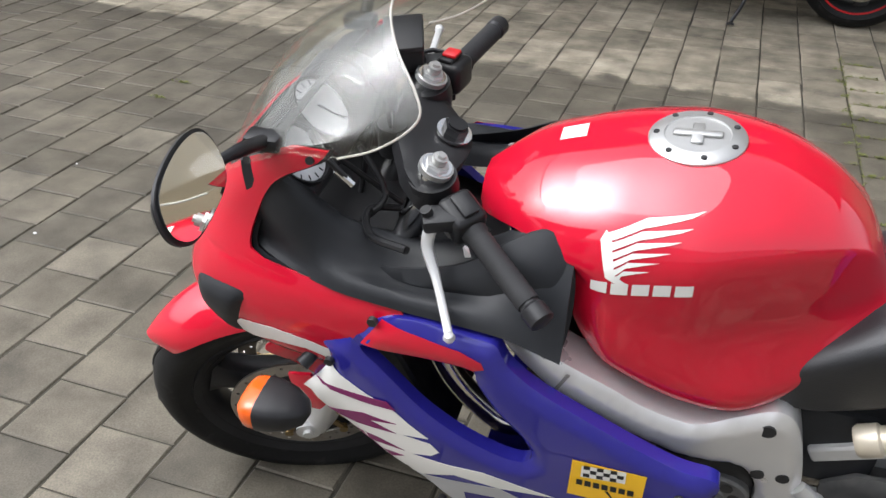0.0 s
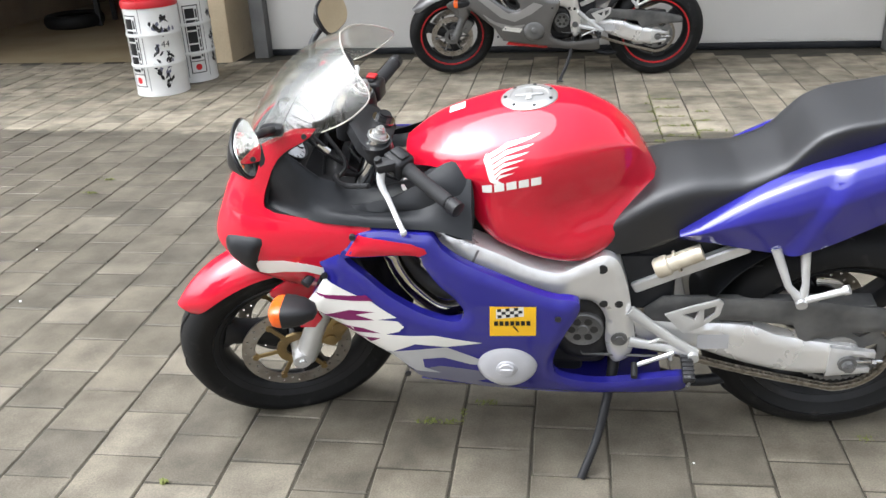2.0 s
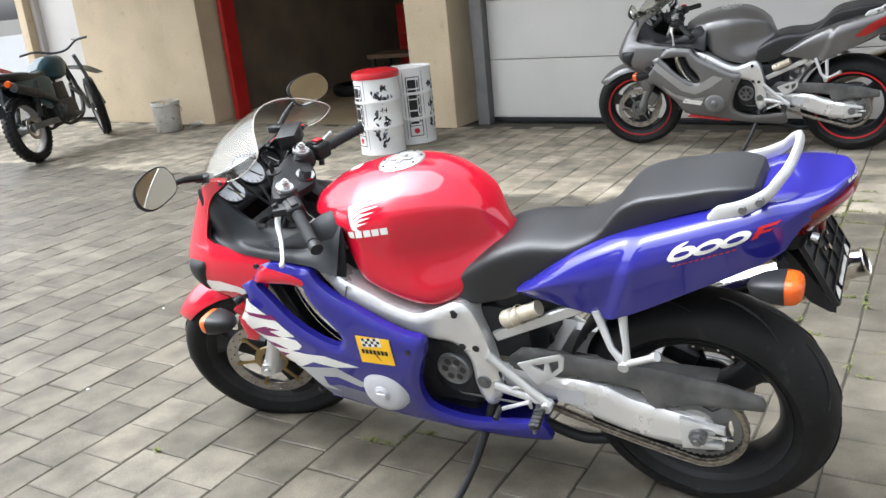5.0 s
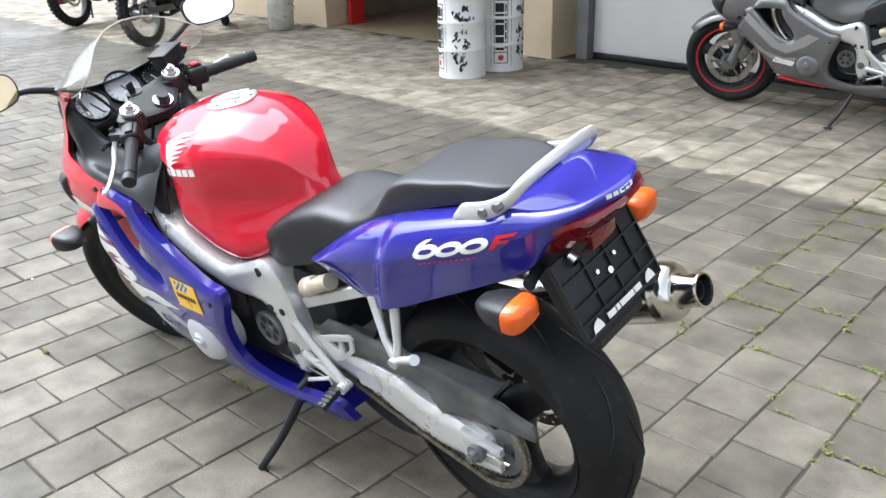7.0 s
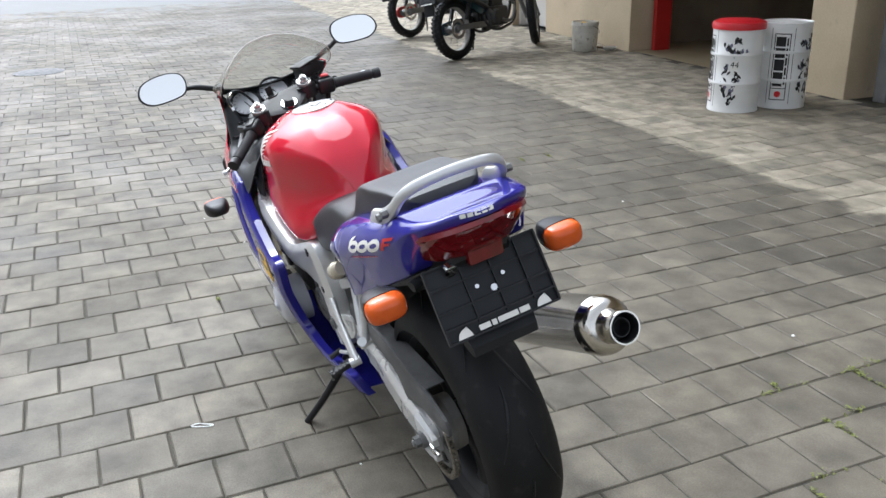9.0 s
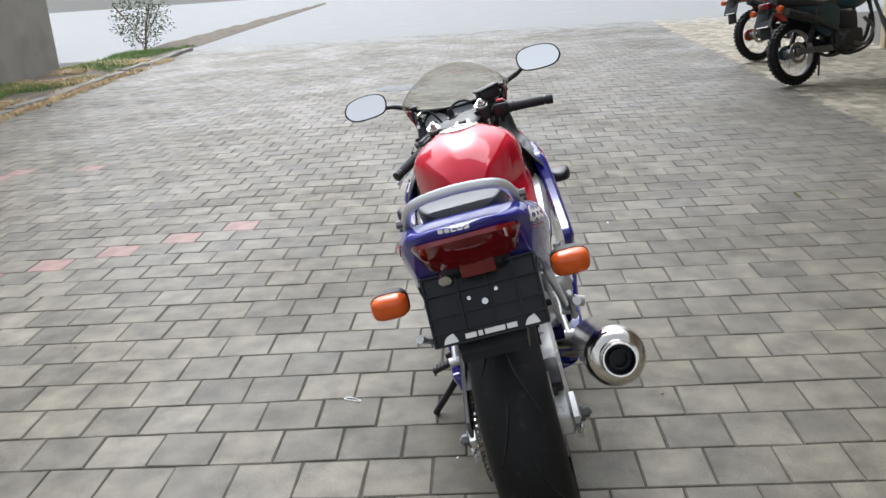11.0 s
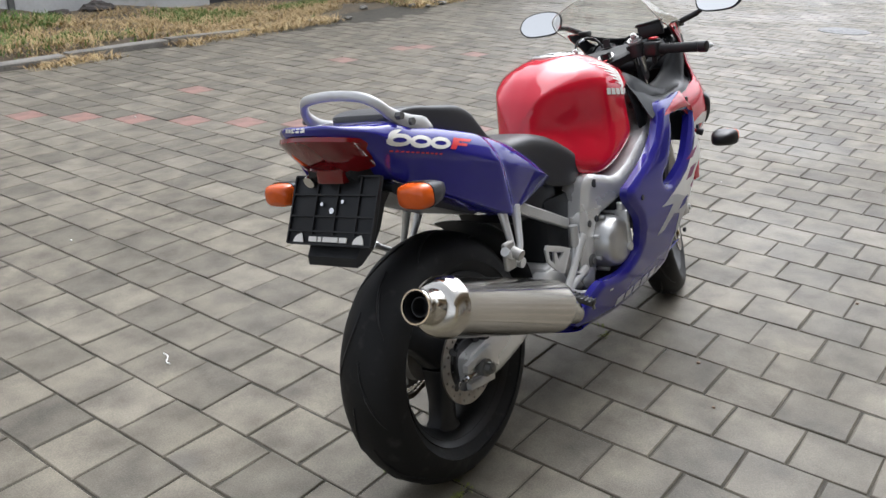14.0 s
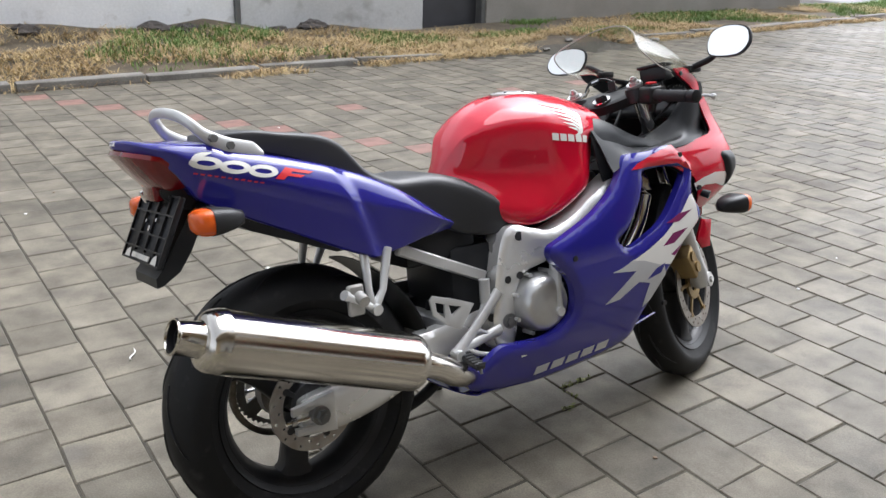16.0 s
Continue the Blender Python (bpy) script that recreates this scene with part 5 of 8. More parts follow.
        P("pivot_bolt", merge(rod((0.535, s * 0.155, 0.41), (0.535, s * 0.172, 0.41), 0.02, 20), rod((0.535, s * 0.17, 0.41), (0.535, s * 0.176, 0.41), 0.012, 6)), GREYMETAL, fb)
    P("cross_tube", rod((0.525, -0.15, 0.418), (0.525, 0.15, 0.418), 0.03, 16), DARKMETAL, bike)

    # engine and dark inner parts
    P("engine", merge(box(0.56, 0.86, -0.15, 0.15, 0.30, 0.52, 0.03, 3), box(0.72, 0.93, -0.17, 0.17, 0.42, 0.64, 0.03, 3), box(0.62, 0.8, -0.1, 0.1, 0.22, 0.32, 0.02, 2)), ENGINE, bike)
    P("radiator", moved(box(-0.02, 0.02, -0.16, 0.16, -0.16, 0.14, 0.006, 1), Matrix.Translation((1.13, 0, 0.55)) @ Matrix.Rotation(radians(20), 4, "Y")), DARKMETAL, bike)
    for s in (1, -1):
        for y, r, mat in ((0.165, 0.02, STEEL), (0.1, 0.019, GREYMETAL)):
            P("header_pipe", bend([(1.055, s * (y - 0.02), 0.735), (1.066, s * y, 0.69), (1.055, s * y, 0.637), (1.03, s * y, 0.58), (0.985, s * y, 0.526), (0.95, s * y, 0.507), (0.9, s * (y - 0.02), 0.5)], r, 26, 16), mat, bike, "curved exhaust header")
    P("airbox", box(0.62, 0.98, -0.08, 0.08, 0.62, 0.75, 0.03, 2), BLACK, bike)
    P("inner_guard", box(0.40, 0.56, -0.115, 0.115, 0.40, 0.62, 0.03, 2), BLACK, bike)
    P("battery_tray", box(0.28, 0.5, -0.1, 0.1, 0.58, 0.7, 0.02, 2), BLACK, bike)

    # left engine covers
    sc = P("sprocket_cover", sheet([(0.714, 0.487), (0.673, 0.522), (0.612, 0.518), (0.576, 0.479), (0.566, 0.420), (0.566, 0.351), (0.612, 0.325), (0.673, 0.349), (0.704, 0.418)], lambda x, z: 0.148, (), 0.05, 0.014, pillow=0.012, soft=0.02), DARKMETAL, bike, "black cast sprocket cover")
    disc_ = P("cover_disc", lathe([(0.0, 0.171), (0.012, 0.171), (0.014, 0.168), (0.04, 0.168), (0.046, 0.172), (0.05, 0.168), (0.05, 0.15)], 36, at=(0.622, 0, 0.439)), GREYMETAL, sc, "grey disc with six round recesses")
    for k in range(6):
        a = k * math.pi / 3
        P("recess", rod((0.622 + 0.027 * math.cos(a), 0.1665, 0.439 + 0.027 * math.sin(a)), (0.622 + 0.027 * math.cos(a), 0.1692, 0.439 + 0.027 * math.sin(a)), 0.0098, 16), ENGINE, disc_)
    gc = P("generator_cover", lathe([(0.0, 0.272), (0.022, 0.272), (0.025, 0.269), (0.046, 0.268), (0.062, 0.262), (0.072, 0.25), (0.075, 0.23), (0.075, 0.18)], 44, at=(0.803, 0, 0.405)), paint["cover"], bike, "round light grey generator cover")
    P("cover_plug", merge(lathe([(0.0, 0.276), (0.017, 0.276), (0.0195, 0.273), (0.0195, 0.268)], 28, at=(0.803, 0, 0.405)), box(0.788, 0.818, 0.274, 0.279, 0.4, 0.41, 0.0015, 1)), paint["cover"], gc)
    # right clutch cover
    cc = P("clutch_cover", lathe([(0.0, -0.226), (0.05, -0.225), (0.062, -0.22), (0.072, -0.207), (0.077, -0.18), (0.079, -0.12)], 48, at=(0.63, 0, 0.443)), CAPALU, bike, "silver clutch cover")
    P("cover_rib", merge(box(0.652, 0.668, -0.232, -0.19, 0.425, 0.53, 0.006, 2), rod((0.658, -0.2, 0.42), (0.658, -0.234, 0.42), 0.013, 18), rod((0.66, -0.21, 0.53), (0.66, -0.21, 0.55), 0.012, 14)), ALU, cc)
    for k in range(8):
        a = 0.4 + k * 0.78
        P("cover_bolt", rod((0.63 + 0.084 * math.cos(a), -0.15, 0.443 + 0.084 * math.sin(a)), (0.63 + 0.084 * math.cos(a), -0.188, 0.443 + 0.084 * math.sin(a)), 0.006, 8), ALU, cc)

    # swingarm
    for s, side in both:
        arm = [(0.53, 0.445), (0.36, 0.425), (0.227, 0.412), (0.152, 0.38), (0.033, 0.354), (-0.03, 0.342), (-0.044, 0.326), (-0.046, 0.29), (-0.036, 0.27), (0.042, 0.255), (0.15, 0.27), (0.265, 0.308), (0.36, 0.345), (0.53, 0.385)]
        sa = P("swingarm", sheet(arm, lambda x, z: 0.125 if s > 0 else 0.118, (), 0.035, 0.014, pillow=0.012, soft=0.016, side=s), POLISHED, bike, "silver alloy swingarm")
        P("end_cap", sheet([(0.03, 0.352), (-0.075, 0.336), (-0.076, 0.318), (-0.02, 0.326), (-0.012, 0.305), (-0.02, 0.286), (-0.07, 0.287), (-0.07, 0.272), (-0.03, 0.266), (0.03, 0.26)], lambda x, z: 0.14, (), 0.014, 0.009, smooth=False, pillow=0.004, soft=0.006, side=s), ALU, sa, "bright cast end of the swingarm")
        P("axle_nut", merge(rod((-0.012, s * 0.13, 0.308), (-0.012, s * 0.152, 0.308), 0.022, 24), rod((-0.012, s * 0.15, 0.308), (-0.012, s * 0.166, 0.308), 0.015, 6), rod((-0.012, s * 0.16, 0.308), (-0.012, s * 0.172, 0.308), 0.008, 10)), GREYMETAL, sa, "large axle nut")
        P("adjuster_bolt", merge(rod((-0.03, s * 0.138, 0.307), (-0.095, s * 0.138, 0.307), 0.0045, 8), rod((-0.07, s * 0.138, 0.307), (-0.08, s * 0.138, 0.307), 0.0085, 6)), CHROME, sa)
        if s > 0:
            P("warning_label", box(0.27, 0.345, 0.138, 0.1385, 0.35, 0.395, 0), SILVERFILM, sa, "worn pale warning label")
    P("swingarm_bridge", box(0.36, 0.46, -0.12, 0.12, 0.35, 0.44, 0.02, 2), ALU, bike)
    P("axle", rod((-0.01, -0.13, 0.315), (-0.01, 0.13, 0.315), 0.013, 14), GREYMETAL, bike)
    P("rear_caliper", moved(merge(box(-0.045, 0.045, -0.03, 0.03, -0.025, 0.025, 0.008, 2), box(-0.06, 0.0, -0.012, 0.012, -0.02, 0.016, 0.005, 1)), Matrix.Translation((0.075, -0.09, 0.385)) @ Matrix.Rotation(radians(-25), 4, "Y")), DARKMETAL, bike)
    # chain
    links = []
    up_, lo_ = [], []
    for k in range(38):
        u = k / 37
        up_.append((0.52 * u, 0.315 + 0.118 + (0.425 + 0.035 - 0.433) * u * 0.9))
        lo_.append((0.52 * u, 0.193 + (0.36 - 0.193) * u - 0.012 * math.sin(math.pi * u)))
    arc = [(-0.12 * math.sin(math.pi * k / 24), 0.313 + 0.12 * math.cos(math.pi * k / 24)) for k in range(25)]
    path = up_[::-1] + arc[1:-1] + lo_
    pts3 = [(x, 0.11, z) for x, z in path]
    for a, b in zip(pts3, pts3[1:]):
        a, b = Vector(a), Vector(b)
        mid, ln = (a + b) / 2, (b - a).length
        q = Matrix.Translation(mid) @ Matrix.Rotation(-math.atan2((b - a).z, (b - a).x), 4, "Y")
        links.append(moved(merge(box(-ln * 0.62, ln * 0.62, 0.004, 0.0075, -0.0075, 0.0075, 0.003, 1), box(-ln * 0.62, ln * 0.62, -0.0075, -0.004, -0.0075, 0.0075, 0.003, 1), rod((0, -0.0085, 0), (0, 0.0085, 0), 0.005, 6)), q))
    P("chain", merge(*links), CHAINMETAL, bike, "steel drive chain")
    # hugger / chain guard
    P("chain_guard", merge(sheet([(0.474, 0.465), (0.431, 0.5), (0.36, 0.502), (0.3, 0.494), (0.065, 0.482), (-0.081, 0.457), (-0.162, 0.434), (-0.17, 0.414), (-0.165, 0.394), (-0.02, 0.387), (0.06, 0.372), (0.09, 0.352), (0.103, 0.366), (0.122, 0.411), (0.211, 0.424), (0.301, 0.43), (0.385, 0.402), (0.474, 0.425)], lambda x, z: 0.124, (), 0.008, 0.012, smooth=False, pillow=0.005, soft=0.008), box(-0.06, 0.42, 0.07, 0.118, 0.462, 0.466, 0.001, 1)), HUGGER, bike, "dusty grey plastic chain guard")
    rings = []
    for i in range(14):
        a = radians(14 + 46 * i / 13)
        ring = []
        for k in range(13):
            b = -1.1 + 2.2 * k / 12
            r = 0.335 + 0.02 * math.cos(b)
            ring.append((r * math.cos(a), 0.095 * math.sin(b) / math.sin(1.1), 0.315 + r * math.sin(a)))
        rings.append(ring)
    P("inner_mudguard", thicken(loft(rings, False, False), 0.003), BLACK, bike)

    # exhaust
    e0, e1 = Vector((0.2, -0.234, 0.397)), Vector((-0.35, -0.247, 0.594))
    d = (e1 - e0).normalized()
    aim = Matrix.Translation(e1) @ d.to_track_quat("X", "Z").to_matrix().to_4x4()
    span = (e1 - e0).length
    mf = P("muffler", moved(lathe([(0.0, -span), (0.05, -span), (0.06, -span + 0.004), (0.0655, -span + 0.014), (0.0665, -span + 0.03), (0.0665, -0.1), (0.0669, -0.099), (0.0669, -0.096), (0.0664, -0.095), (0.0655, -0.084), (0.0625, -0.072), (0.056, -0.062), (0.045, -0.056), (0.0, -0.053)], 56, "X"), aim), STEEL, bike, "polished steel silencer with a domed end")
    P("tailpipe", moved(lathe([(0.039, -0.057), (0.0355, -0.05), (0.0345, -0.008), (0.037, -0.003), (0.036, 0.0), (0.0325, 0.0), (0.0315, -0.004)], 40, "X"), aim), STEEL, mf)
    P("tailpipe_bore", moved(lathe([(0.0318, -0.003), (0.0305, -0.012), (0.0305, -0.05), (0.0, -0.05)], 32, "X"), aim), BLACKFILM, mf, "sooty black tailpipe bore")
    P("inner_tube", moved(lathe([(0.0205, -0.05), (0.0205, -0.014), (0.0185, -0.014), (0.0185, -0.05)], 28, "X"), aim), DARKMETAL, mf, "narrow dark inner tube of the tailpipe")
    P("exhaust_pipe", bend([tuple(e0 + d * 0.01), (0.26, -0.226, 0.372), (0.34, -0.2, 0.325), (0.47, -0.11, 0.28), (0.6, -0.03, 0.25), (0.75, 0, 0.24)], 0.031, 30, 18), STEEL, bike)
    P("muffler_strap", merge(box(0.06, 0.1, -0.2, -0.185, 0.53, 0.6, 0.004, 1), rod((0.085, -0.2, 0.575), (0.085, -0.225, 0.565), 0.014, 12)), DIRTYALU, mf)

    # rear suspension bits, subframe
    for s, _ in both:
        P("subframe_rail", moved(merge(box(-0.14, 0.14, -0.011, 0.011, -0.015, 0.015, 0.004, 1)), Matrix.Translation((0.375, s * 0.115, 0.585)) @ Matrix.Rotation(radians(24.5), 4, "Y")), ALU, bike, "pale square subframe rail")
    rs = Matrix.Translation((0.405, 0.135, 0.618)) @ Matrix.Rotation(radians(25), 4, "Y")
    P("shock_reservoir", moved(merge(lathe([(0, -0.058), (0.02, -0.058), (0.02, -0.05), (0.02, 0.02), (0.0245, 0.024), (0.0245, 0.05), (0.02, 0.056), (0, 0.056)], 22, "X"), lathe([(0.026, 0.0), (0.026, 0.006)], 20, "X")), rs), CREAM, bike, "cream cylindrical shock reservoir")
    P("drain_pipe", merge(bend([(0.47, 0.06, 0.225), (0.4, 0.06, 0.185), (0.32, 0.06, 0.165), (0.24, 0.055, 0.175)], 0.016, 18, 12), rod((0.232, 0.05, 0.165), (0.222, 0.06, 0.215), 0.017, 8)), BLACK, bike, "black linkage and hose under the swingarm")
    P("shock_spring", merge(rod((0.42, 0, 0.42), (0.46, 0, 0.62), 0.03, 14)), DARKMETAL, bike)

    # rider footrest hangers
    for s, _ in both:
        hy = 0.158
        hg = P("footrest_hanger", merge(tube([(0.512, s * 0.158, 0.49), (0.47, s * 0.163, 0.455), (0.41, s * 0.168, 0.405), (0.355, s * 0.172, 0.362)], [0.011, 0.0095, 0.009, 0.011], 10, 1.5), tube([(0.51, s * 0.158, 0.392), (0.45, s * 0.164, 0.383), (0.40, s * 0.168, 0.375), (0.36, s * 0.172, 0.365)], [0.011, 0.009, 0.009, 0.011], 10, 1.4), tube([(0.475, s * 0.163, 0.386), (0.44, s * 0.166, 0.405), (0.405, s * 0.168, 0.408)], 0.0055, 8), rod((0.36, s * 0.16, 0.365), (0.36, s * 0.19, 0.362), 0.014, 14)), ALU, bike, "slim cast alloy footrest hanger")
        P("heel_plate", sheet([(0.43, 0.478), (0.375, 0.5), (0.308, 0.522), (0.298, 0.512), (0.305, 0.475), (0.345, 0.44), (0.385, 0.42), (0.40, 0.44)], lambda x, z: hy + 0.004, [[(0.39, 0.478), (0.352, 0.49), (0.36, 0.462)], [(0.341, 0.494), (0.313, 0.504), (0.316, 0.48), (0.338, 0.46)]], 0.006, 0.009, smooth=False, pillow=0.002, soft=0.004, side=s), ALU, hg, "pierced alloy heel guard")
        fp = P("footpeg", moved(box(-0.014, 0.014, 0, 0.078, -0.008, 0.008, 0.005, 2), Matrix.Translation((0.375, s * 0.172, 0.362)) @ Matrix.Rotation(radians(-14 * s), 4, "X") @ Matrix.Diagonal((1, s, 1, 1))), DARKMETAL, hg, "ribbed rubber and steel footpeg")
        P("peg_rib", merge(*[moved(box(-0.0145, 0.0145, 0.012 + k * 0.012, 0.016 + k * 0.012, 0.006, 0.0105, 0.001, 1), Matrix.Translation((0.375, s * 0.172, 0.362)) @ Matrix.Rotation(radians(-14 * s), 4, "X") @ Matrix.Diagonal((1, s, 1, 1))) for k in range(6)]), GRIP, fp)
        P("peg_feeler", moved(rod((0, 0.07, -0.006), (0, 0.073, -0.035), 0.004, 8), Matrix.Translation((0.375, s * 0.172, 0.362)) @ Matrix.Diagonal((1, s, 1, 1))), GREYMETAL, fp)
        if s > 0:
            P("gear_lever", merge(rod((0.405, 0.178, 0.372), (0.495, 0.182, 0.335), 0.0055, 8), rod((0.415, 0.172, 0.38), (0.41, 0.172, 0.345), 0.005, 8)), ALU, bike, "short alloy gear lever")
            P("lever_rubber", rod((0.497, 0.178, 0.338), (0.5, 0.215, 0.326), 0.008, 12), GRIP, bike)
            P("gear_linkage", merge(rod((0.41, 0.165, 0.348), (0.62, 0.158, 0.352), 0.0035, 8), rod((0.62, 0.155, 0.35), (0.645, 0.152, 0.4), 0.006, 8)), GREYMETAL, bike)
        else:
            P("brake_pedal", merge(bend([(0.39, -0.172, 0.37), (0.43, -0.18, 0.35), (0.5, -0.19, 0.335), (0.54, -0.205, 0.33)], 0.006, 14, 8), box(0.52, 0.56, -0.225, -0.195, 0.325, 0.334, 0.003, 1), rod((0.42, -0.16, 0.38), (0.47, -0.15, 0.47), 0.007, 8), lathe([(0, -0.03), (0.014, -0.03), (0.014, 0.03), (0, 0.03)], 12, "Z", (0.475, -0.15, 0.5))), ALU, bike, "alloy brake pedal and master cylinder")
        pb = P("pillion_bracket", merge(tube([(0.198, s * 0.15, 0.66), (0.165, s * 0.172, 0.57), (0.14, s * 0.178, 0.54)], [0.012, 0.0085, 0.011], 10), tube([(0.135, s * 0.15, 0.66), (0.128, s * 0.172, 0.575), (0.13, s * 0.178, 0.54)], [0.012, 0.0085, 0.011], 10), rod((0.135, s * 0.165, 0.535), (0.135, s * 0.195, 0.53), 0.013, 12)), ALU, bike, "slim alloy pillion footrest bracket")
        P("pillion_peg", merge(rod((0.13, s * 0.182, 0.535), (0.052, s * 0.205, 0.582), 0.0085, 10), rod((0.055, s * 0.203, 0.58), (0.045, s * 0.206, 0.586), 0.0115, 10)), ALU, pb, "folded alloy footpeg")

    # side stand
    foot = Vector((0.63, 0.321, 0.079))
    st_ = P("side_stand", merge(bend([(0.54, 0.12, 0.335), (0.552, 0.165, 0.27), (0.585, 0.25, 0.165), tuple(foot)], [0.017, 0.016, 0.015, 0.014, 0.013, 0.012, 0.012, 0.011, 0.011, 0.011, 0.011, 0.011], 12, 12), rod((0.53, 0.11, 0.345), (0.56, 0.12, 0.325), 0.022, 12)), SATIN, bike, "black side stand, folded down")
    P("stand_foot", moved(box(-0.022, 0.022, -0.016, 0.016, -0.005, 0.005, 0.004, 2), Matrix.Translation(foot + Vector((0, 0.005, -0.008))) @ Matrix.Rotation(radians(12), 4, "X")), DARKMETAL, st_)
    P("stand_spring", hose([(0.545, 0.13, 0.33), (0.56, 0.175, 0.25), (0.572, 0.205, 0.215)], 0.005, 12), DARKMETAL, st_)

    # upper cowl
    cowl = P("upper_fairing", thicken(cowl_mesh(), 0.004), body, bike, paint["cowl_label"])
    liner = cowl_mesh()
    bmesh.ops.recalc_face_normals(liner, faces=liner.faces)
    for v in liner.verts:
        v.co = Vector((v.co.x - 0.007, v.co.y * 0.955, v.co.z - 0.002))
    P("cowl_liner", thicken(liner, 0.002), BLACK, cowl, "black inside of the upper fairing")
    if main:
        for s, _ in both:
            P("flame", sheet([(1.378, 0.682), (1.36, 0.7), (1.3, 0.706), (1.235, 0.696), (1.197, 0.684), (1.212, 0.662), (1.25, 0.674), (1.31, 0.67), (1.35, 0.658), (1.372, 0.658)], lambda x, z: cowl_y(x, z) + 0.0022, (), 0.0006, 0.012, False, side=s), film, cowl)
    for s, _ in both:
        P("fairing_flap", sheet([(1.318, 0.558), (1.276, 0.566), (1.251, 0.506), (1.273, 0.478), (1.310, 0.478)], lambda x, z: 0.2, (), 0.006, 0.012, False, pillow=0.004, soft=0.01, side=s), body, cowl)
    P("headlight", merge(*[loft([[Vector((COWL_NOSE(z) - 0.07 * abs(u) ** 2 - 0.0 + 0.003, 0.11 * u, z)) for u in [k / 8 - 1 for k in range(17)]] for z in (0.74, 0.77, 0.8, 0.83, 0.86, 0.88)], False, False)]), paint["lens"], cowl, "wide clear headlight")
    for s, _ in both:
        scoop = [(1.44, 0.752), (1.39, 0.764), (1.338, 0.76), (1.352, 0.72), (1.366, 0.685), (1.368, 0.648), (1.41, 0.66), (1.448, 0.7)]
        P("air_scoop", sheet(scoop, lambda x, z: cowl_y(x, z) - 0.004, (), 0.01, 0.010, pillow=0.016, soft=0.025, side=s), BLACK, cowl, "matt black air scoop cover")
    scr = P("windscreen", screen_mesh(), SCREEN, bike, "clear acrylic windscreen, slightly scratched")
    scr.visible_shadow = False
    lip = [tuple(v) for v in spline(SCREEN_LIP, 30)]
    P("screen_edge", bend([(x, -y, z) for x, y, z in lip[:0:-1]] + lip, 0.0017, 90, 8), SCREENEDGE, scr, "pale polished edge of the windscreen")
    for s in (1, -1):
        for x, z in ((1.205, 0.998), (1.315, 0.965)):
            P("screen_screw", rod((x, s * (cowl_y(x, z) - 0.004), z), (x, s * (cowl_y(x, z) + 0.004), z + 0.002), 0.006, 10), DARKMETAL, scr)

    # dash with three dials
    dashm = Matrix.Translation((1.28, 0, 0.936)) @ Matrix.Rotation(radians(-47), 4, "Y")
    dash = P("dash", moved(merge(box(-0.068, 0.062, -0.152, 0.152, -0.04, 0.0, 0.02, 3)), dashm), DIALDARK, bike, "black instrument panel")
    for y, x, r in ((0.098, -0.004, 0.05), (-0.008, 0.01, 0.054), (-0.105, 0.004, 0.036)):
        dial = P("dial", moved(lathe([(0, 0.003), (r - 0.004, 0.003), (r - 0.003, 0.012), (r, 0.012), (r + 0.001, 0.0)], 36, "Z", (x, y, 0)), dashm), SATIN, dash)
        P("dial_face", moved(lathe([(0, 0.005), (r - 0.005, 0.005)], 36, "Z", (x, y, 0)), dashm), DIALWHITE if r > 0.04 else DIALDARK, dial, "pale dial with a dark needle")
        marks = [moved(box(r * 0.7, r * 0.86, -0.001, 0.001, 0.0052, 0.0058), Matrix.Translation((x, y, 0)) @ Matrix.Rotation(radians(a), 4, "Z")) for a in range(-30, 215, 22)]
        marks.append(moved(box(-0.008, r * 0.75, -0.0016, 0.0016, 0.006, 0.0072), Matrix.Translation((x, y, 0)) @ Matrix.Rotation(radians(205), 4, "Z")))
        P("dial_marks", moved(merge(*marks), dashm), BLACKFILM if r > 0.04 else WHITE, dial)
    P("dash_hood", thicken(loft([[(1.335 - 0.03 * (k / 8 - 1) ** 2 - 0.025 * j, 0.165 * (k / 8 - 1), 0.955 + 0.012 * j + 0.03 * (k / 8 - 1) ** 2) for k in range(17)] for j in range(3)], False, False), 0.003), BLACK, dash)

    # black inner panels, from the cowl edge back to the tank
    for s, _ in both:
        shelf = []
        for i in range(25):
            u = i / 24
            x = 0.862 + (1.325 - 0.862) * u
            zo = curve([(0.86, 0.757), (0.95, 0.782), (1.1, 0.792), (1.3, 0.815), (1.33, 0.825)])(x)
            yo = min(side_width(x, zo), COWL_W(zo) + 0.012) - 0.006
            zi = curve([(0.86, 0.9), (0.93, 0.885), (1.0, 0.845), (1.1, 0.83), (1.2, 0.87), (1.27, 0.95), (1.33, 0.97)])(x)
            yi = curve([(0.86, 0.13), (0.93, 0.125), (1.0, 0.12), (1.1, 0.125), (1.2, 0.15), (1.27, 0.168), (1.33, 0.165)])(x)
            ring = [(x, s * p[0], p[1]) for p in spline([(yo, zo), (yo - 0.014, zo + 0.018), (0.5 * (yo + yi), 0.5 * (zo + zi) + 0.012 - 0.02 * math.sin(u * 3.14)), (yi, zi), (yi - 0.03, zi - 0.02)], 12)]
            shelf.append(ring)
        P("inner_panel", thicken(loft(shelf, False, False), 0.003), BLACK, bike, "matt black inner fairing panel")
        knee_y = curve([(0.7, 0.198), (0.79, 0.186), (0.85, 0.166), (0.905, 0.132)])
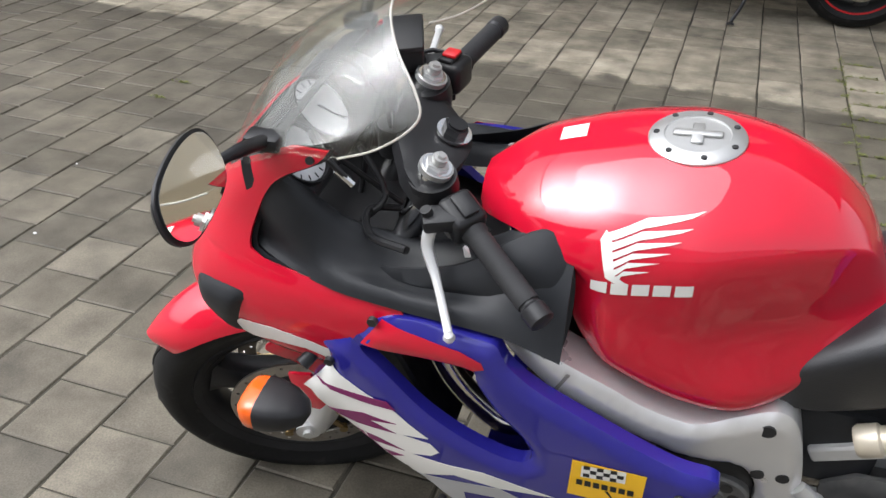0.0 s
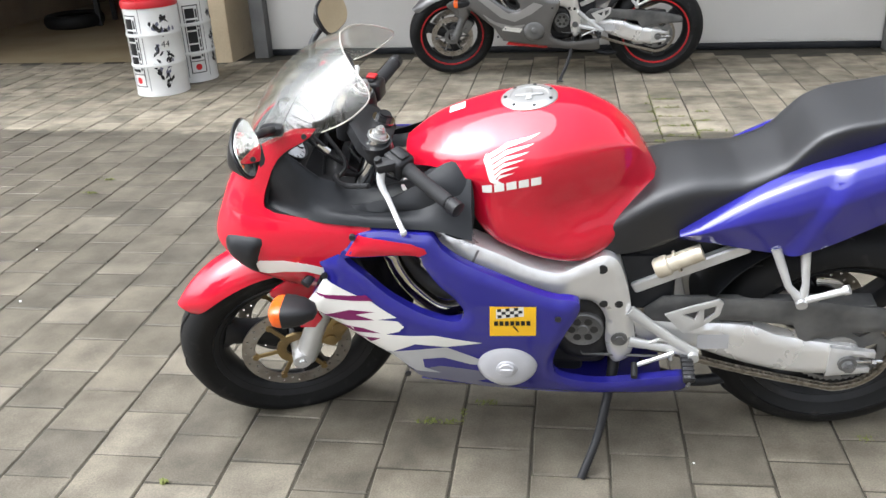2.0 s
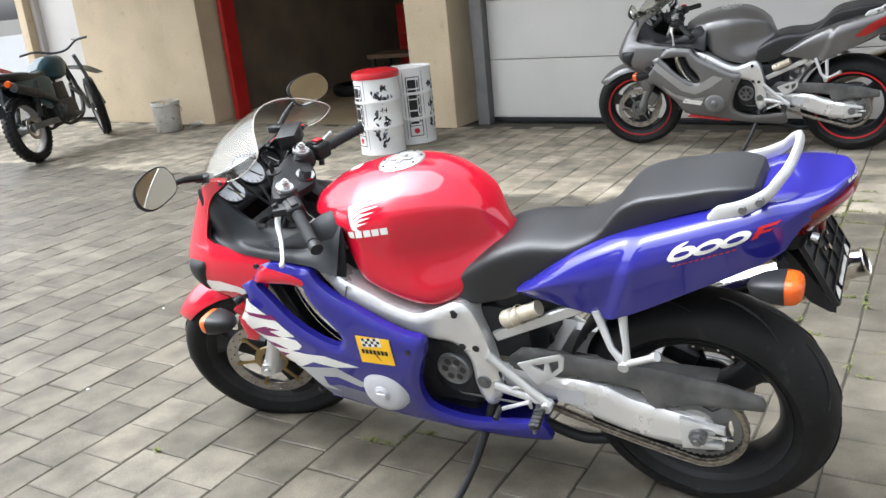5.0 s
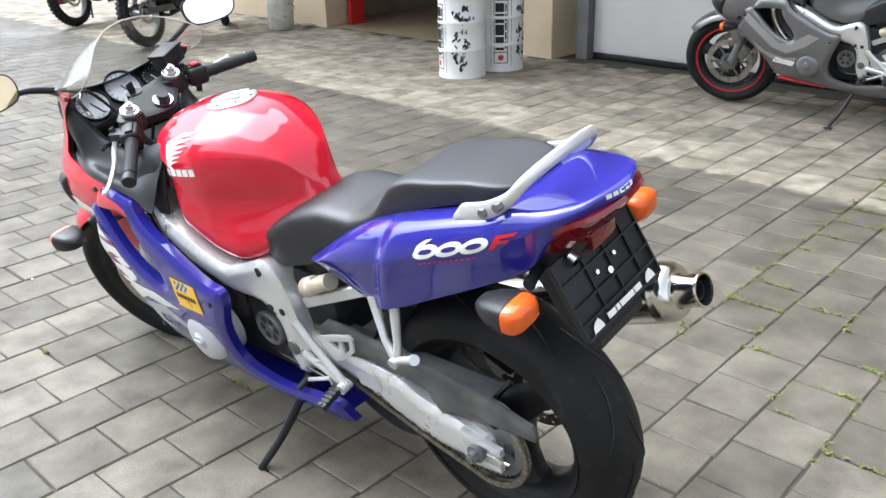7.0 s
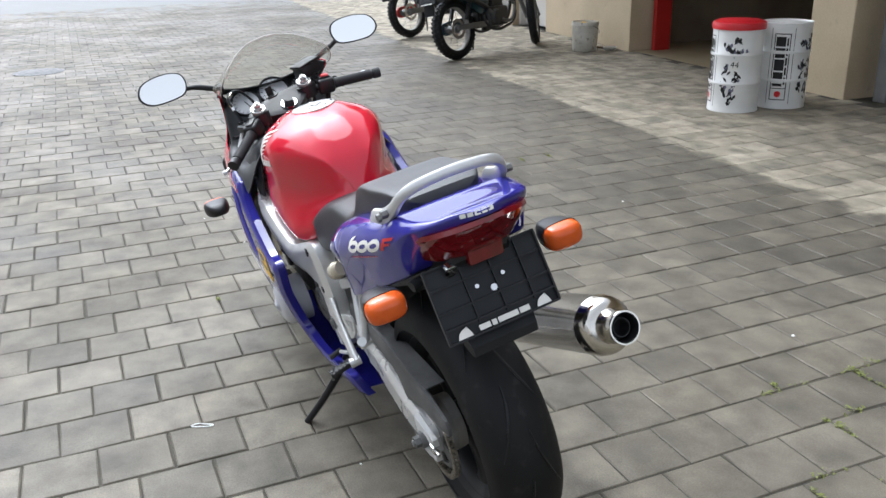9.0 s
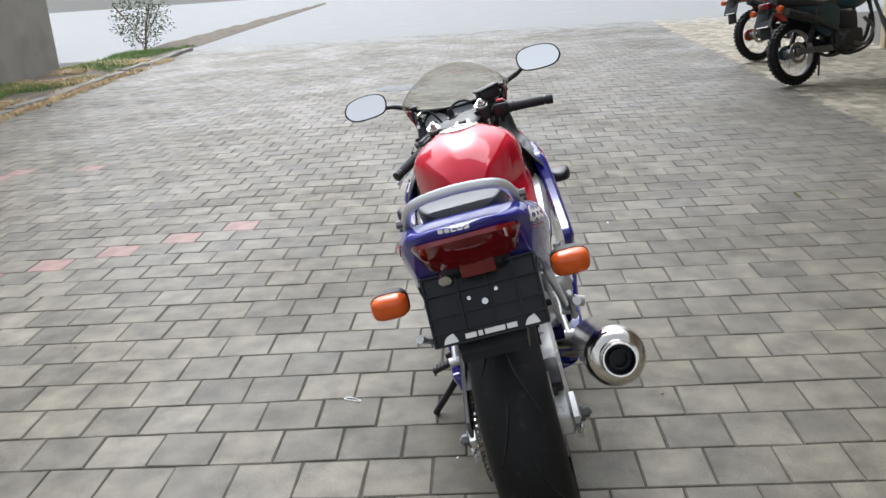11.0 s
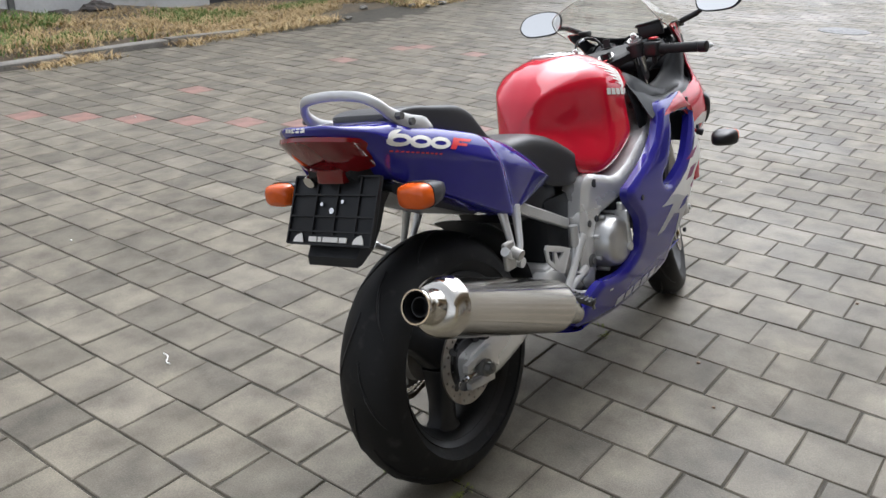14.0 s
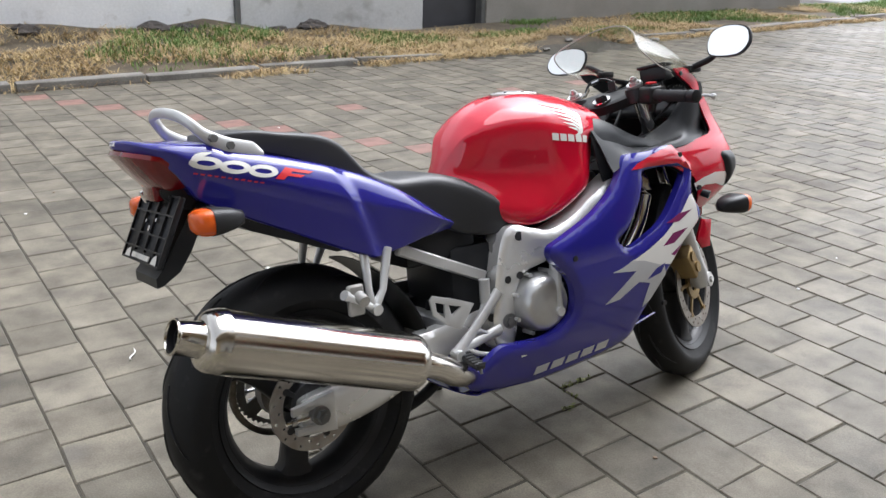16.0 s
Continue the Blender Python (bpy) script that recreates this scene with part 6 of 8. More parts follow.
        P("knee_cover", sheet([(0.868, 0.735), (0.858, 0.8), (0.86, 0.85), (0.874, 0.886), (0.905, 0.897), (0.95, 0.88), (1.008, 0.845), (1.08, 0.822), (1.16, 0.808), (1.17, 0.79), (1.1, 0.785), (1.03, 0.792), (0.975, 0.785), (0.945, 0.765), (0.915, 0.73), (0.885, 0.715)], lambda x, z: knee_y(z) - 0.08 * max(0, x - 1.03), (), 0.004, 0.012, pillow=0.012, soft=0.03, side=s), BLACK, bike, "smooth black knee cover beside the tank")
        P("cover_hole", rod((0.893, s * 0.195, 0.79), (0.893, s * 0.2005, 0.79), 0.0085, 14), BLACKFILM, bike)
        P("panel_fastener", merge(*[rod((x, s * (y - 0.004), z), (x, s * (y + 0.004), z), 0.0085, 12) for x, y, z in ((0.873, 0.17, 0.80),)]), BLACKFILM, bike)
    P("inner_shroud", loft([[(1.0, 0.12 * c, 0.74 + 0.03 * t), (1.3, 0.14 * c, 0.80 + 0.03 * t)] for c, t in ((-1, 0), (-0.5, 0), (0, 0), (0.5, 0), (1, 0))], False, False), BLACKFILM, bike)

    # mirrors on the cowl
    for s, _ in both:
        base = Vector((1.272, s * 0.172, 1.006))
        head = Vector((1.275, 0.345, 1.058)) if s > 0 else Vector((1.242, -0.329, 1.075))
        mr_ = P("mirror", merge(box(base.x - 0.022, base.x + 0.03, base.y - 0.016, base.y + 0.016, base.z - 0.008, base.z + 0.014, 0.006, 2), bend([tuple(base + Vector((0, s * 0.01, 0.008))), tuple(base + Vector((0.006, s * 0.07, 0.03))), tuple(head + Vector((0.02, -s * 0.06, -0.02)))], [0.0095] * 6 + [0.008] * 6, 12, 10)), SATIN, bike, "black rear-view mirror")
        oval = [(-0.082, -0.008), (-0.066, 0.03), (-0.02, 0.046), (0.04, 0.046), (0.076, 0.03), (0.082, -0.004), (0.062, -0.036), (0.0, -0.044), (-0.056, -0.038)]
        hm = Matrix.Translation(head) @ Matrix.Rotation(radians(9 if s > 0 else -10), 4, "Z") @ Matrix.Rotation(radians(19), 4, "Y")
        flipx = Matrix.Diagonal((s, 1, 1, 1))
        shell = sheet(oval, lambda x, z: 0.0, (), 0.004, 0.010, pillow=0.036, soft=0.06)
        P("housing", moved(moved(shell, flipx), hm @ Matrix.Rotation(radians(-90), 4, "Z")), SATIN, mr_, "black mirror housing")
        glass = sheet([(0.93 * x, 0.92 * z) for x, z in oval], lambda x, z: -0.0055, (), 0.002, 0.010)
        P("glass", moved(moved(glass, flipx), hm @ Matrix.Rotation(radians(-90), 4, "Z")), MIRROR, mr_, "mirror glass")

    # side fairings
    panel = [(1.120, 0.773), (1.079, 0.784), (1.040, 0.784), (0.989, 0.778), (0.952, 0.774), (0.938, 0.755), (0.928, 0.740), (0.890, 0.709), (0.823, 0.673), (0.756, 0.638), (0.689, 0.609), (0.646, 0.603), (0.631, 0.589), (0.639, 0.553), (0.660, 0.512), (0.683, 0.454), (0.695, 0.396), (0.685, 0.346), (0.637, 0.317), (0.563, 0.301), (0.455, 0.309), (0.383, 0.312), (0.371, 0.272), (0.382, 0.231), (0.512, 0.238), (0.696, 0.266), (0.820, 0.283), (0.913, 0.299), (0.989, 0.318), (1.029, 0.347), (1.056, 0.391), (1.078, 0.424), (1.122, 0.465), (1.189, 0.523), (1.264, 0.569), (1.231, 0.630), (1.210, 0.660), (1.211, 0.685), (1.224, 0.699), (1.217, 0.712), (1.184, 0.721), (1.148, 0.740)]
    opening = [(1.154, 0.713), (1.115, 0.720), (1.035, 0.728), (0.982, 0.724), (0.973, 0.701), (0.946, 0.652), (0.910, 0.610), (0.893, 0.575), (0.904, 0.547), (0.939, 0.546), (0.995, 0.571), (1.061, 0.618), (1.112, 0.671)]
    panel_right = [(1.102, 0.805), (0.998, 0.798), (0.927, 0.799), (0.900, 0.784), (0.877, 0.750), (0.832, 0.703), (0.753, 0.655), (0.648, 0.614), (0.611, 0.599), (0.609, 0.570), (0.643, 0.534), (0.675, 0.499), (0.691, 0.450), (0.685, 0.403), (0.641, 0.374), (0.590, 0.361), (0.522, 0.363), (0.458, 0.361), (0.379, 0.283), (0.433, 0.248), (0.539, 0.238), (0.646, 0.236), (0.792, 0.248), (0.921, 0.273), (0.958, 0.326), (0.988, 0.372), (1.044, 0.440), (1.117, 0.522), (1.223, 0.589), (1.176, 0.658), (1.185, 0.712), (1.181, 0.744), (1.138, 0.778)]
    opening_right = [(1.149, 0.732), (1.112, 0.680), (1.036, 0.605), (0.962, 0.569), (0.905, 0.551), (0.873, 0.556), (0.851, 0.580), (0.891, 0.606), (0.936, 0.665), (0.960, 0.721), (0.968, 0.748), (1.032, 0.752), (1.102, 0.746)]
    for s, side in both:
        if s < 0 and main:
            panel, opening = panel_right, opening_right
        rims = [dense(panel, 0.015, True), dense(opening, 0.015, True)]
        skin = lambda x, z: side_width(x, z) - 0.011 * (1 - math.sin(min(edge_gap(x, z, rims) / 0.02, 1) * math.pi / 2))
        fp_ = P("side_fairing", sheet(panel, lambda x, z: side_width(x, z) - 0.011, [opening], 0.022, 0.013, pillow=0.011, soft=0.02, side=s), lower, bike, paint["fairing_label"])
        for x, z in ((1.125, 0.776), (1.206, 0.672), (0.68, 0.56), (1.05, 0.36)):
            P("fairing_screw", rod((x, s * (side_width(x, z) - 0.004), z), (x, s * (side_width(x, z) + 0.0035), z), 0.0075, 10), DARKMETAL, fp_)
        D = lambda name, pts, mat, k=0.0018, smooth=False: P(name, sheet(pts, lambda x, z: skin(x, z) + k, (), 0.0006, 0.011, smooth, side=s), mat, fp_)
        if main:
            # red upper corner, then the flame shapes
            if s > 0:
                D("red_field", [(1.114, 0.776), (1.054, 0.772), (0.995, 0.763), (0.965, 0.751), (0.961, 0.741), (0.978, 0.730), (1.046, 0.733), (1.110, 0.727), (1.148, 0.730)], RED)
                D("flame", [(1.209, 0.664), (1.150, 0.632), (1.120, 0.620), (1.100, 0.608), (1.080, 0.589), (1.050, 0.566), (1.097, 0.556), (1.048, 0.554), (1.035, 0.537), (1.049, 0.522), (1.083, 0.511), (1.026, 0.508), (0.968, 0.510), (0.911, 0.496), (0.857, 0.485), (0.942, 0.472), (1.015, 0.482), (1.073, 0.452), (1.104, 0.451), (1.130, 0.478), (1.163, 0.509), (1.196, 0.536), (1.233, 0.562), (1.272, 0.579), (1.238, 0.620)], film)
                D("flame", [(1.071, 0.451), (1.015, 0.460), (0.942, 0.470), (0.889, 0.437), (0.832, 0.399), (0.888, 0.403), (0.953, 0.431), (1.004, 0.425), (1.004, 0.391), (0.969, 0.368), (1.025, 0.377), (1.053, 0.404), (1.098, 0.445)], SILVERFILM, 0.0014)
                D("flame", [(0.964, 0.396), (0.903, 0.383), (0.822, 0.362), (0.775, 0.332), (0.842, 0.342), (0.882, 0.330), (0.801, 0.303), (0.760, 0.282), (0.861, 0.305), (0.953, 0.335), (1.025, 0.352), (1.035, 0.377)], GREYFILM, 0.001)
                for wedge in ([(1.243, 0.617), (1.113, 0.628), (1.099, 0.613), (1.151, 0.610), (1.212, 0.609)], [(1.230, 0.556), (1.159, 0.582), (1.101, 0.580), (1.147, 0.569), (1.104, 0.555), (1.172, 0.549)], [(1.193, 0.534), (1.136, 0.528), (1.095, 0.514), (1.162, 0.515)], [(1.157, 0.501), (1.097, 0.498), (1.132, 0.480)]):
                    D("flame_wedge", wedge, PURPLE, 0.0024)
            else:
                D("red_field", [(1.106, 0.806), (1.004, 0.789), (0.936, 0.771), (0.912, 0.758), (0.976, 0.758), (1.110, 0.755), (1.186, 0.721), (1.184, 0.744), (1.139, 0.780)], RED)
                D("flame", [(0.896, 0.517), (0.853, 0.502), (0.815, 0.496), (0.908, 0.484), (0.855, 0.446), (0.799, 0.410), (0.853, 0.414), (0.923, 0.449), (0.970, 0.438), (0.960, 0.407), (0.951, 0.369), (0.985, 0.388), (1.036, 0.450), (1.014, 0.501)], SILVERFILM, 0.0014)
                D("flame", [(1.172, 0.661), (1.146, 0.659), (1.103, 0.618), (1.023, 0.566), (0.961, 0.537), (0.896, 0.515), (0.941, 0.507), (1.002, 0.485), (1.053, 0.477), (1.113, 0.529), (1.191, 0.582)], film)
                for wedge in ([(1.015, 0.535), (1.060, 0.565), (1.129, 0.569), (1.101, 0.554), (1.065, 0.536)], [(1.035, 0.596), (1.088, 0.615), (1.152, 0.618), (1.087, 0.593)], [(1.050, 0.505), (1.103, 0.528), (1.117, 0.525), (1.068, 0.499)]):
                    D("flame_wedge", wedge, PURPLE, 0.0024)
                D("flame_wedge", [(0.957, 0.450), (0.990, 0.476), (1.026, 0.486), (1.011, 0.460)], lower, 0.002)
            for k in range(0 if s > 0 else 5):
                x0, zb = 0.83 - 0.054 * k, 0.277 - 0.003 * k
                D("brand_block", [(x0, zb), (x0 - 0.042, zb - 0.003), (x0 - 0.036, zb + 0.02), (x0 + 0.006, zb + 0.023)], SILVERFILM)
        else:
            D("flash", [(1.225, 0.66), (1.14, 0.6), (1.02, 0.5), (0.93, 0.47), (0.82, 0.52), (0.74, 0.58), (0.80, 0.60), (0.9, 0.54), (0.97, 0.53), (1.08, 0.61), (1.18, 0.69)], PALESILVER)
            P("red_field", onto(cut_fine(sheet([(-0.31, 0.93), (-0.2, 0.91), (-0.1, 0.86), (-0.02, 0.79), (-0.08, 0.79), (-0.2, 0.86), (-0.29, 0.91)], lambda x, z: s * 0.3, (), 0, 0.02, False), 1), tail_tree, (0, -s, 0), 0.0016), REDSHOP, tail, "dark red field on the tail")
            D("flash", [(1.15, 0.53), (1.06, 0.47), (0.95, 0.44), (0.86, 0.45), (0.9, 0.41), (1.0, 0.415), (1.1, 0.47)], PALESILVER)
            D("brand_block", [(1.02, 0.41), (0.9, 0.39), (0.88, 0.42), (1.0, 0.44)], WHITE)
            D("brand_block", [(0.86, 0.385), (0.8, 0.38), (0.79, 0.405), (0.85, 0.41)], YELLOW)
            D("red_field", [(1.0, 0.298), (0.72, 0.262), (0.72, 0.28), (0.98, 0.318)], REDSHOP)
    # belly pan closes the fairing below
    rings = []
    for i in range(18):
        x = 0.42 + 0.6 * i / 17
        zb = curve([(0.42, 0.25), (0.6, 0.262), (0.83, 0.292), (1.02, 0.335)])(x)
        w = side_width(x, zb) - 0.004
        rings.append([(x, w * math.cos(a), zb - 0.03 * math.sin(a)) for a in [math.pi * k / 12 for k in range(13)]])
    P("belly_pan", thicken(loft(rings, False, False), 0.004), lower, bike)

    if main:
        sticker = P("sticker", sheet([(0.832, 0.599), (0.728, 0.596), (0.731, 0.510), (0.837, 0.510)], lambda x, z: side_width(x, z) + 0.0022, (), 0.0006, 0.012, False), YELLOW, bike, "square yellow sticker with a chequered flag")
        chk = []
        for i in range(6):
            for j in range(3):
                if (i + j) % 2 == 0:
                    x, z = 0.8155 - i * 0.0095, 0.5655 + j * 0.009 + 0.0008 * i
                    chk.append(sheet([(x, z), (x - 0.0092, z + 0.001), (x - 0.0092, z + 0.0098), (x, z + 0.0088)], lambda a, b: side_width(a, b) + 0.0032, (), 0, 0.012, False))
        P("chequer", merge(*chk), BLACKFILM, sticker)
        P("chequer_ground", sheet([(0.819, 0.563), (0.756, 0.570), (0.756, 0.598), (0.818, 0.591)], lambda a, b: side_width(a, b) + 0.0027, (), 0, 0.012, False), WHITE, sticker)
        P("printed_bar", merge(*[sheet([(0.8245 - k * 0.0122, 0.5425), (0.8155 - k * 0.0122, 0.5425), (0.8155 - k * 0.0122, 0.5565), (0.8245 - k * 0.0122, 0.5565)], lambda a, b: side_width(a, b) + 0.0032, (), 0, 0.01, False) for k in range(7)], sheet([(0.783, 0.540), (0.778, 0.541), (0.769, 0.522), (0.771, 0.522)], lambda a, b: side_width(a, b) + 0.0032, (), 0, 0.01, False)), BLACKFILM, sticker)

        # tank markings: a winged badge of slanted bars and five blocks
        for s, _ in both:
            # six slanted feathers fan out from the root ahead, under them five blocks
            bms = []
            for k in range(6):
                u = k / 5
                ax_, az = 0.826 - 0.016 * u, 0.917 - 0.05 * u
                bx, bz = 0.71 + 0.056 * u, 0.952 - 0.066 * u
                w = 0.0072 - 0.0012 * u
                bms.append(cut_fine(sheet([(ax_, az), (0.5 * (ax_ + bx) + 0.01, 0.5 * (az + bz) + 0.004), (bx, bz), (bx + 0.014, bz - w * 0.8), (0.5 * (ax_ + bx) + 0.012, 0.5 * (az + bz) - w * 0.9 + 0.002), (ax_ - 0.004, az - w)], lambda x, z: 0.0, (), 0, 0.012, False), 1))
            bms.append(cut_fine(sheet([(0.832, 0.91), (0.826, 0.92), (0.818, 0.912), (0.808, 0.872), (0.79, 0.862), (0.798, 0.857), (0.82, 0.866)], lambda x, z: 0.0, (), 0, 0.01, False), 1))
            P("wing_badge", onto(moved(merge(*bms), Matrix.Translation((0.0, s * 0.3, 0))), tree, (0, -s, 0), 0.0015), WHITE, tank, "white winged badge")
            bms = []
            for k in range(5):
                x0, z0 = 0.838 - k * 0.0265, 0.838 + 0.004 * k
                bms.append(cut_fine(sheet([(x0, z0), (x0 - 0.0215, z0 + 0.0035), (x0 - 0.0215, z0 + 0.022), (x0, z0 + 0.018)], lambda x, z: 0.0, (), 0, 0.01, False), 1))
            P("badge_block", onto(moved(merge(*bms), Matrix.Translation((0.0, s * 0.3, 0))), tree, (0, -s, 0), 0.0015), WHITE, tank)
            # displacement figures on the tail: slanting rings, the first with a tail of its own, then a letter
            a0, along, size = (Vector((0.004, 0.835)), Vector((-0.960, 0.280)), 0.0306) if s > 0 else (Vector((-0.232, 0.909)), Vector((0.968, -0.251)), 0.0311)
            at = lambda u, v: (a0.x + along.x * u , a0.y + along.y * u + v)
            ring = lambda cu, a, b: [at(cu + a * math.cos(q) + 0.75 * b * math.sin(q), b * math.sin(q)) for q in [k * math.pi / 9 for k in range(18)]]
            bms = []
            for k in range(3):
                cu = size * (0.95 + 1.85 * k)
                bms.append(sheet(ring(cu, size, size * 0.44), lambda x, z: 0.0, [ring(cu, size * 0.58, size * 0.17)], 0, 0.007))
            bms.append(sheet([at(size * u, size * v) for u, v in ((0.02, 0.05), (0.35, 0.46), (0.95, 0.68), (1.5, 0.72), (1.1, 0.54), (0.75, 0.32), (0.5, 0.12))], lambda x, z: 0.0, (), 0, 0.007))
            P("figure_mark", onto(moved(merge(*bms), Matrix.Translation((0, s * 0.3, 0))), tail_tree, (0, -s, 0), 0.0016), WHITE, tail, "white slanted figures 600")
            f0, fw, fh = (5.6 * size, 1.5 * size, 0.8 * size) if s > 0 else (5.4 * size, 2.2 * size, 0.85 * size)
            fl = [at(f0 + fw * u, fh * (v - 0.45)) for u, v in ((0, 0), (0.4, 1), (1.35, 1.0), (1.15, 0.76), (0.6, 0.76), (0.54, 0.58), (1.0, 0.58), (0.85, 0.36), (0.42, 0.36), (0.26, 0))]
            P("letter", onto(moved(sheet(fl, lambda x, z: 0.0, (), 0, 0.007, False), Matrix.Translation((0, s * 0.3, 0))), tail_tree, (0, -s, 0), 0.0016), REDMARK, tail, "red slanted letter F")
            small = [sheet([at(size * (0.1 + 0.42 * k + u), size * (-0.82 + v)) for u, v in ((0, 0), (0.07, 0.1), (0.33, 0.1), (0.26, 0))], lambda x, z: 0.0, (), 0, 0.01, False) for k in range(11)]
            P("printed_bar", onto(moved(merge(*small), Matrix.Translation((0, s * 0.3, 0))), tail_tree, (0, -s, 0), 0.0014), REDMARK, tail)
        sq = cut_fine(sheet([(0.918, -0.035), (0.882, -0.037), (0.881, -0.005), (0.917, -0.003)], lambda x, z: 0.0, (), 0, 0.02, False), 2)
        for v in sq.verts:
            v.co = (v.co.x, v.co.z, 1.3)
        P("paper_label", onto(sq, tree, (0, 0, -1), 0.0015), WHITE, tank, "small white paper label")
        bb = bmesh.new()
        for k in range(5):
            y0 = 0.046 - k * 0.0135
            f = [bb.verts.new((-0.5, y, z)) for y, z in ((y0, 0.948), (y0 - 0.0105, 0.948), (y0 - 0.0105, 0.955), (y0, 0.955))]
            bb.faces.new(f)
        P("badge_block", onto(bb, tail_tree, (1, 0, 0), 0.0015), WHITE, tail)
        # cables
        for nm, pts, r in (("clutch_cable", [(1.165, 0.16, 0.945), (1.2, 0.16, 0.99), (1.24, 0.11, 0.985), (1.22, 0.06, 0.9), (1.1, 0.03, 0.78)], 0.0045), ("throttle_cable", [(1.1, -0.2, 0.93), (1.18, -0.2, 0.95), (1.22, -0.12, 0.9), (1.15, -0.04, 0.8), (1.02, 0, 0.76)], 0.004), ("brake_hose", [(1.13, -0.13, 0.96), (1.2, -0.11, 0.96), (1.23, -0.06, 0.88), (1.25, 0, 0.75), (1.3, 0.05, 0.6)], 0.005), ("wiring", [(1.08, 0.2, 0.88), (1.15, 0.16, 0.86), (1.18, 0.08, 0.84), (1.12, 0.02, 0.8)], 0.006), ("wiring", [(1.2, 0.05, 0.93), (1.16, 0.07, 0.86), (1.19, 0.1, 0.82), (1.1, 0.06, 0.78)], 0.005)):
            P(nm, hose(pts, r), SATIN, bike)
        P("cable_adjuster", merge(rod((1.165, 0.16, 0.945), (1.185, 0.162, 0.968), 0.006, 8), rod((1.2, 0.16, 0.985), (1.215, 0.145, 0.992), 0.007, 8)), CHROME, bike)
    return bike


MAIN_PAINT = dict(body=RED, lower=BLUE, film=WHITE, rim=SATIN, rim_label="gloss black three-spoke alloy wheel", fender=RED, fender_label="glossy red front mudguard", tank_label="glossy red fuel tank with white badge", tail_label="glossy blue tail fairing", cowl_label="glossy red upper fairing", fairing_label="glossy blue side fairing with white flames", caliper=GOLD, slider=ALU, cover=PALEGREY, lens=SCREEN)
BIKE = pose(0.996, 1.418, 0.0024, -11.74, 1.2, 181.13)
build_motorcycle(BIKE, "red and blue sports motorcycle leaning on its side stand", MAIN_PAINT, 21, True)
SILVERPAINT = surf("silver_grey_paint", (0.15, 0.146, 0.145), (0.125, 0.122, 0.12), 4, 0.3, 0.36, metal=0.45, coat=0.8)
PALESILVER = surf("pale_silver_paint", (0.3, 0.295, 0.29), (0.26, 0.255, 0.25), 4, 0.3, 0.36, metal=0.35, coat=0.8)
GREY_PAINT = dict(body=SILVERPAINT, lower=SILVERPAINT, film=SILVERPAINT, rim=SATIN, rim_label="black three-spoke wheel with red edge", stripe=REDMARK, fender=SILVERPAINT, fender_label="silver front mudguard", tank_label="silver grey fuel tank", tail_label="silver grey tail fairing", cowl_label="silver grey upper fairing", fairing_label="grey side fairing with paler flashes", caliper=GREYMETAL, slider=GREYMETAL, cover=GREYMETAL, lens=SCREEN)
build_motorcycle(pose(0.925, 5.66, 0.004, -10, 0, 178) @ Matrix.Scale(1.03, 4), "silver grey sports motorcycle parked before the garage door", GREY_PAINT, 12, False)


# ---- before the garage ----
def wrapped(bm, r, turn, z0, lift=0.0015):
    """Bend a flat shape (x, z) round an upright drum, centred at the angle turn."""
    bm = cut_fine(bm, 2)
    for v in bm.verts:
        a = turn + v.co.x / r
        v.co = ((r + lift) * math.cos(a), (r + lift) * math.sin(a), z0 + v.co.z)
    return bm


def flat(pts):
    bm = bmesh.new()
    bm.faces.new([bm.verts.new((x, 0, z)) for x, z in pts])
    return bm


def slab(x0, x1, z0, z1):
    n = max(1, int((x1 - x0) / 0.03))
    bms = []
    for i in range(n):
        a, b = x0 + (x1 - x0) * i / n, x0 + (x1 - x0) * (i + 1) / n
        bms.append(flat([(a, z0), (b, z0), (b, z1), (a, z1)]))
    return merge(*bms)


DRUMWHITE = surf("drum_white", (0.72, 0.72, 0.7), (0.64, 0.64, 0.62), 6, 0.35, 0.45, dirt=(0.5, 0.48, 0.44), dirt_at=0.68)
LIDRED = surf("lid_red", (0.5, 0.012, 0.02), (0.44, 0.01, 0.016), 6, 0.4, bump=0.05)
PAILWHITE = surf("pail_plastic", (0.55, 0.53, 0.47), (0.42, 0.4, 0.35), 9, 0.5, dirt=(0.2, 0.17, 0.13), dirt_at=0.58)


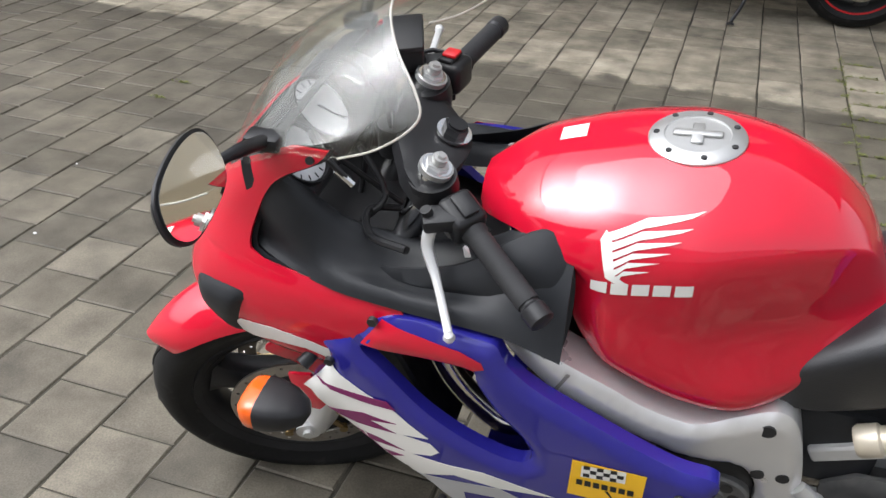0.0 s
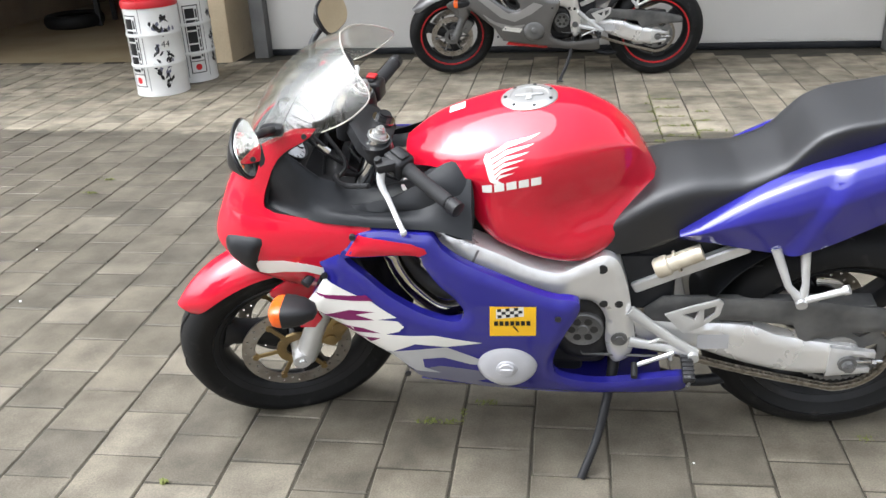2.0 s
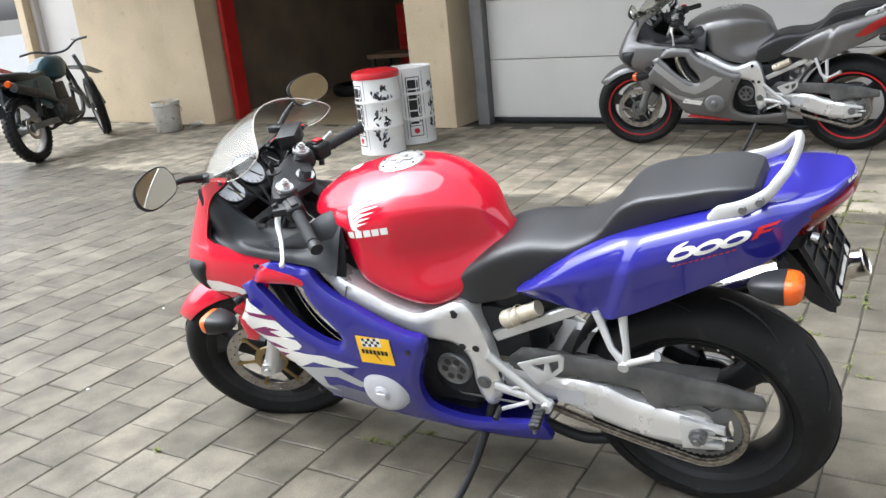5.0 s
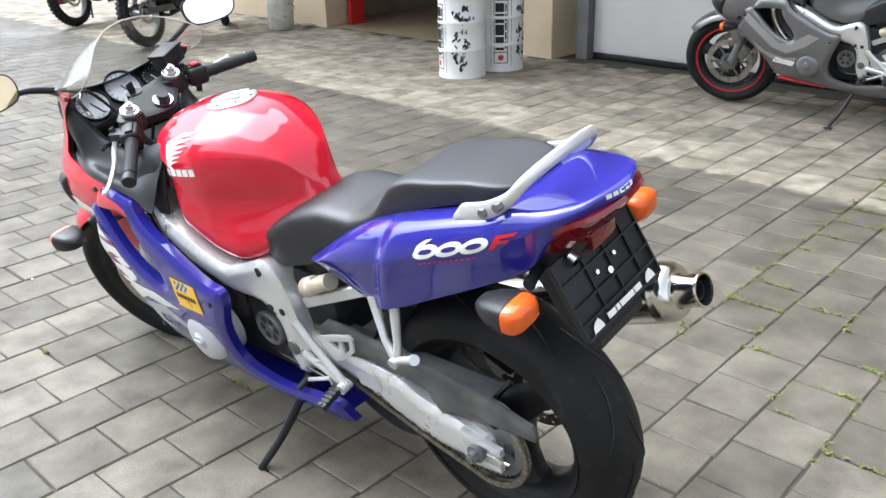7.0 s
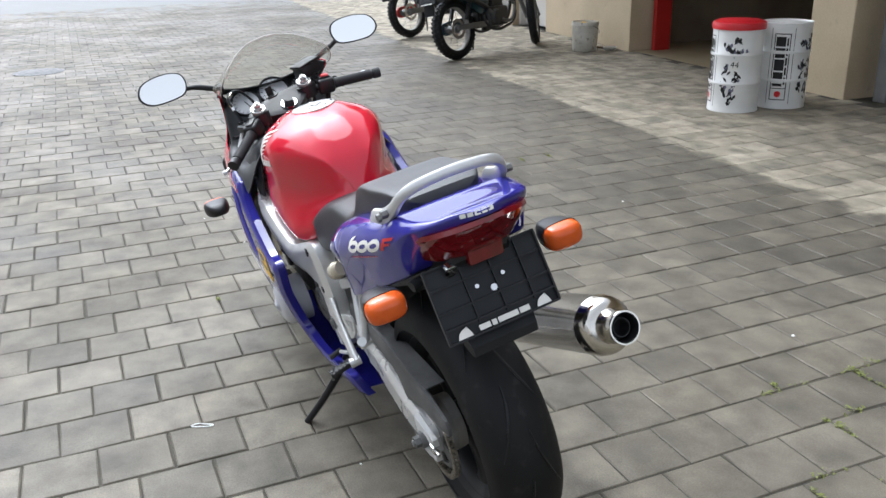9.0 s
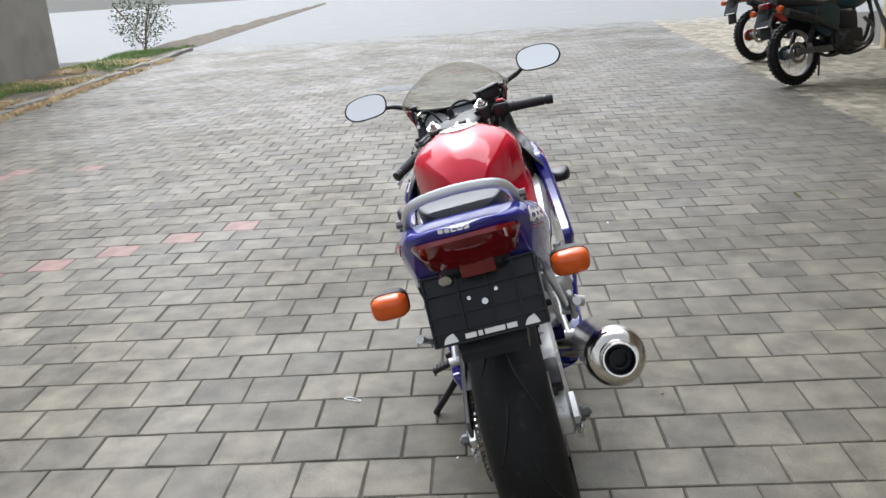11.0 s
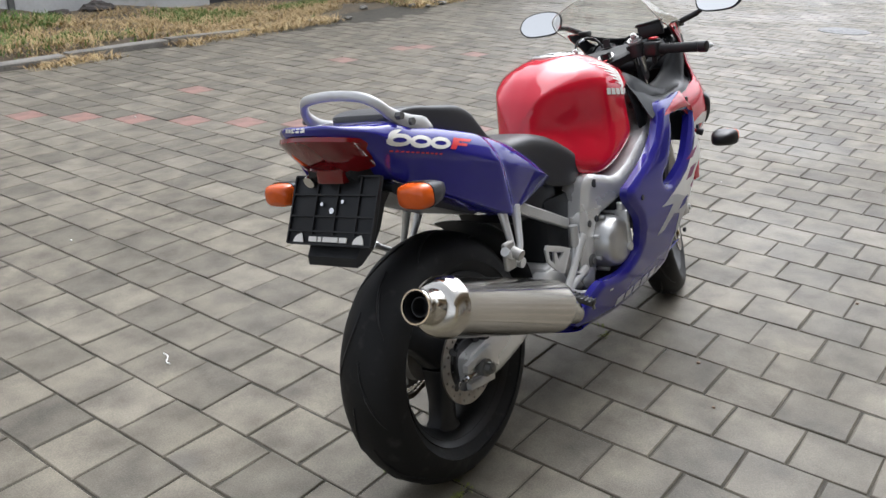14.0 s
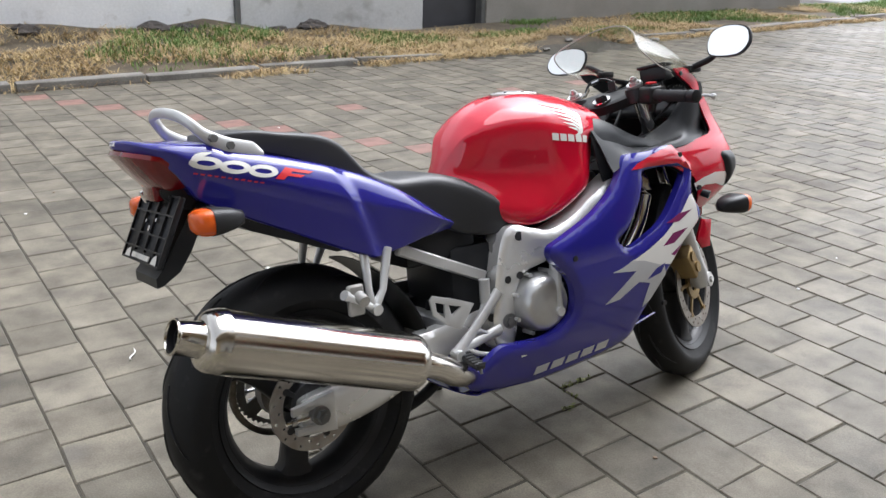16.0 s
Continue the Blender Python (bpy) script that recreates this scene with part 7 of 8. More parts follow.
def oil_drum(x, y, facing, lid, label):
    R, H = 0.19, 0.655
    d = thing("oil_drum", label, "drum", pose(x, y, 0.001), "drums before the garage")
    prof = [(0.0, 0.004), (R - 0.006, 0.004), (R + 0.002, 0.0), (R + 0.002, 0.012), (R, 0.02)]
    for z in (H * 0.34, H * 0.67):
        prof += [(R, z - 0.016), (R + 0.006, z - 0.006), (R + 0.006, z + 0.006), (R, z + 0.016)]
    prof += [(R, H - 0.014), (R + 0.003, H - 0.006), (R + 0.003, H), (R - 0.006, H), (R - 0.008, H - 0.012), (0.0, H - 0.012)]
    part("body", lathe(prof, 56, "Z"), DRUMWHITE, d)
    if lid:
        part("lid", lathe([(R + 0.008, H - 0.03), (R + 0.01, H - 0.002), (R + 0.004, H + 0.02), (R - 0.03, H + 0.034), (0.0, H + 0.036)], 56, "Z"), LIDRED, d, "red padded lid")
    # one printed panel: a black frame, upright bars and a red disc; round the side, dark blotches and a number
    a = facing
    frame_bms = [slab(-0.06, 0.06, 0.07, 0.077), slab(-0.06, 0.06, 0.573, 0.58), slab(-0.06, -0.053, 0.07, 0.58), slab(0.053, 0.06, 0.07, 0.58), slab(-0.06, 0.06, 0.158, 0.164)]
    part("print_frame", merge(*[wrapped(b, R, a, 0.0) for b in frame_bms]), BLACKFILM, d)
    bars = [slab(-0.046, 0.026, z, z + h) for z, h in ((0.178, 0.022), (0.212, 0.075), (0.299, 0.085), (0.396, 0.075), (0.483, 0.072))]
    bars += [slab(0.033, 0.046, 0.19 + k * 0.074, 0.19 + k * 0.074 + 0.06) for k in range(5)]
    part("print_bar", merge(*[wrapped(b, R + 0.0005, a, 0.0) for b in bars]), BLACKFILM, d, "black printed upright bars")
    disc = flat([(0.024 * math.cos(k * math.pi / 10), 0.117 + 0.024 * math.sin(k * math.pi / 10)) for k in range(20)])
    part("print_disc", wrapped(disc, R + 0.0005, a, 0.0), REDMARK, d, "red printed disc")
    seams = [slab(x0, x0 + 0.004, 0.04, 0.62) for x0 in (0.085, -0.085)]
    part("print_line", merge(*[wrapped(b, R, a, 0.0) for b in seams]), BLACKFILM, d)
    r = random.Random(int(abs(x) * 100))
    blots = []
    for cx, cz, sx, sz, n in ((0.185, 0.5, 0.04, 0.03, 12), (0.25, 0.54, 0.025, 0.03, 7), (0.255, 0.46, 0.05, 0.02, 9), (0.18, 0.33, 0.025, 0.06, 12), (0.26, 0.26, 0.03, 0.06, 12), (0.165, 0.2, 0.02, 0.05, 8), (0.215, 0.14, 0.035, 0.07, 10)):
        for _ in range(n):
            px, pz = cx + r.gauss(0, sx * 0.55), cz + r.gauss(0, sz * 0.5)
            if not 0.05 < pz < 0.6:
                continue
            k = r.randrange(5, 9)
            lean = r.uniform(-0.7, 0.7)
            ring_ = [(r.uniform(0.005, 0.017) * math.cos(2 * math.pi * j / k), r.uniform(0.008, 0.03) * math.sin(2 * math.pi * j / k)) for j in range(k)]
            blots.append(flat([(px + u + lean * v, pz + v) for u, v in ring_]))
    for i, b in enumerate(blots):
        part("print_blotch", wrapped(b, R + 0.0002 * (i % 5), a, 0.0), GREYFILM if i % 4 == 3 else BLACKFILM, d)
    plate_bm = slab(0.215, 0.27, 0.335, 0.4)
    part("number_ground", wrapped(plate_bm, R + 0.0012, a, 0.0), WHITE, d)
    num = moved(lettering("44", 0.062, 0.1), Matrix.Translation((0.243, 0, 0.368)))
    part("number", wrapped(num, R + 0.0022, a, 0.0), BLACKFILM, d, "black printed number 44")
    return d


oil_drum(-2.68, 5.33, radians(-117), True, "white printed steel drum with a red lid beside the pier")
oil_drum(-2.62, 5.75, radians(-50), False, "white printed steel drum behind the red-lidded one")


def pail(x, y):
    p = thing("pail", "dirty white plastic pail with rubbish beside the pier", "pail", pose(x, y, 0.001))
    part("body", lathe([(0.0, 0.004), (0.135, 0.004), (0.14, 0.01), (0.152, 0.29), (0.16, 0.295), (0.16, 0.31), (0.152, 0.335), (0.145, 0.335), (0.14, 0.29), (0.13, 0.26), (0, 0.26)], 36, "Z"), PAILWHITE, p)
    part("handle", bend([(0.158, 0, 0.3), (0.14, 0.09, 0.25), (0.06, 0.15, 0.2), (-0.06, 0.15, 0.2), (-0.14, 0.09, 0.25), (-0.158, 0, 0.3)], 0.004, 24, 6), GREYMETAL, p)
    part("contents", merge(rock(3, 0.07), moved(rock(5, 0.05), Matrix.Translation((0.06, 0.03, 0)))), YELLOW, p, "yellow and brown rubbish").location = (0, 0, 0.29)


pail(-6.1, 6.1)
dish = part("dish", lathe([(0, 0.004), (0.06, 0.004), (0.085, 0.04), (0.08, 0.042), (0.056, 0.012), (0, 0.012)], 24, "Z"), PAILWHITE, None, "small pale dish on the ground by the pier")
tagged(dish, category="dish")
dish.location = (-5.95, 6.35, 0.002)
stick = part("stick", rod((-0.13, 0, 0.012), (0.1, 0.02, 0.012), 0.011, 8), WOOD, None, "short brown stick lying by the pier")
tagged(stick, category="stick")
stick.location = (-6.12, 6.36, 0)
drain = part("drain_cover", lathe([(0, 0.004), (0.22, 0.004), (0.24, 0.0), (0.27, 0.0), (0.27, -0.01)], 40, "Z"), DARKMETAL, None, "dark iron manhole cover in the paving")
tagged(drain, category="manhole cover")
drain.location = (-7.95, 0.2, 0.003)


def string_loop(x, y, turn, closed):
    pts = [(-0.05, 0, 0), (-0.02, 0.014, 0.002), (0.03, 0.012, 0), (0.055, 0.0, 0.001), (0.03, -0.01, 0)] if closed else [(-0.06, -0.01, 0), (-0.02, 0.008, 0.001), (0.03, 0.0, 0), (0.06, 0.016, 0.002)]
    pts = [(0.65 * a, 0.65 * b, c) for a, b, c in pts]
    ob = part("string", bend(pts + ([(-0.029, -0.003, 0)] if closed else []), 0.0018, 30, 6), DRUMWHITE, None, "short pale string dropped on the paving")
    tagged(ob, category="string", group="dropped strings")
    ob.matrix_world = pose(x, y, 0.004, 0, 0, turn)


string_loop(0.261, 0.771, 70, True)
string_loop(1.124, 0.358, 55, False)
lr = random.Random(3)
for i in range(26):
    x, y = lr.uniform(-2.0, 2.4), lr.uniform(-2.6, 3.4)
    ob = part("scrap", rock(80 + i, lr.uniform(0.003, 0.007)), DRUMWHITE if i % 3 else WOOD, None, "tiny pale crumb of litter on the paving", smooth=False)
    tagged(ob, category="litter", group="litter on the paving")
    ob.matrix_world = pose(x, y, 0.002)


def weed(x, y, seed):
    r = random.Random(seed)
    w = thing("weed", "small leafy green weed growing at the wall foot", "weed", pose(x, y, 0))
    for k in range(9):
        a, h = r.uniform(0, 6.28), r.uniform(0.05, 0.16)
        part("stem", bend([(0, 0, -0.005), (0.03 * math.cos(a), 0.03 * math.sin(a), h * 0.6), (0.08 * math.cos(a), 0.08 * math.sin(a), h)], 0.002, 6, 4), GRASS, w)
        bms = []
        for j in range(3):
            c = Vector((0.08 * math.cos(a), 0.08 * math.sin(a), h)) * (0.6 + 0.2 * j)
            b = moved(sheet([(-0.03, 0), (-0.01, 0.014), (0.02, 0.012), (0.036, 0), (0.02, -0.012), (-0.01, -0.014)], lambda p, q: 8 * q * q, (), 0.0008, 0.012), Matrix.Translation(c) @ Matrix.Rotation(r.uniform(0, 6.28), 4, "Z") @ Matrix.Rotation(r.uniform(-0.4, 0.6) + 1.3, 4, "X"))
            bms.append(b)
        part("leaves", merge(*bms), GRASS, w)


standing = set(bpy.data.objects)
for k, (x, y) in enumerate(((2.6, 5.85), (2.75, 5.88), (2.95, 5.84), (3.1, 5.86))):
    weed(x, y, k)


# ---- the open workshop ----
def bench(x, y, turn, length):
    b = thing("bench", "low dark steel work bench standing in the workshop", "bench", pose(x, y, 0.006, 0, 0, turn))
    part("top", box(-length / 2, length / 2, -0.25, 0.25, 0.42, 0.47, 0.006, 1), WOOD, b)
    for sx in (-1, 1):
        for sy in (-1, 1):
            part("leg", box(sx * (length / 2 - 0.06) - 0.025, sx * (length / 2 - 0.06) + 0.025, sy * 0.2 - 0.025, sy * 0.2 + 0.025, 0, 0.42, 0.003, 1), DARKMETAL, b)


def tool_cabinet(x, y, w, h, material, label):
    c = thing("tool_cabinet", label, "cabinet", pose(x, y, 0.006))
    part("body", box(-w / 2, w / 2, -0.25, 0.25, 0.08, h, 0.01, 2), material, c)
    n = 5
    for k in range(n):
        z0 = 0.1 + k * (h - 0.12) / n
        dr = part("drawer", box(-w / 2 + 0.02, w / 2 - 0.02, -0.262, -0.248, z0, z0 + (h - 0.12) / n - 0.012, 0.004, 1), material, c)
        part("handle", box(-w / 4, w / 4, -0.275, -0.262, z0 + (h - 0.12) / n - 0.04, z0 + (h - 0.12) / n - 0.028, 0.003, 1), ALU, dr)
    for sx in (-1, 1):
        part("castor", lathe([(0, -0.015), (0.04, -0.015), (0.04, 0.015), (0, 0.015)], 16, "Y", (sx * (w / 2 - 0.07), 0, 0.04)), BLACK, c)


bench(-4.3, 8.2, 8, 1.6)
bench(-5.0, 10.2, 0, 1.8)
tool_cabinet(-4.95, 9.2, 0.8, 1.0, REDSHOP, "red steel tool cabinet in the workshop")
tool_cabinet(-3.6, 10.6, 0.7, 1.2, REDSHOP, "tall red steel tool cabinet in the workshop")
tool_cabinet(-5.6, 11.2, 0.8, 0.9, DARKMETAL, "dark steel tool cabinet in the workshop")
lift = thing("lift_post", "red steel vehicle lift post in the workshop", "lift", pose(-3.2, 8.9, 0.006))
part("post", box(-0.14, 0.14, -0.12, 0.12, 0, 2.4, 0.01, 1), REDSHOP, lift)
part("foot", box(-0.3, 0.3, -0.25, 0.25, 0, 0.03, 0.005, 1), REDSHOP, lift)
for k, (x, y, z) in enumerate(((-4.2, 9.6, 0.006), (-5.3, 7.9, 0.006))):
    ty = part("spare_tyre", tyre(0.31, 0.14, 0.216), RUBBER, None, "loose black motorcycle tyre on the workshop floor")
    tagged(ty, category="tyre", group="loose tyres")
    ty.matrix_basis = pose(x, y, z + 0.07, 90, 0, 0)
settle(standing, GARAGE)


# ---- two trail motorcycles at the corner of the building ----
TEAL = surf("dark_teal_paint", (0.03, 0.06, 0.07), (0.025, 0.05, 0.06), 6, 0.35, coat=0.6)


def knobbly(radius, width):
    h = width / 2
    bms = [tyre(radius - 0.008, width, radius - 0.08)]
    for i in range(40):
        for j, y in enumerate((-0.65, 0.0, 0.65)):
            a = 2 * math.pi * (i + 0.5 * (j % 2)) / 40
            bms.append(moved(box(-0.012, 0.012, -h * 0.24, h * 0.24, -0.008, 0.008, 0.003, 1), Matrix.Rotation(-a, 4, "Y") @ Matrix.Translation((0, y * h, radius - 0.008 - 0.018 * abs(y) * 1.4))))
    return merge(*bms)


def trail_bike(m, steer, label, colour):
    b = thing("trail_motorcycle", label, "motorcycle", m, "trail motorcycles by the corner")
    for name, at, R, w in (("rear_wheel", Vector((0, 0, 0.33)), 0.33, 0.13), ("front_wheel", Vector((1.5, 0, 0.34)), 0.34, 0.1)):
        rim = part(name, lathe([(R - 0.1, -0.03), (R - 0.085, -0.036), (R - 0.08, 0), (R - 0.085, 0.036), (R - 0.1, 0.03), (R - 0.106, 0)], 48, closed=True), DIRTYALU, b)
        rim.matrix_local = Matrix.Translation(at) @ Matrix.Rotation(radians(steer if at.x > 1 else 0), 4, "Z")
        part("tyre", knobbly(R, w), RUBBER, rim, "knobbly black tyre")
        part("hub", lathe([(0, -0.06), (0.05, -0.06), (0.035, -0.03), (0.035, 0.03), (0.05, 0.06), (0, 0.06)], 24), GREYMETAL, rim)
        for k in range(18):
            a = 2 * math.pi * k / 18
            part("spoke", rod((0.04 * math.cos(a), 0.04 * (-1) ** k, 0.04 * math.sin(a)), ((R - 0.1) * math.cos(a + 0.25), 0, (R - 0.1) * math.sin(a + 0.25)), 0.002, 4), CHROME, rim)
        part("brake_disc", disc_mesh(0.11, 0.075, -0.065, 0), DISCSTEEL, rim)
    for s in (1, -1):
        part("fork_leg", tube([(1.5, s * 0.085, 0.34), (1.39, s * 0.09, 0.6), (1.38, s * 0.09, 0.61), (1.24, s * 0.09, 0.93)], [0.028, 0.028, 0.021, 0.021], 12), GREYMETAL, b)
        part("swingarm", box(-0.04, 0.5, s * 0.1 - 0.018, s * 0.1 + 0.018, 0.31, 0.37, 0.008, 2), GREYMETAL, b)
        part("shock", tube([(0.1, s * 0.12, 0.42), (0.26, s * 0.12, 0.75)], 0.025, 10), DARKMETAL, b)
    part("engine", merge(box(0.48, 0.86, -0.14, 0.14, 0.3, 0.52, 0.04, 3), box(0.62, 0.82, -0.1, 0.1, 0.5, 0.7, 0.02, 2), lathe([(0, -0.19), (0.07, -0.185), (0.09, -0.15), (0.09, -0.1)], 24, "Y", (0.6, 0, 0.4))), ENGINE, b)
    part("frame", merge(bend([(0.45, 0, 0.34), (0.48, 0, 0.6), (0.6, 0, 0.78), (1.0, 0, 0.86), (1.12, 0, 0.7), (0.95, 0, 0.34), (0.5, 0, 0.28)], 0.02, 40, 8), bend([(0.5, 0.09, 0.74), (0.1, 0.1, 0.76), (-0.25, 0.09, 0.8)], 0.014, 14, 8), bend([(0.5, -0.09, 0.74), (0.1, -0.1, 0.76), (-0.25, -0.09, 0.8)], 0.014, 14, 8)), DARKMETAL, b)
    part("tank", body_loft(0.5, 1.05, 20, curve([(0.5, 0.86), (0.75, 0.98), (0.95, 0.97), (1.05, 0.9)]), curve([(0.5, 0.78), (0.8, 0.72), (1.05, 0.8)]), curve([(0.5, 0.08), (0.8, 0.15), (1.05, 0.08)]), ((0, 1), (0.5, 0.97), (0.9, 0.8), (1, 0.5), (0.9, 0.1), (0.5, 0))), colour, b)
    part("seat", body_loft(-0.25, 0.55, 20, curve([(-0.25, 0.9), (0.1, 0.88), (0.4, 0.84), (0.55, 0.86)]), curve([(-0.25, 0.83), (0.2, 0.78), (0.55, 0.78)]), curve([(-0.25, 0.09), (0.1, 0.13), (0.55, 0.09)]), ((0, 1), (0.6, 0.98), (0.95, 0.75), (1, 0.4), (0.9, 0), (0.4, 0))), VINYL, b)
    part("front_mudguard", body_loft(1.15, 1.85, 16, curve([(1.15, 0.84), (1.5, 0.8), (1.85, 0.7)]), curve([(1.15, 0.82), (1.5, 0.775), (1.85, 0.68)]), curve([(1.15, 0.05), (1.4, 0.07), (1.85, 0.04)]), ((0, 1), (0.5, 0.95), (1, 0.4), (0.9, 0), (0.4, 0))), colour, b)
    part("handlebar", bend([(1.05, 0.4, 1.06), (1.1, 0.25, 1.06), (1.16, 0.08, 1.0), (1.16, -0.08, 1.0), (1.1, -0.25, 1.06), (1.05, -0.4, 1.06)], 0.012, 30, 8), SATIN, b)
    tl = part("tail_light", box(-0.36, -0.27, -0.07, 0.07, 0.8, 0.86, 0.015, 2), TAILRED, b)
    ph = moved(box(0, 0.01, -0.12, 0.12, -0.08, 0.08, 0.004, 1), Matrix.Translation((-0.36, 0, 0.69)) @ Matrix.Rotation(radians(20), 4, "Y"))
    hold = part("plate_holder", ph, BLACK, b, "empty black number plate holder")
    part("rib", moved(merge(*[box(-0.003, 0.001, -0.118, 0.118, z - 0.002, z + 0.002) for z in (-0.03, 0.0, 0.03)], *[box(-0.003, 0.001, y - 0.002, y + 0.002, -0.06, 0.076) for y in (-0.06, 0, 0.06)]), Matrix.Translation((-0.36, 0, 0.69)) @ Matrix.Rotation(radians(20), 4, "Y")), SATIN, hold)
    part("printed_bar", moved(box(-0.004, -0.001, -0.08, 0.08, -0.074, -0.064), Matrix.Translation((-0.36, 0, 0.69)) @ Matrix.Rotation(radians(20), 4, "Y")), WHITE, hold)
    part("rear_mudguard", box(-0.36, -0.34, -0.07, 0.07, 0.5, 0.8, 0.006, 2), BLACK, b)
    for s in (1, -1):
        ind = part("indicator", rod((-0.3, s * 0.06, 0.78), (-0.3, s * 0.16, 0.78), 0.009, 8), BLACK, b)
        part("lens", moved(lathe([(0.0, -0.03), (0.03, -0.026), (0.034, 0), (0.028, 0.02), (0, 0.026)], 16, "X"), Matrix.Translation((-0.31, s * 0.19, 0.78))), AMBER, ind, "amber lens")
    for s in (1, -1):
        part("side_panel", sheet([(0.0, 0.8), (0.5, 0.78), (0.56, 0.66), (0.5, 0.5), (0.36, 0.46), (0.2, 0.56), (0.05, 0.7)], lambda x, z: 0.11, (), 0.006, 0.04, side=s, pillow=0.012), colour, b)
        part("frame_tube", bend([(0.95, s * 0.1, 0.86), (1.02, s * 0.11, 0.6), (0.95, s * 0.12, 0.34), (0.6, s * 0.12, 0.26), (0.42, s * 0.11, 0.4), (0.5, s * 0.1, 0.75)], 0.017, 30, 8), DARKMETAL, b)
    part("rear_fender", moved(body_loft(-0.36, 0.3, 16, curve([(-0.36, 0.8), (0.0, 0.82), (0.3, 0.76)]), curve([(-0.36, 0.76), (0.0, 0.76), (0.3, 0.66)]), curve([(-0.36, 0.08), (0.3, 0.1)]), ((0, 1), (0.5, 0.97), (1, 0.5), (0.9, 0), (0.4, 0))), Matrix()), BLACK, b)
    part("chain_case", sheet([(-0.06, 0.4), (0.2, 0.43), (0.48, 0.45), (0.5, 0.36), (0.2, 0.3), (-0.05, 0.28)], lambda x, z: 0.125, (), 0.02, 0.03, pillow=0.008), colour, b)
    part("silencer", tube([(0.5, -0.14, 0.5), (0.2, -0.17, 0.62), (0.18, -0.17, 0.63), (-0.22, -0.17, 0.74)], [0.02, 0.03, 0.045, 0.045], 16), DARKMETAL, b)
    part("exhaust_pipe", bend([(0.9, -0.1, 0.62), (1.0, -0.12, 0.5), (0.85, -0.15, 0.34), (0.6, -0.15, 0.4), (0.48, -0.14, 0.5)], 0.02, 24, 10), GREYMETAL, b)
    part("side_stand", bend([(0.5, 0.14, 0.3), (0.56, 0.22, 0.14), (0.6, 0.27, 0.065)], 0.011, 12, 8), DARKMETAL, b)


trail_bike(pose(-6.26, 4.55, 0.003, -10, 0, 115.5), 32, "dark teal trail motorcycle parked at the building corner", TEAL)
trail_bike(pose(-8.45, 4.83, 0.003, -10, 0, 113.5), 32, "dark trail motorcycle parked behind another at the corner", REDSHOP)


# ---- paving blocks ----
PX, PY, GAP = 0.2, 0.204, 0.0065


PAVING_EDGE = curve([(-17, -5.3), (-10, -5.05), (-7.5, -4.75), (-5.6, -4.16), (-4.5, -4.27), (-0.6, -4.66), (8, -4.66)])


def paving_end(x):
    return PAVING_EDGE(x)


def joint_y(i, j):
    return 0.062 + j * PY + (0.0 if i % 2 == 0 else PY / 2)


def paver_shape(seed, x=0.0, y=0.0, dz=0.0, tilt=(0.0, 0.0)):
    """Vertices and faces of one chamfered block."""
    hx, hy, c = (PX - GAP) / 2, (PY - GAP) / 2, 0.0035
    vs = [(sx * (hx - k * c), sy * (hy - k * c), z) for k, z in ((0, -0.03), (0, -0.0032), (1, 0.0)) for sx, sy in ((1, 1), (-1, 1), (-1, -1), (1, -1))]
    wob = random.Random(seed)
    off = [(wob.gauss(0, 0.0012), wob.gauss(0, 0.0012)) for _ in range(4)]
    vs = [(a + off[i % 4][0], b + off[i % 4][1], z - (0.0018 if i == 8 + seed % 7 else 0)) for i, (a, b, z) in enumerate(vs)]
    vs = [(x + a, y + b, z + dz + tilt[0] * a + tilt[1] * b) for a, b, z in vs]
    fs = [(8, 9, 10, 11)]
    for l in (0, 4):
        fs += [(l + i, l + (i + 1) % 4, l + 4 + (i + 1) % 4, l + 4 + i) for i in range(4)]
    return vs, fs


pavement = thing("pavement", "yard of grey concrete paving blocks, damp, mossy in places", "pavement", pose(0, 0, 0), kind="structure")
pr = random.Random(21)
base_meshes = []
for k in range(9):
    v, f = paver_shape(k)
    me = bpy.data.meshes.new("paver")
    me.from_pydata(v, [], f)
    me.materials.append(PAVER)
    base_meshes.append(me)
cells, reds = [], []
faded = [(-4.06, -2.0), (-4.0, -2.64), (-3.79, -2.82), (-3.1, -2.8), (-1.52, -2.88)]
for i in range(-82, 40):
    x = -0.055 + i * PX
    line = -1.468 - (i + 6) * 0.306
    for j in range(-26, 34):
        y = joint_y(i, j + 0.5)
        if y < paving_end(x) or y > 6.25 - 0.048 * x:
            continue
        if (-10 <= i <= 3 and abs(y - line) < PY / 2) or any(abs(x - a) < PX / 2 and abs(y - b) < PY / 2 for a, b in faded):
            reds.append((x, y))
        else:
            cells.append((x, y))
near = sorted(cells, key=lambda c: (c[0] - 0.9) ** 2 + ((c[1] - 1.3) * 1.0) ** 2)[:300]
near_set = set(near)
for x, y in near:
    ob = new("paver", pr.choice(base_meshes))
    ob.parent = pavement
    ob.matrix_local = pose(x, y, max(-0.0015, pr.gauss(-0.0004, 0.0006)), pr.gauss(0, 0.28), pr.gauss(0, 0.28), pr.choice((0, 180)) + pr.gauss(0, 0.5))
verts, faces = [], []
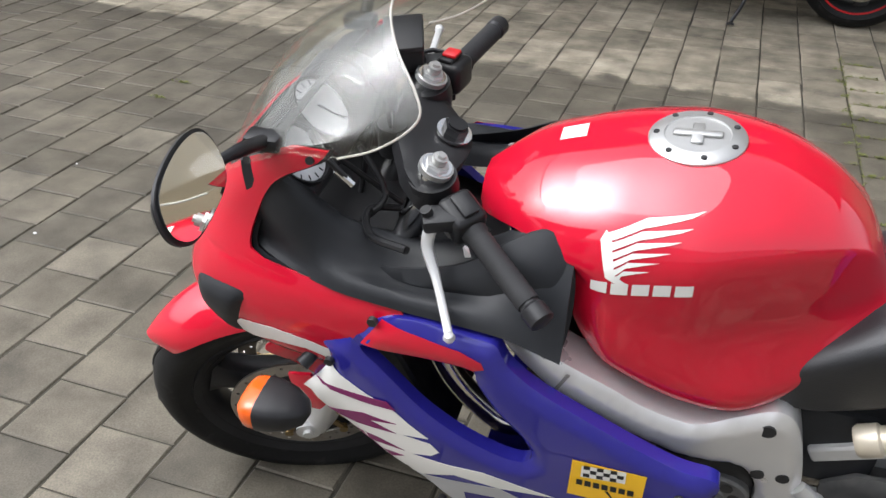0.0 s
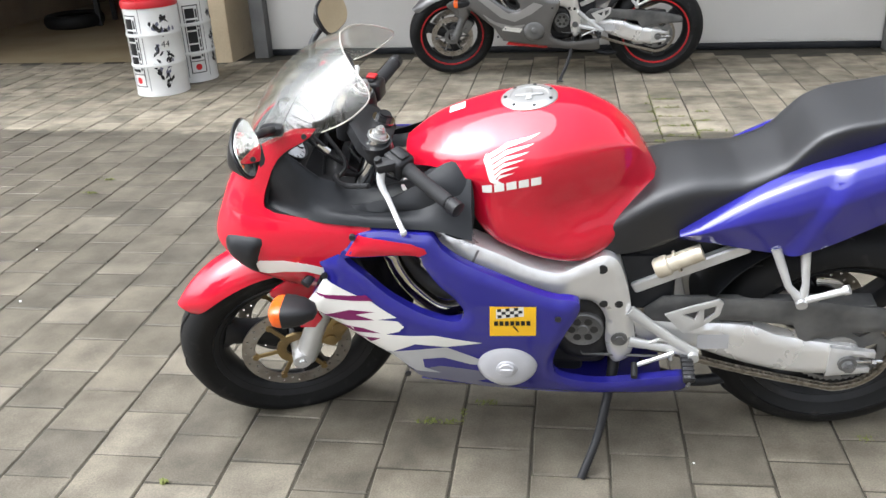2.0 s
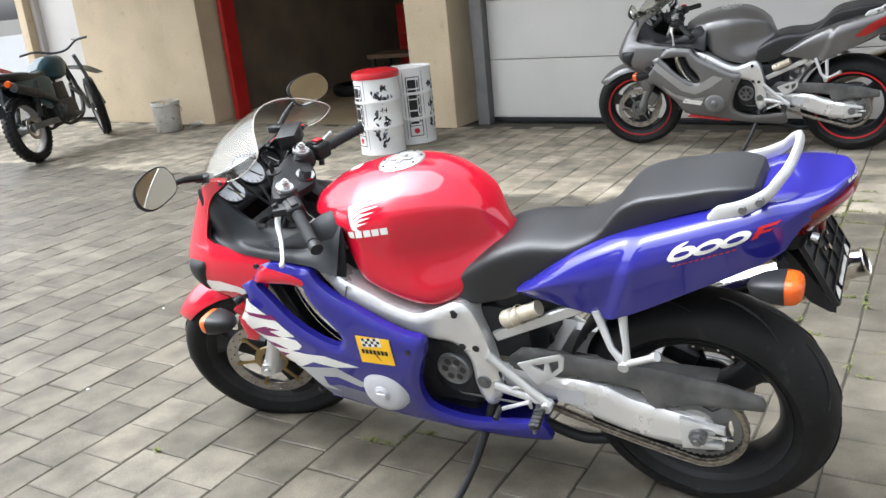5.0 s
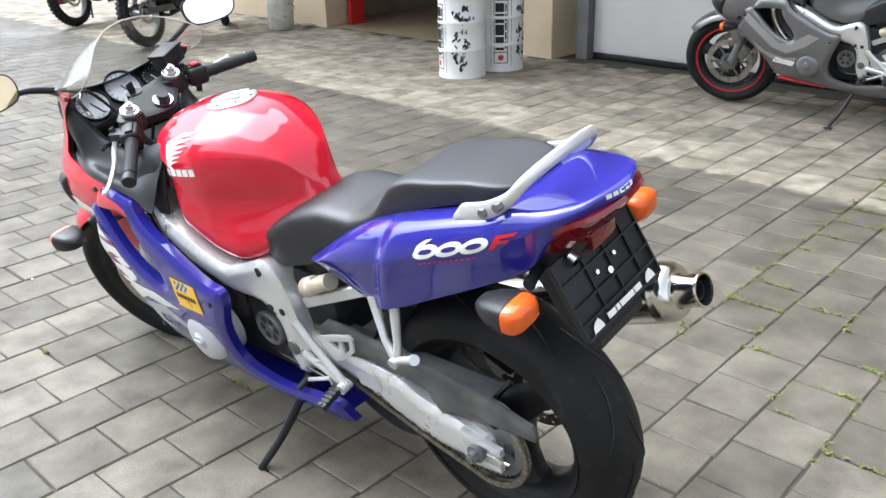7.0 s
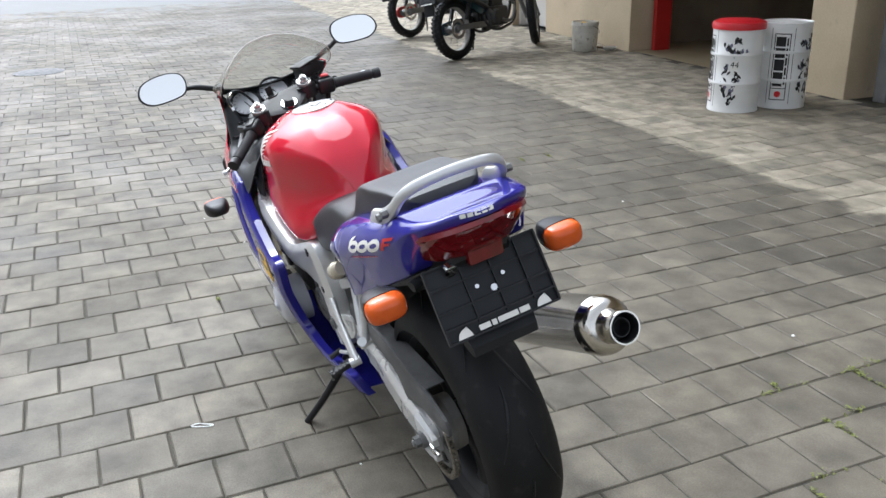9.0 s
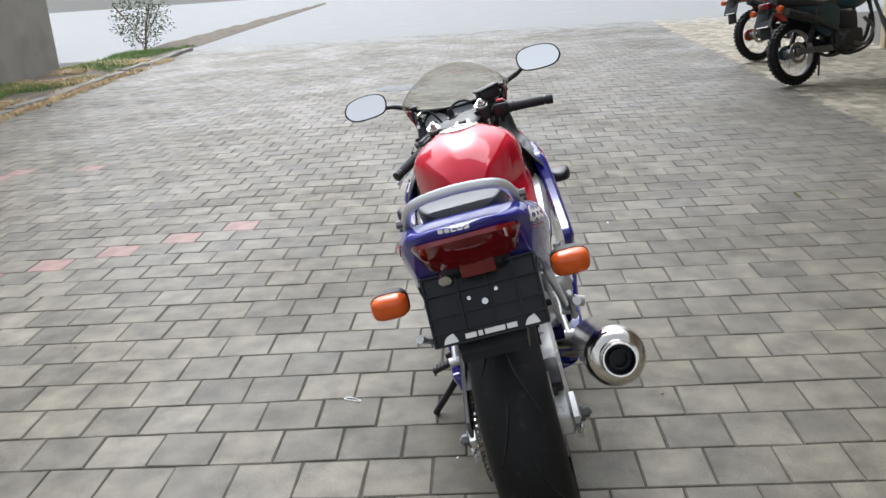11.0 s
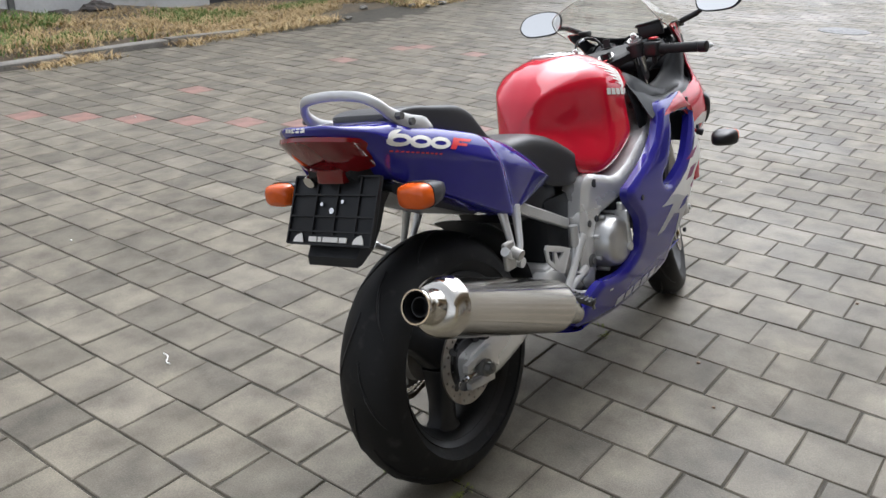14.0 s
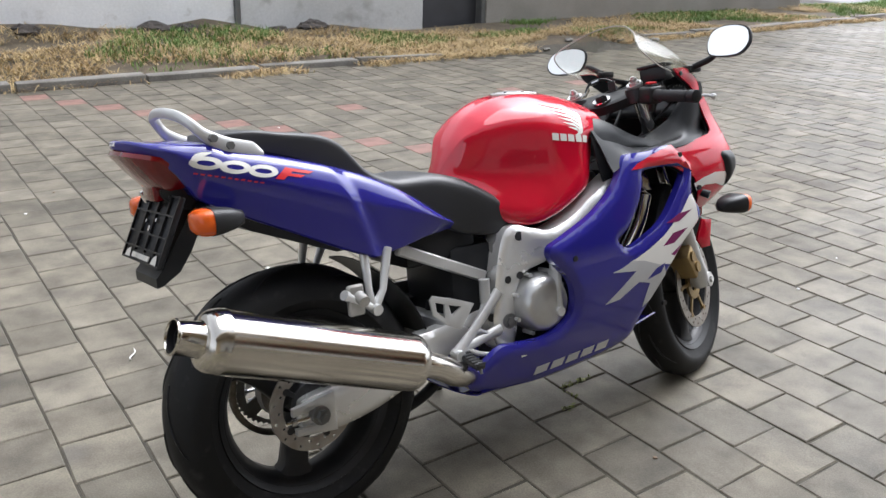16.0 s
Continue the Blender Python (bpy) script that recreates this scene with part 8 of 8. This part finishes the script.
for x, y in cells:
    if (x, y) in near_set:
        continue
    v, f = paver_shape(pr.randrange(40), x + pr.gauss(0, 0.001), y + pr.gauss(0, 0.001), max(-0.0015, pr.gauss(-0.0004, 0.0007)), (pr.gauss(0, 0.0045), pr.gauss(0, 0.0045)))
    k = len(verts)
    verts += v
    faces += [tuple(k + a for a in q) for q in f]
me = bpy.data.meshes.new("pavers")
me.from_pydata(verts, [], faces)
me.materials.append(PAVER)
rest = tagged(new("pavers", me), "further grey concrete paving blocks", kind="stuff")
rest.parent = pavement
red_mesh = base_meshes[0].copy()
red_mesh.materials.clear()
red_mesh.materials.append(REDPAVER)
for x, y in reds:
    ob = tagged(new("red_paver", red_mesh), "worn red paving block")
    ob.parent = pavement
    ob.matrix_local = pose(x, y, -0.001)


def joint_at(r):
    while True:
        i, j = r.randrange(-10, 20), r.randrange(-9, 24)
        x = -0.055 + i * PX
        y = joint_y(i, j)
        if r.random() < 0.75:
            x, y = x + r.uniform(-0.09, 0.09), y
        else:
            x, y = x + PX / 2, y + r.uniform(0, PY)
        if noise.noise((x * 0.9, y * 0.9, 5.5)) + 0.35 * noise.noise((x * 5, y * 5, 1)) > (-0.18 if x > 0.8 and y > 1.9 else -0.06 if x > 1.0 else 0.62):
            return x, y, -0.0035


def moss_mesh(count, seed):
    r = random.Random(seed)
    vs, fs = [], []
    for _ in range(count):
        x, y, z = joint_at(r)
        for _ in range(r.randrange(2, 9)):
            c = Vector((x + r.gauss(0, 0.006), y + r.gauss(0, 0.006), z + r.uniform(0.003, 0.013)))
            a = Vector((r.gauss(0, 1), r.gauss(0, 1), r.gauss(0, 0.5))).normalized() * r.uniform(0.003, 0.009)
            b = a.cross(Vector((r.gauss(0, 0.4), r.gauss(0, 0.4), 1))).normalized() * r.uniform(0.0015, 0.004)
            k = len(vs)
            vs += [tuple(c - a), tuple(c + b), tuple(c + a), tuple(c - b)]
            fs.append((k, k + 1, k + 2, k + 3))
    me = bpy.data.meshes.new("moss")
    me.from_pydata(vs, [], fs)
    return me


stuff("moss", moss_mesh(10000, 31), MOSS, "green moss and tiny weeds in the paving joints", "moss")
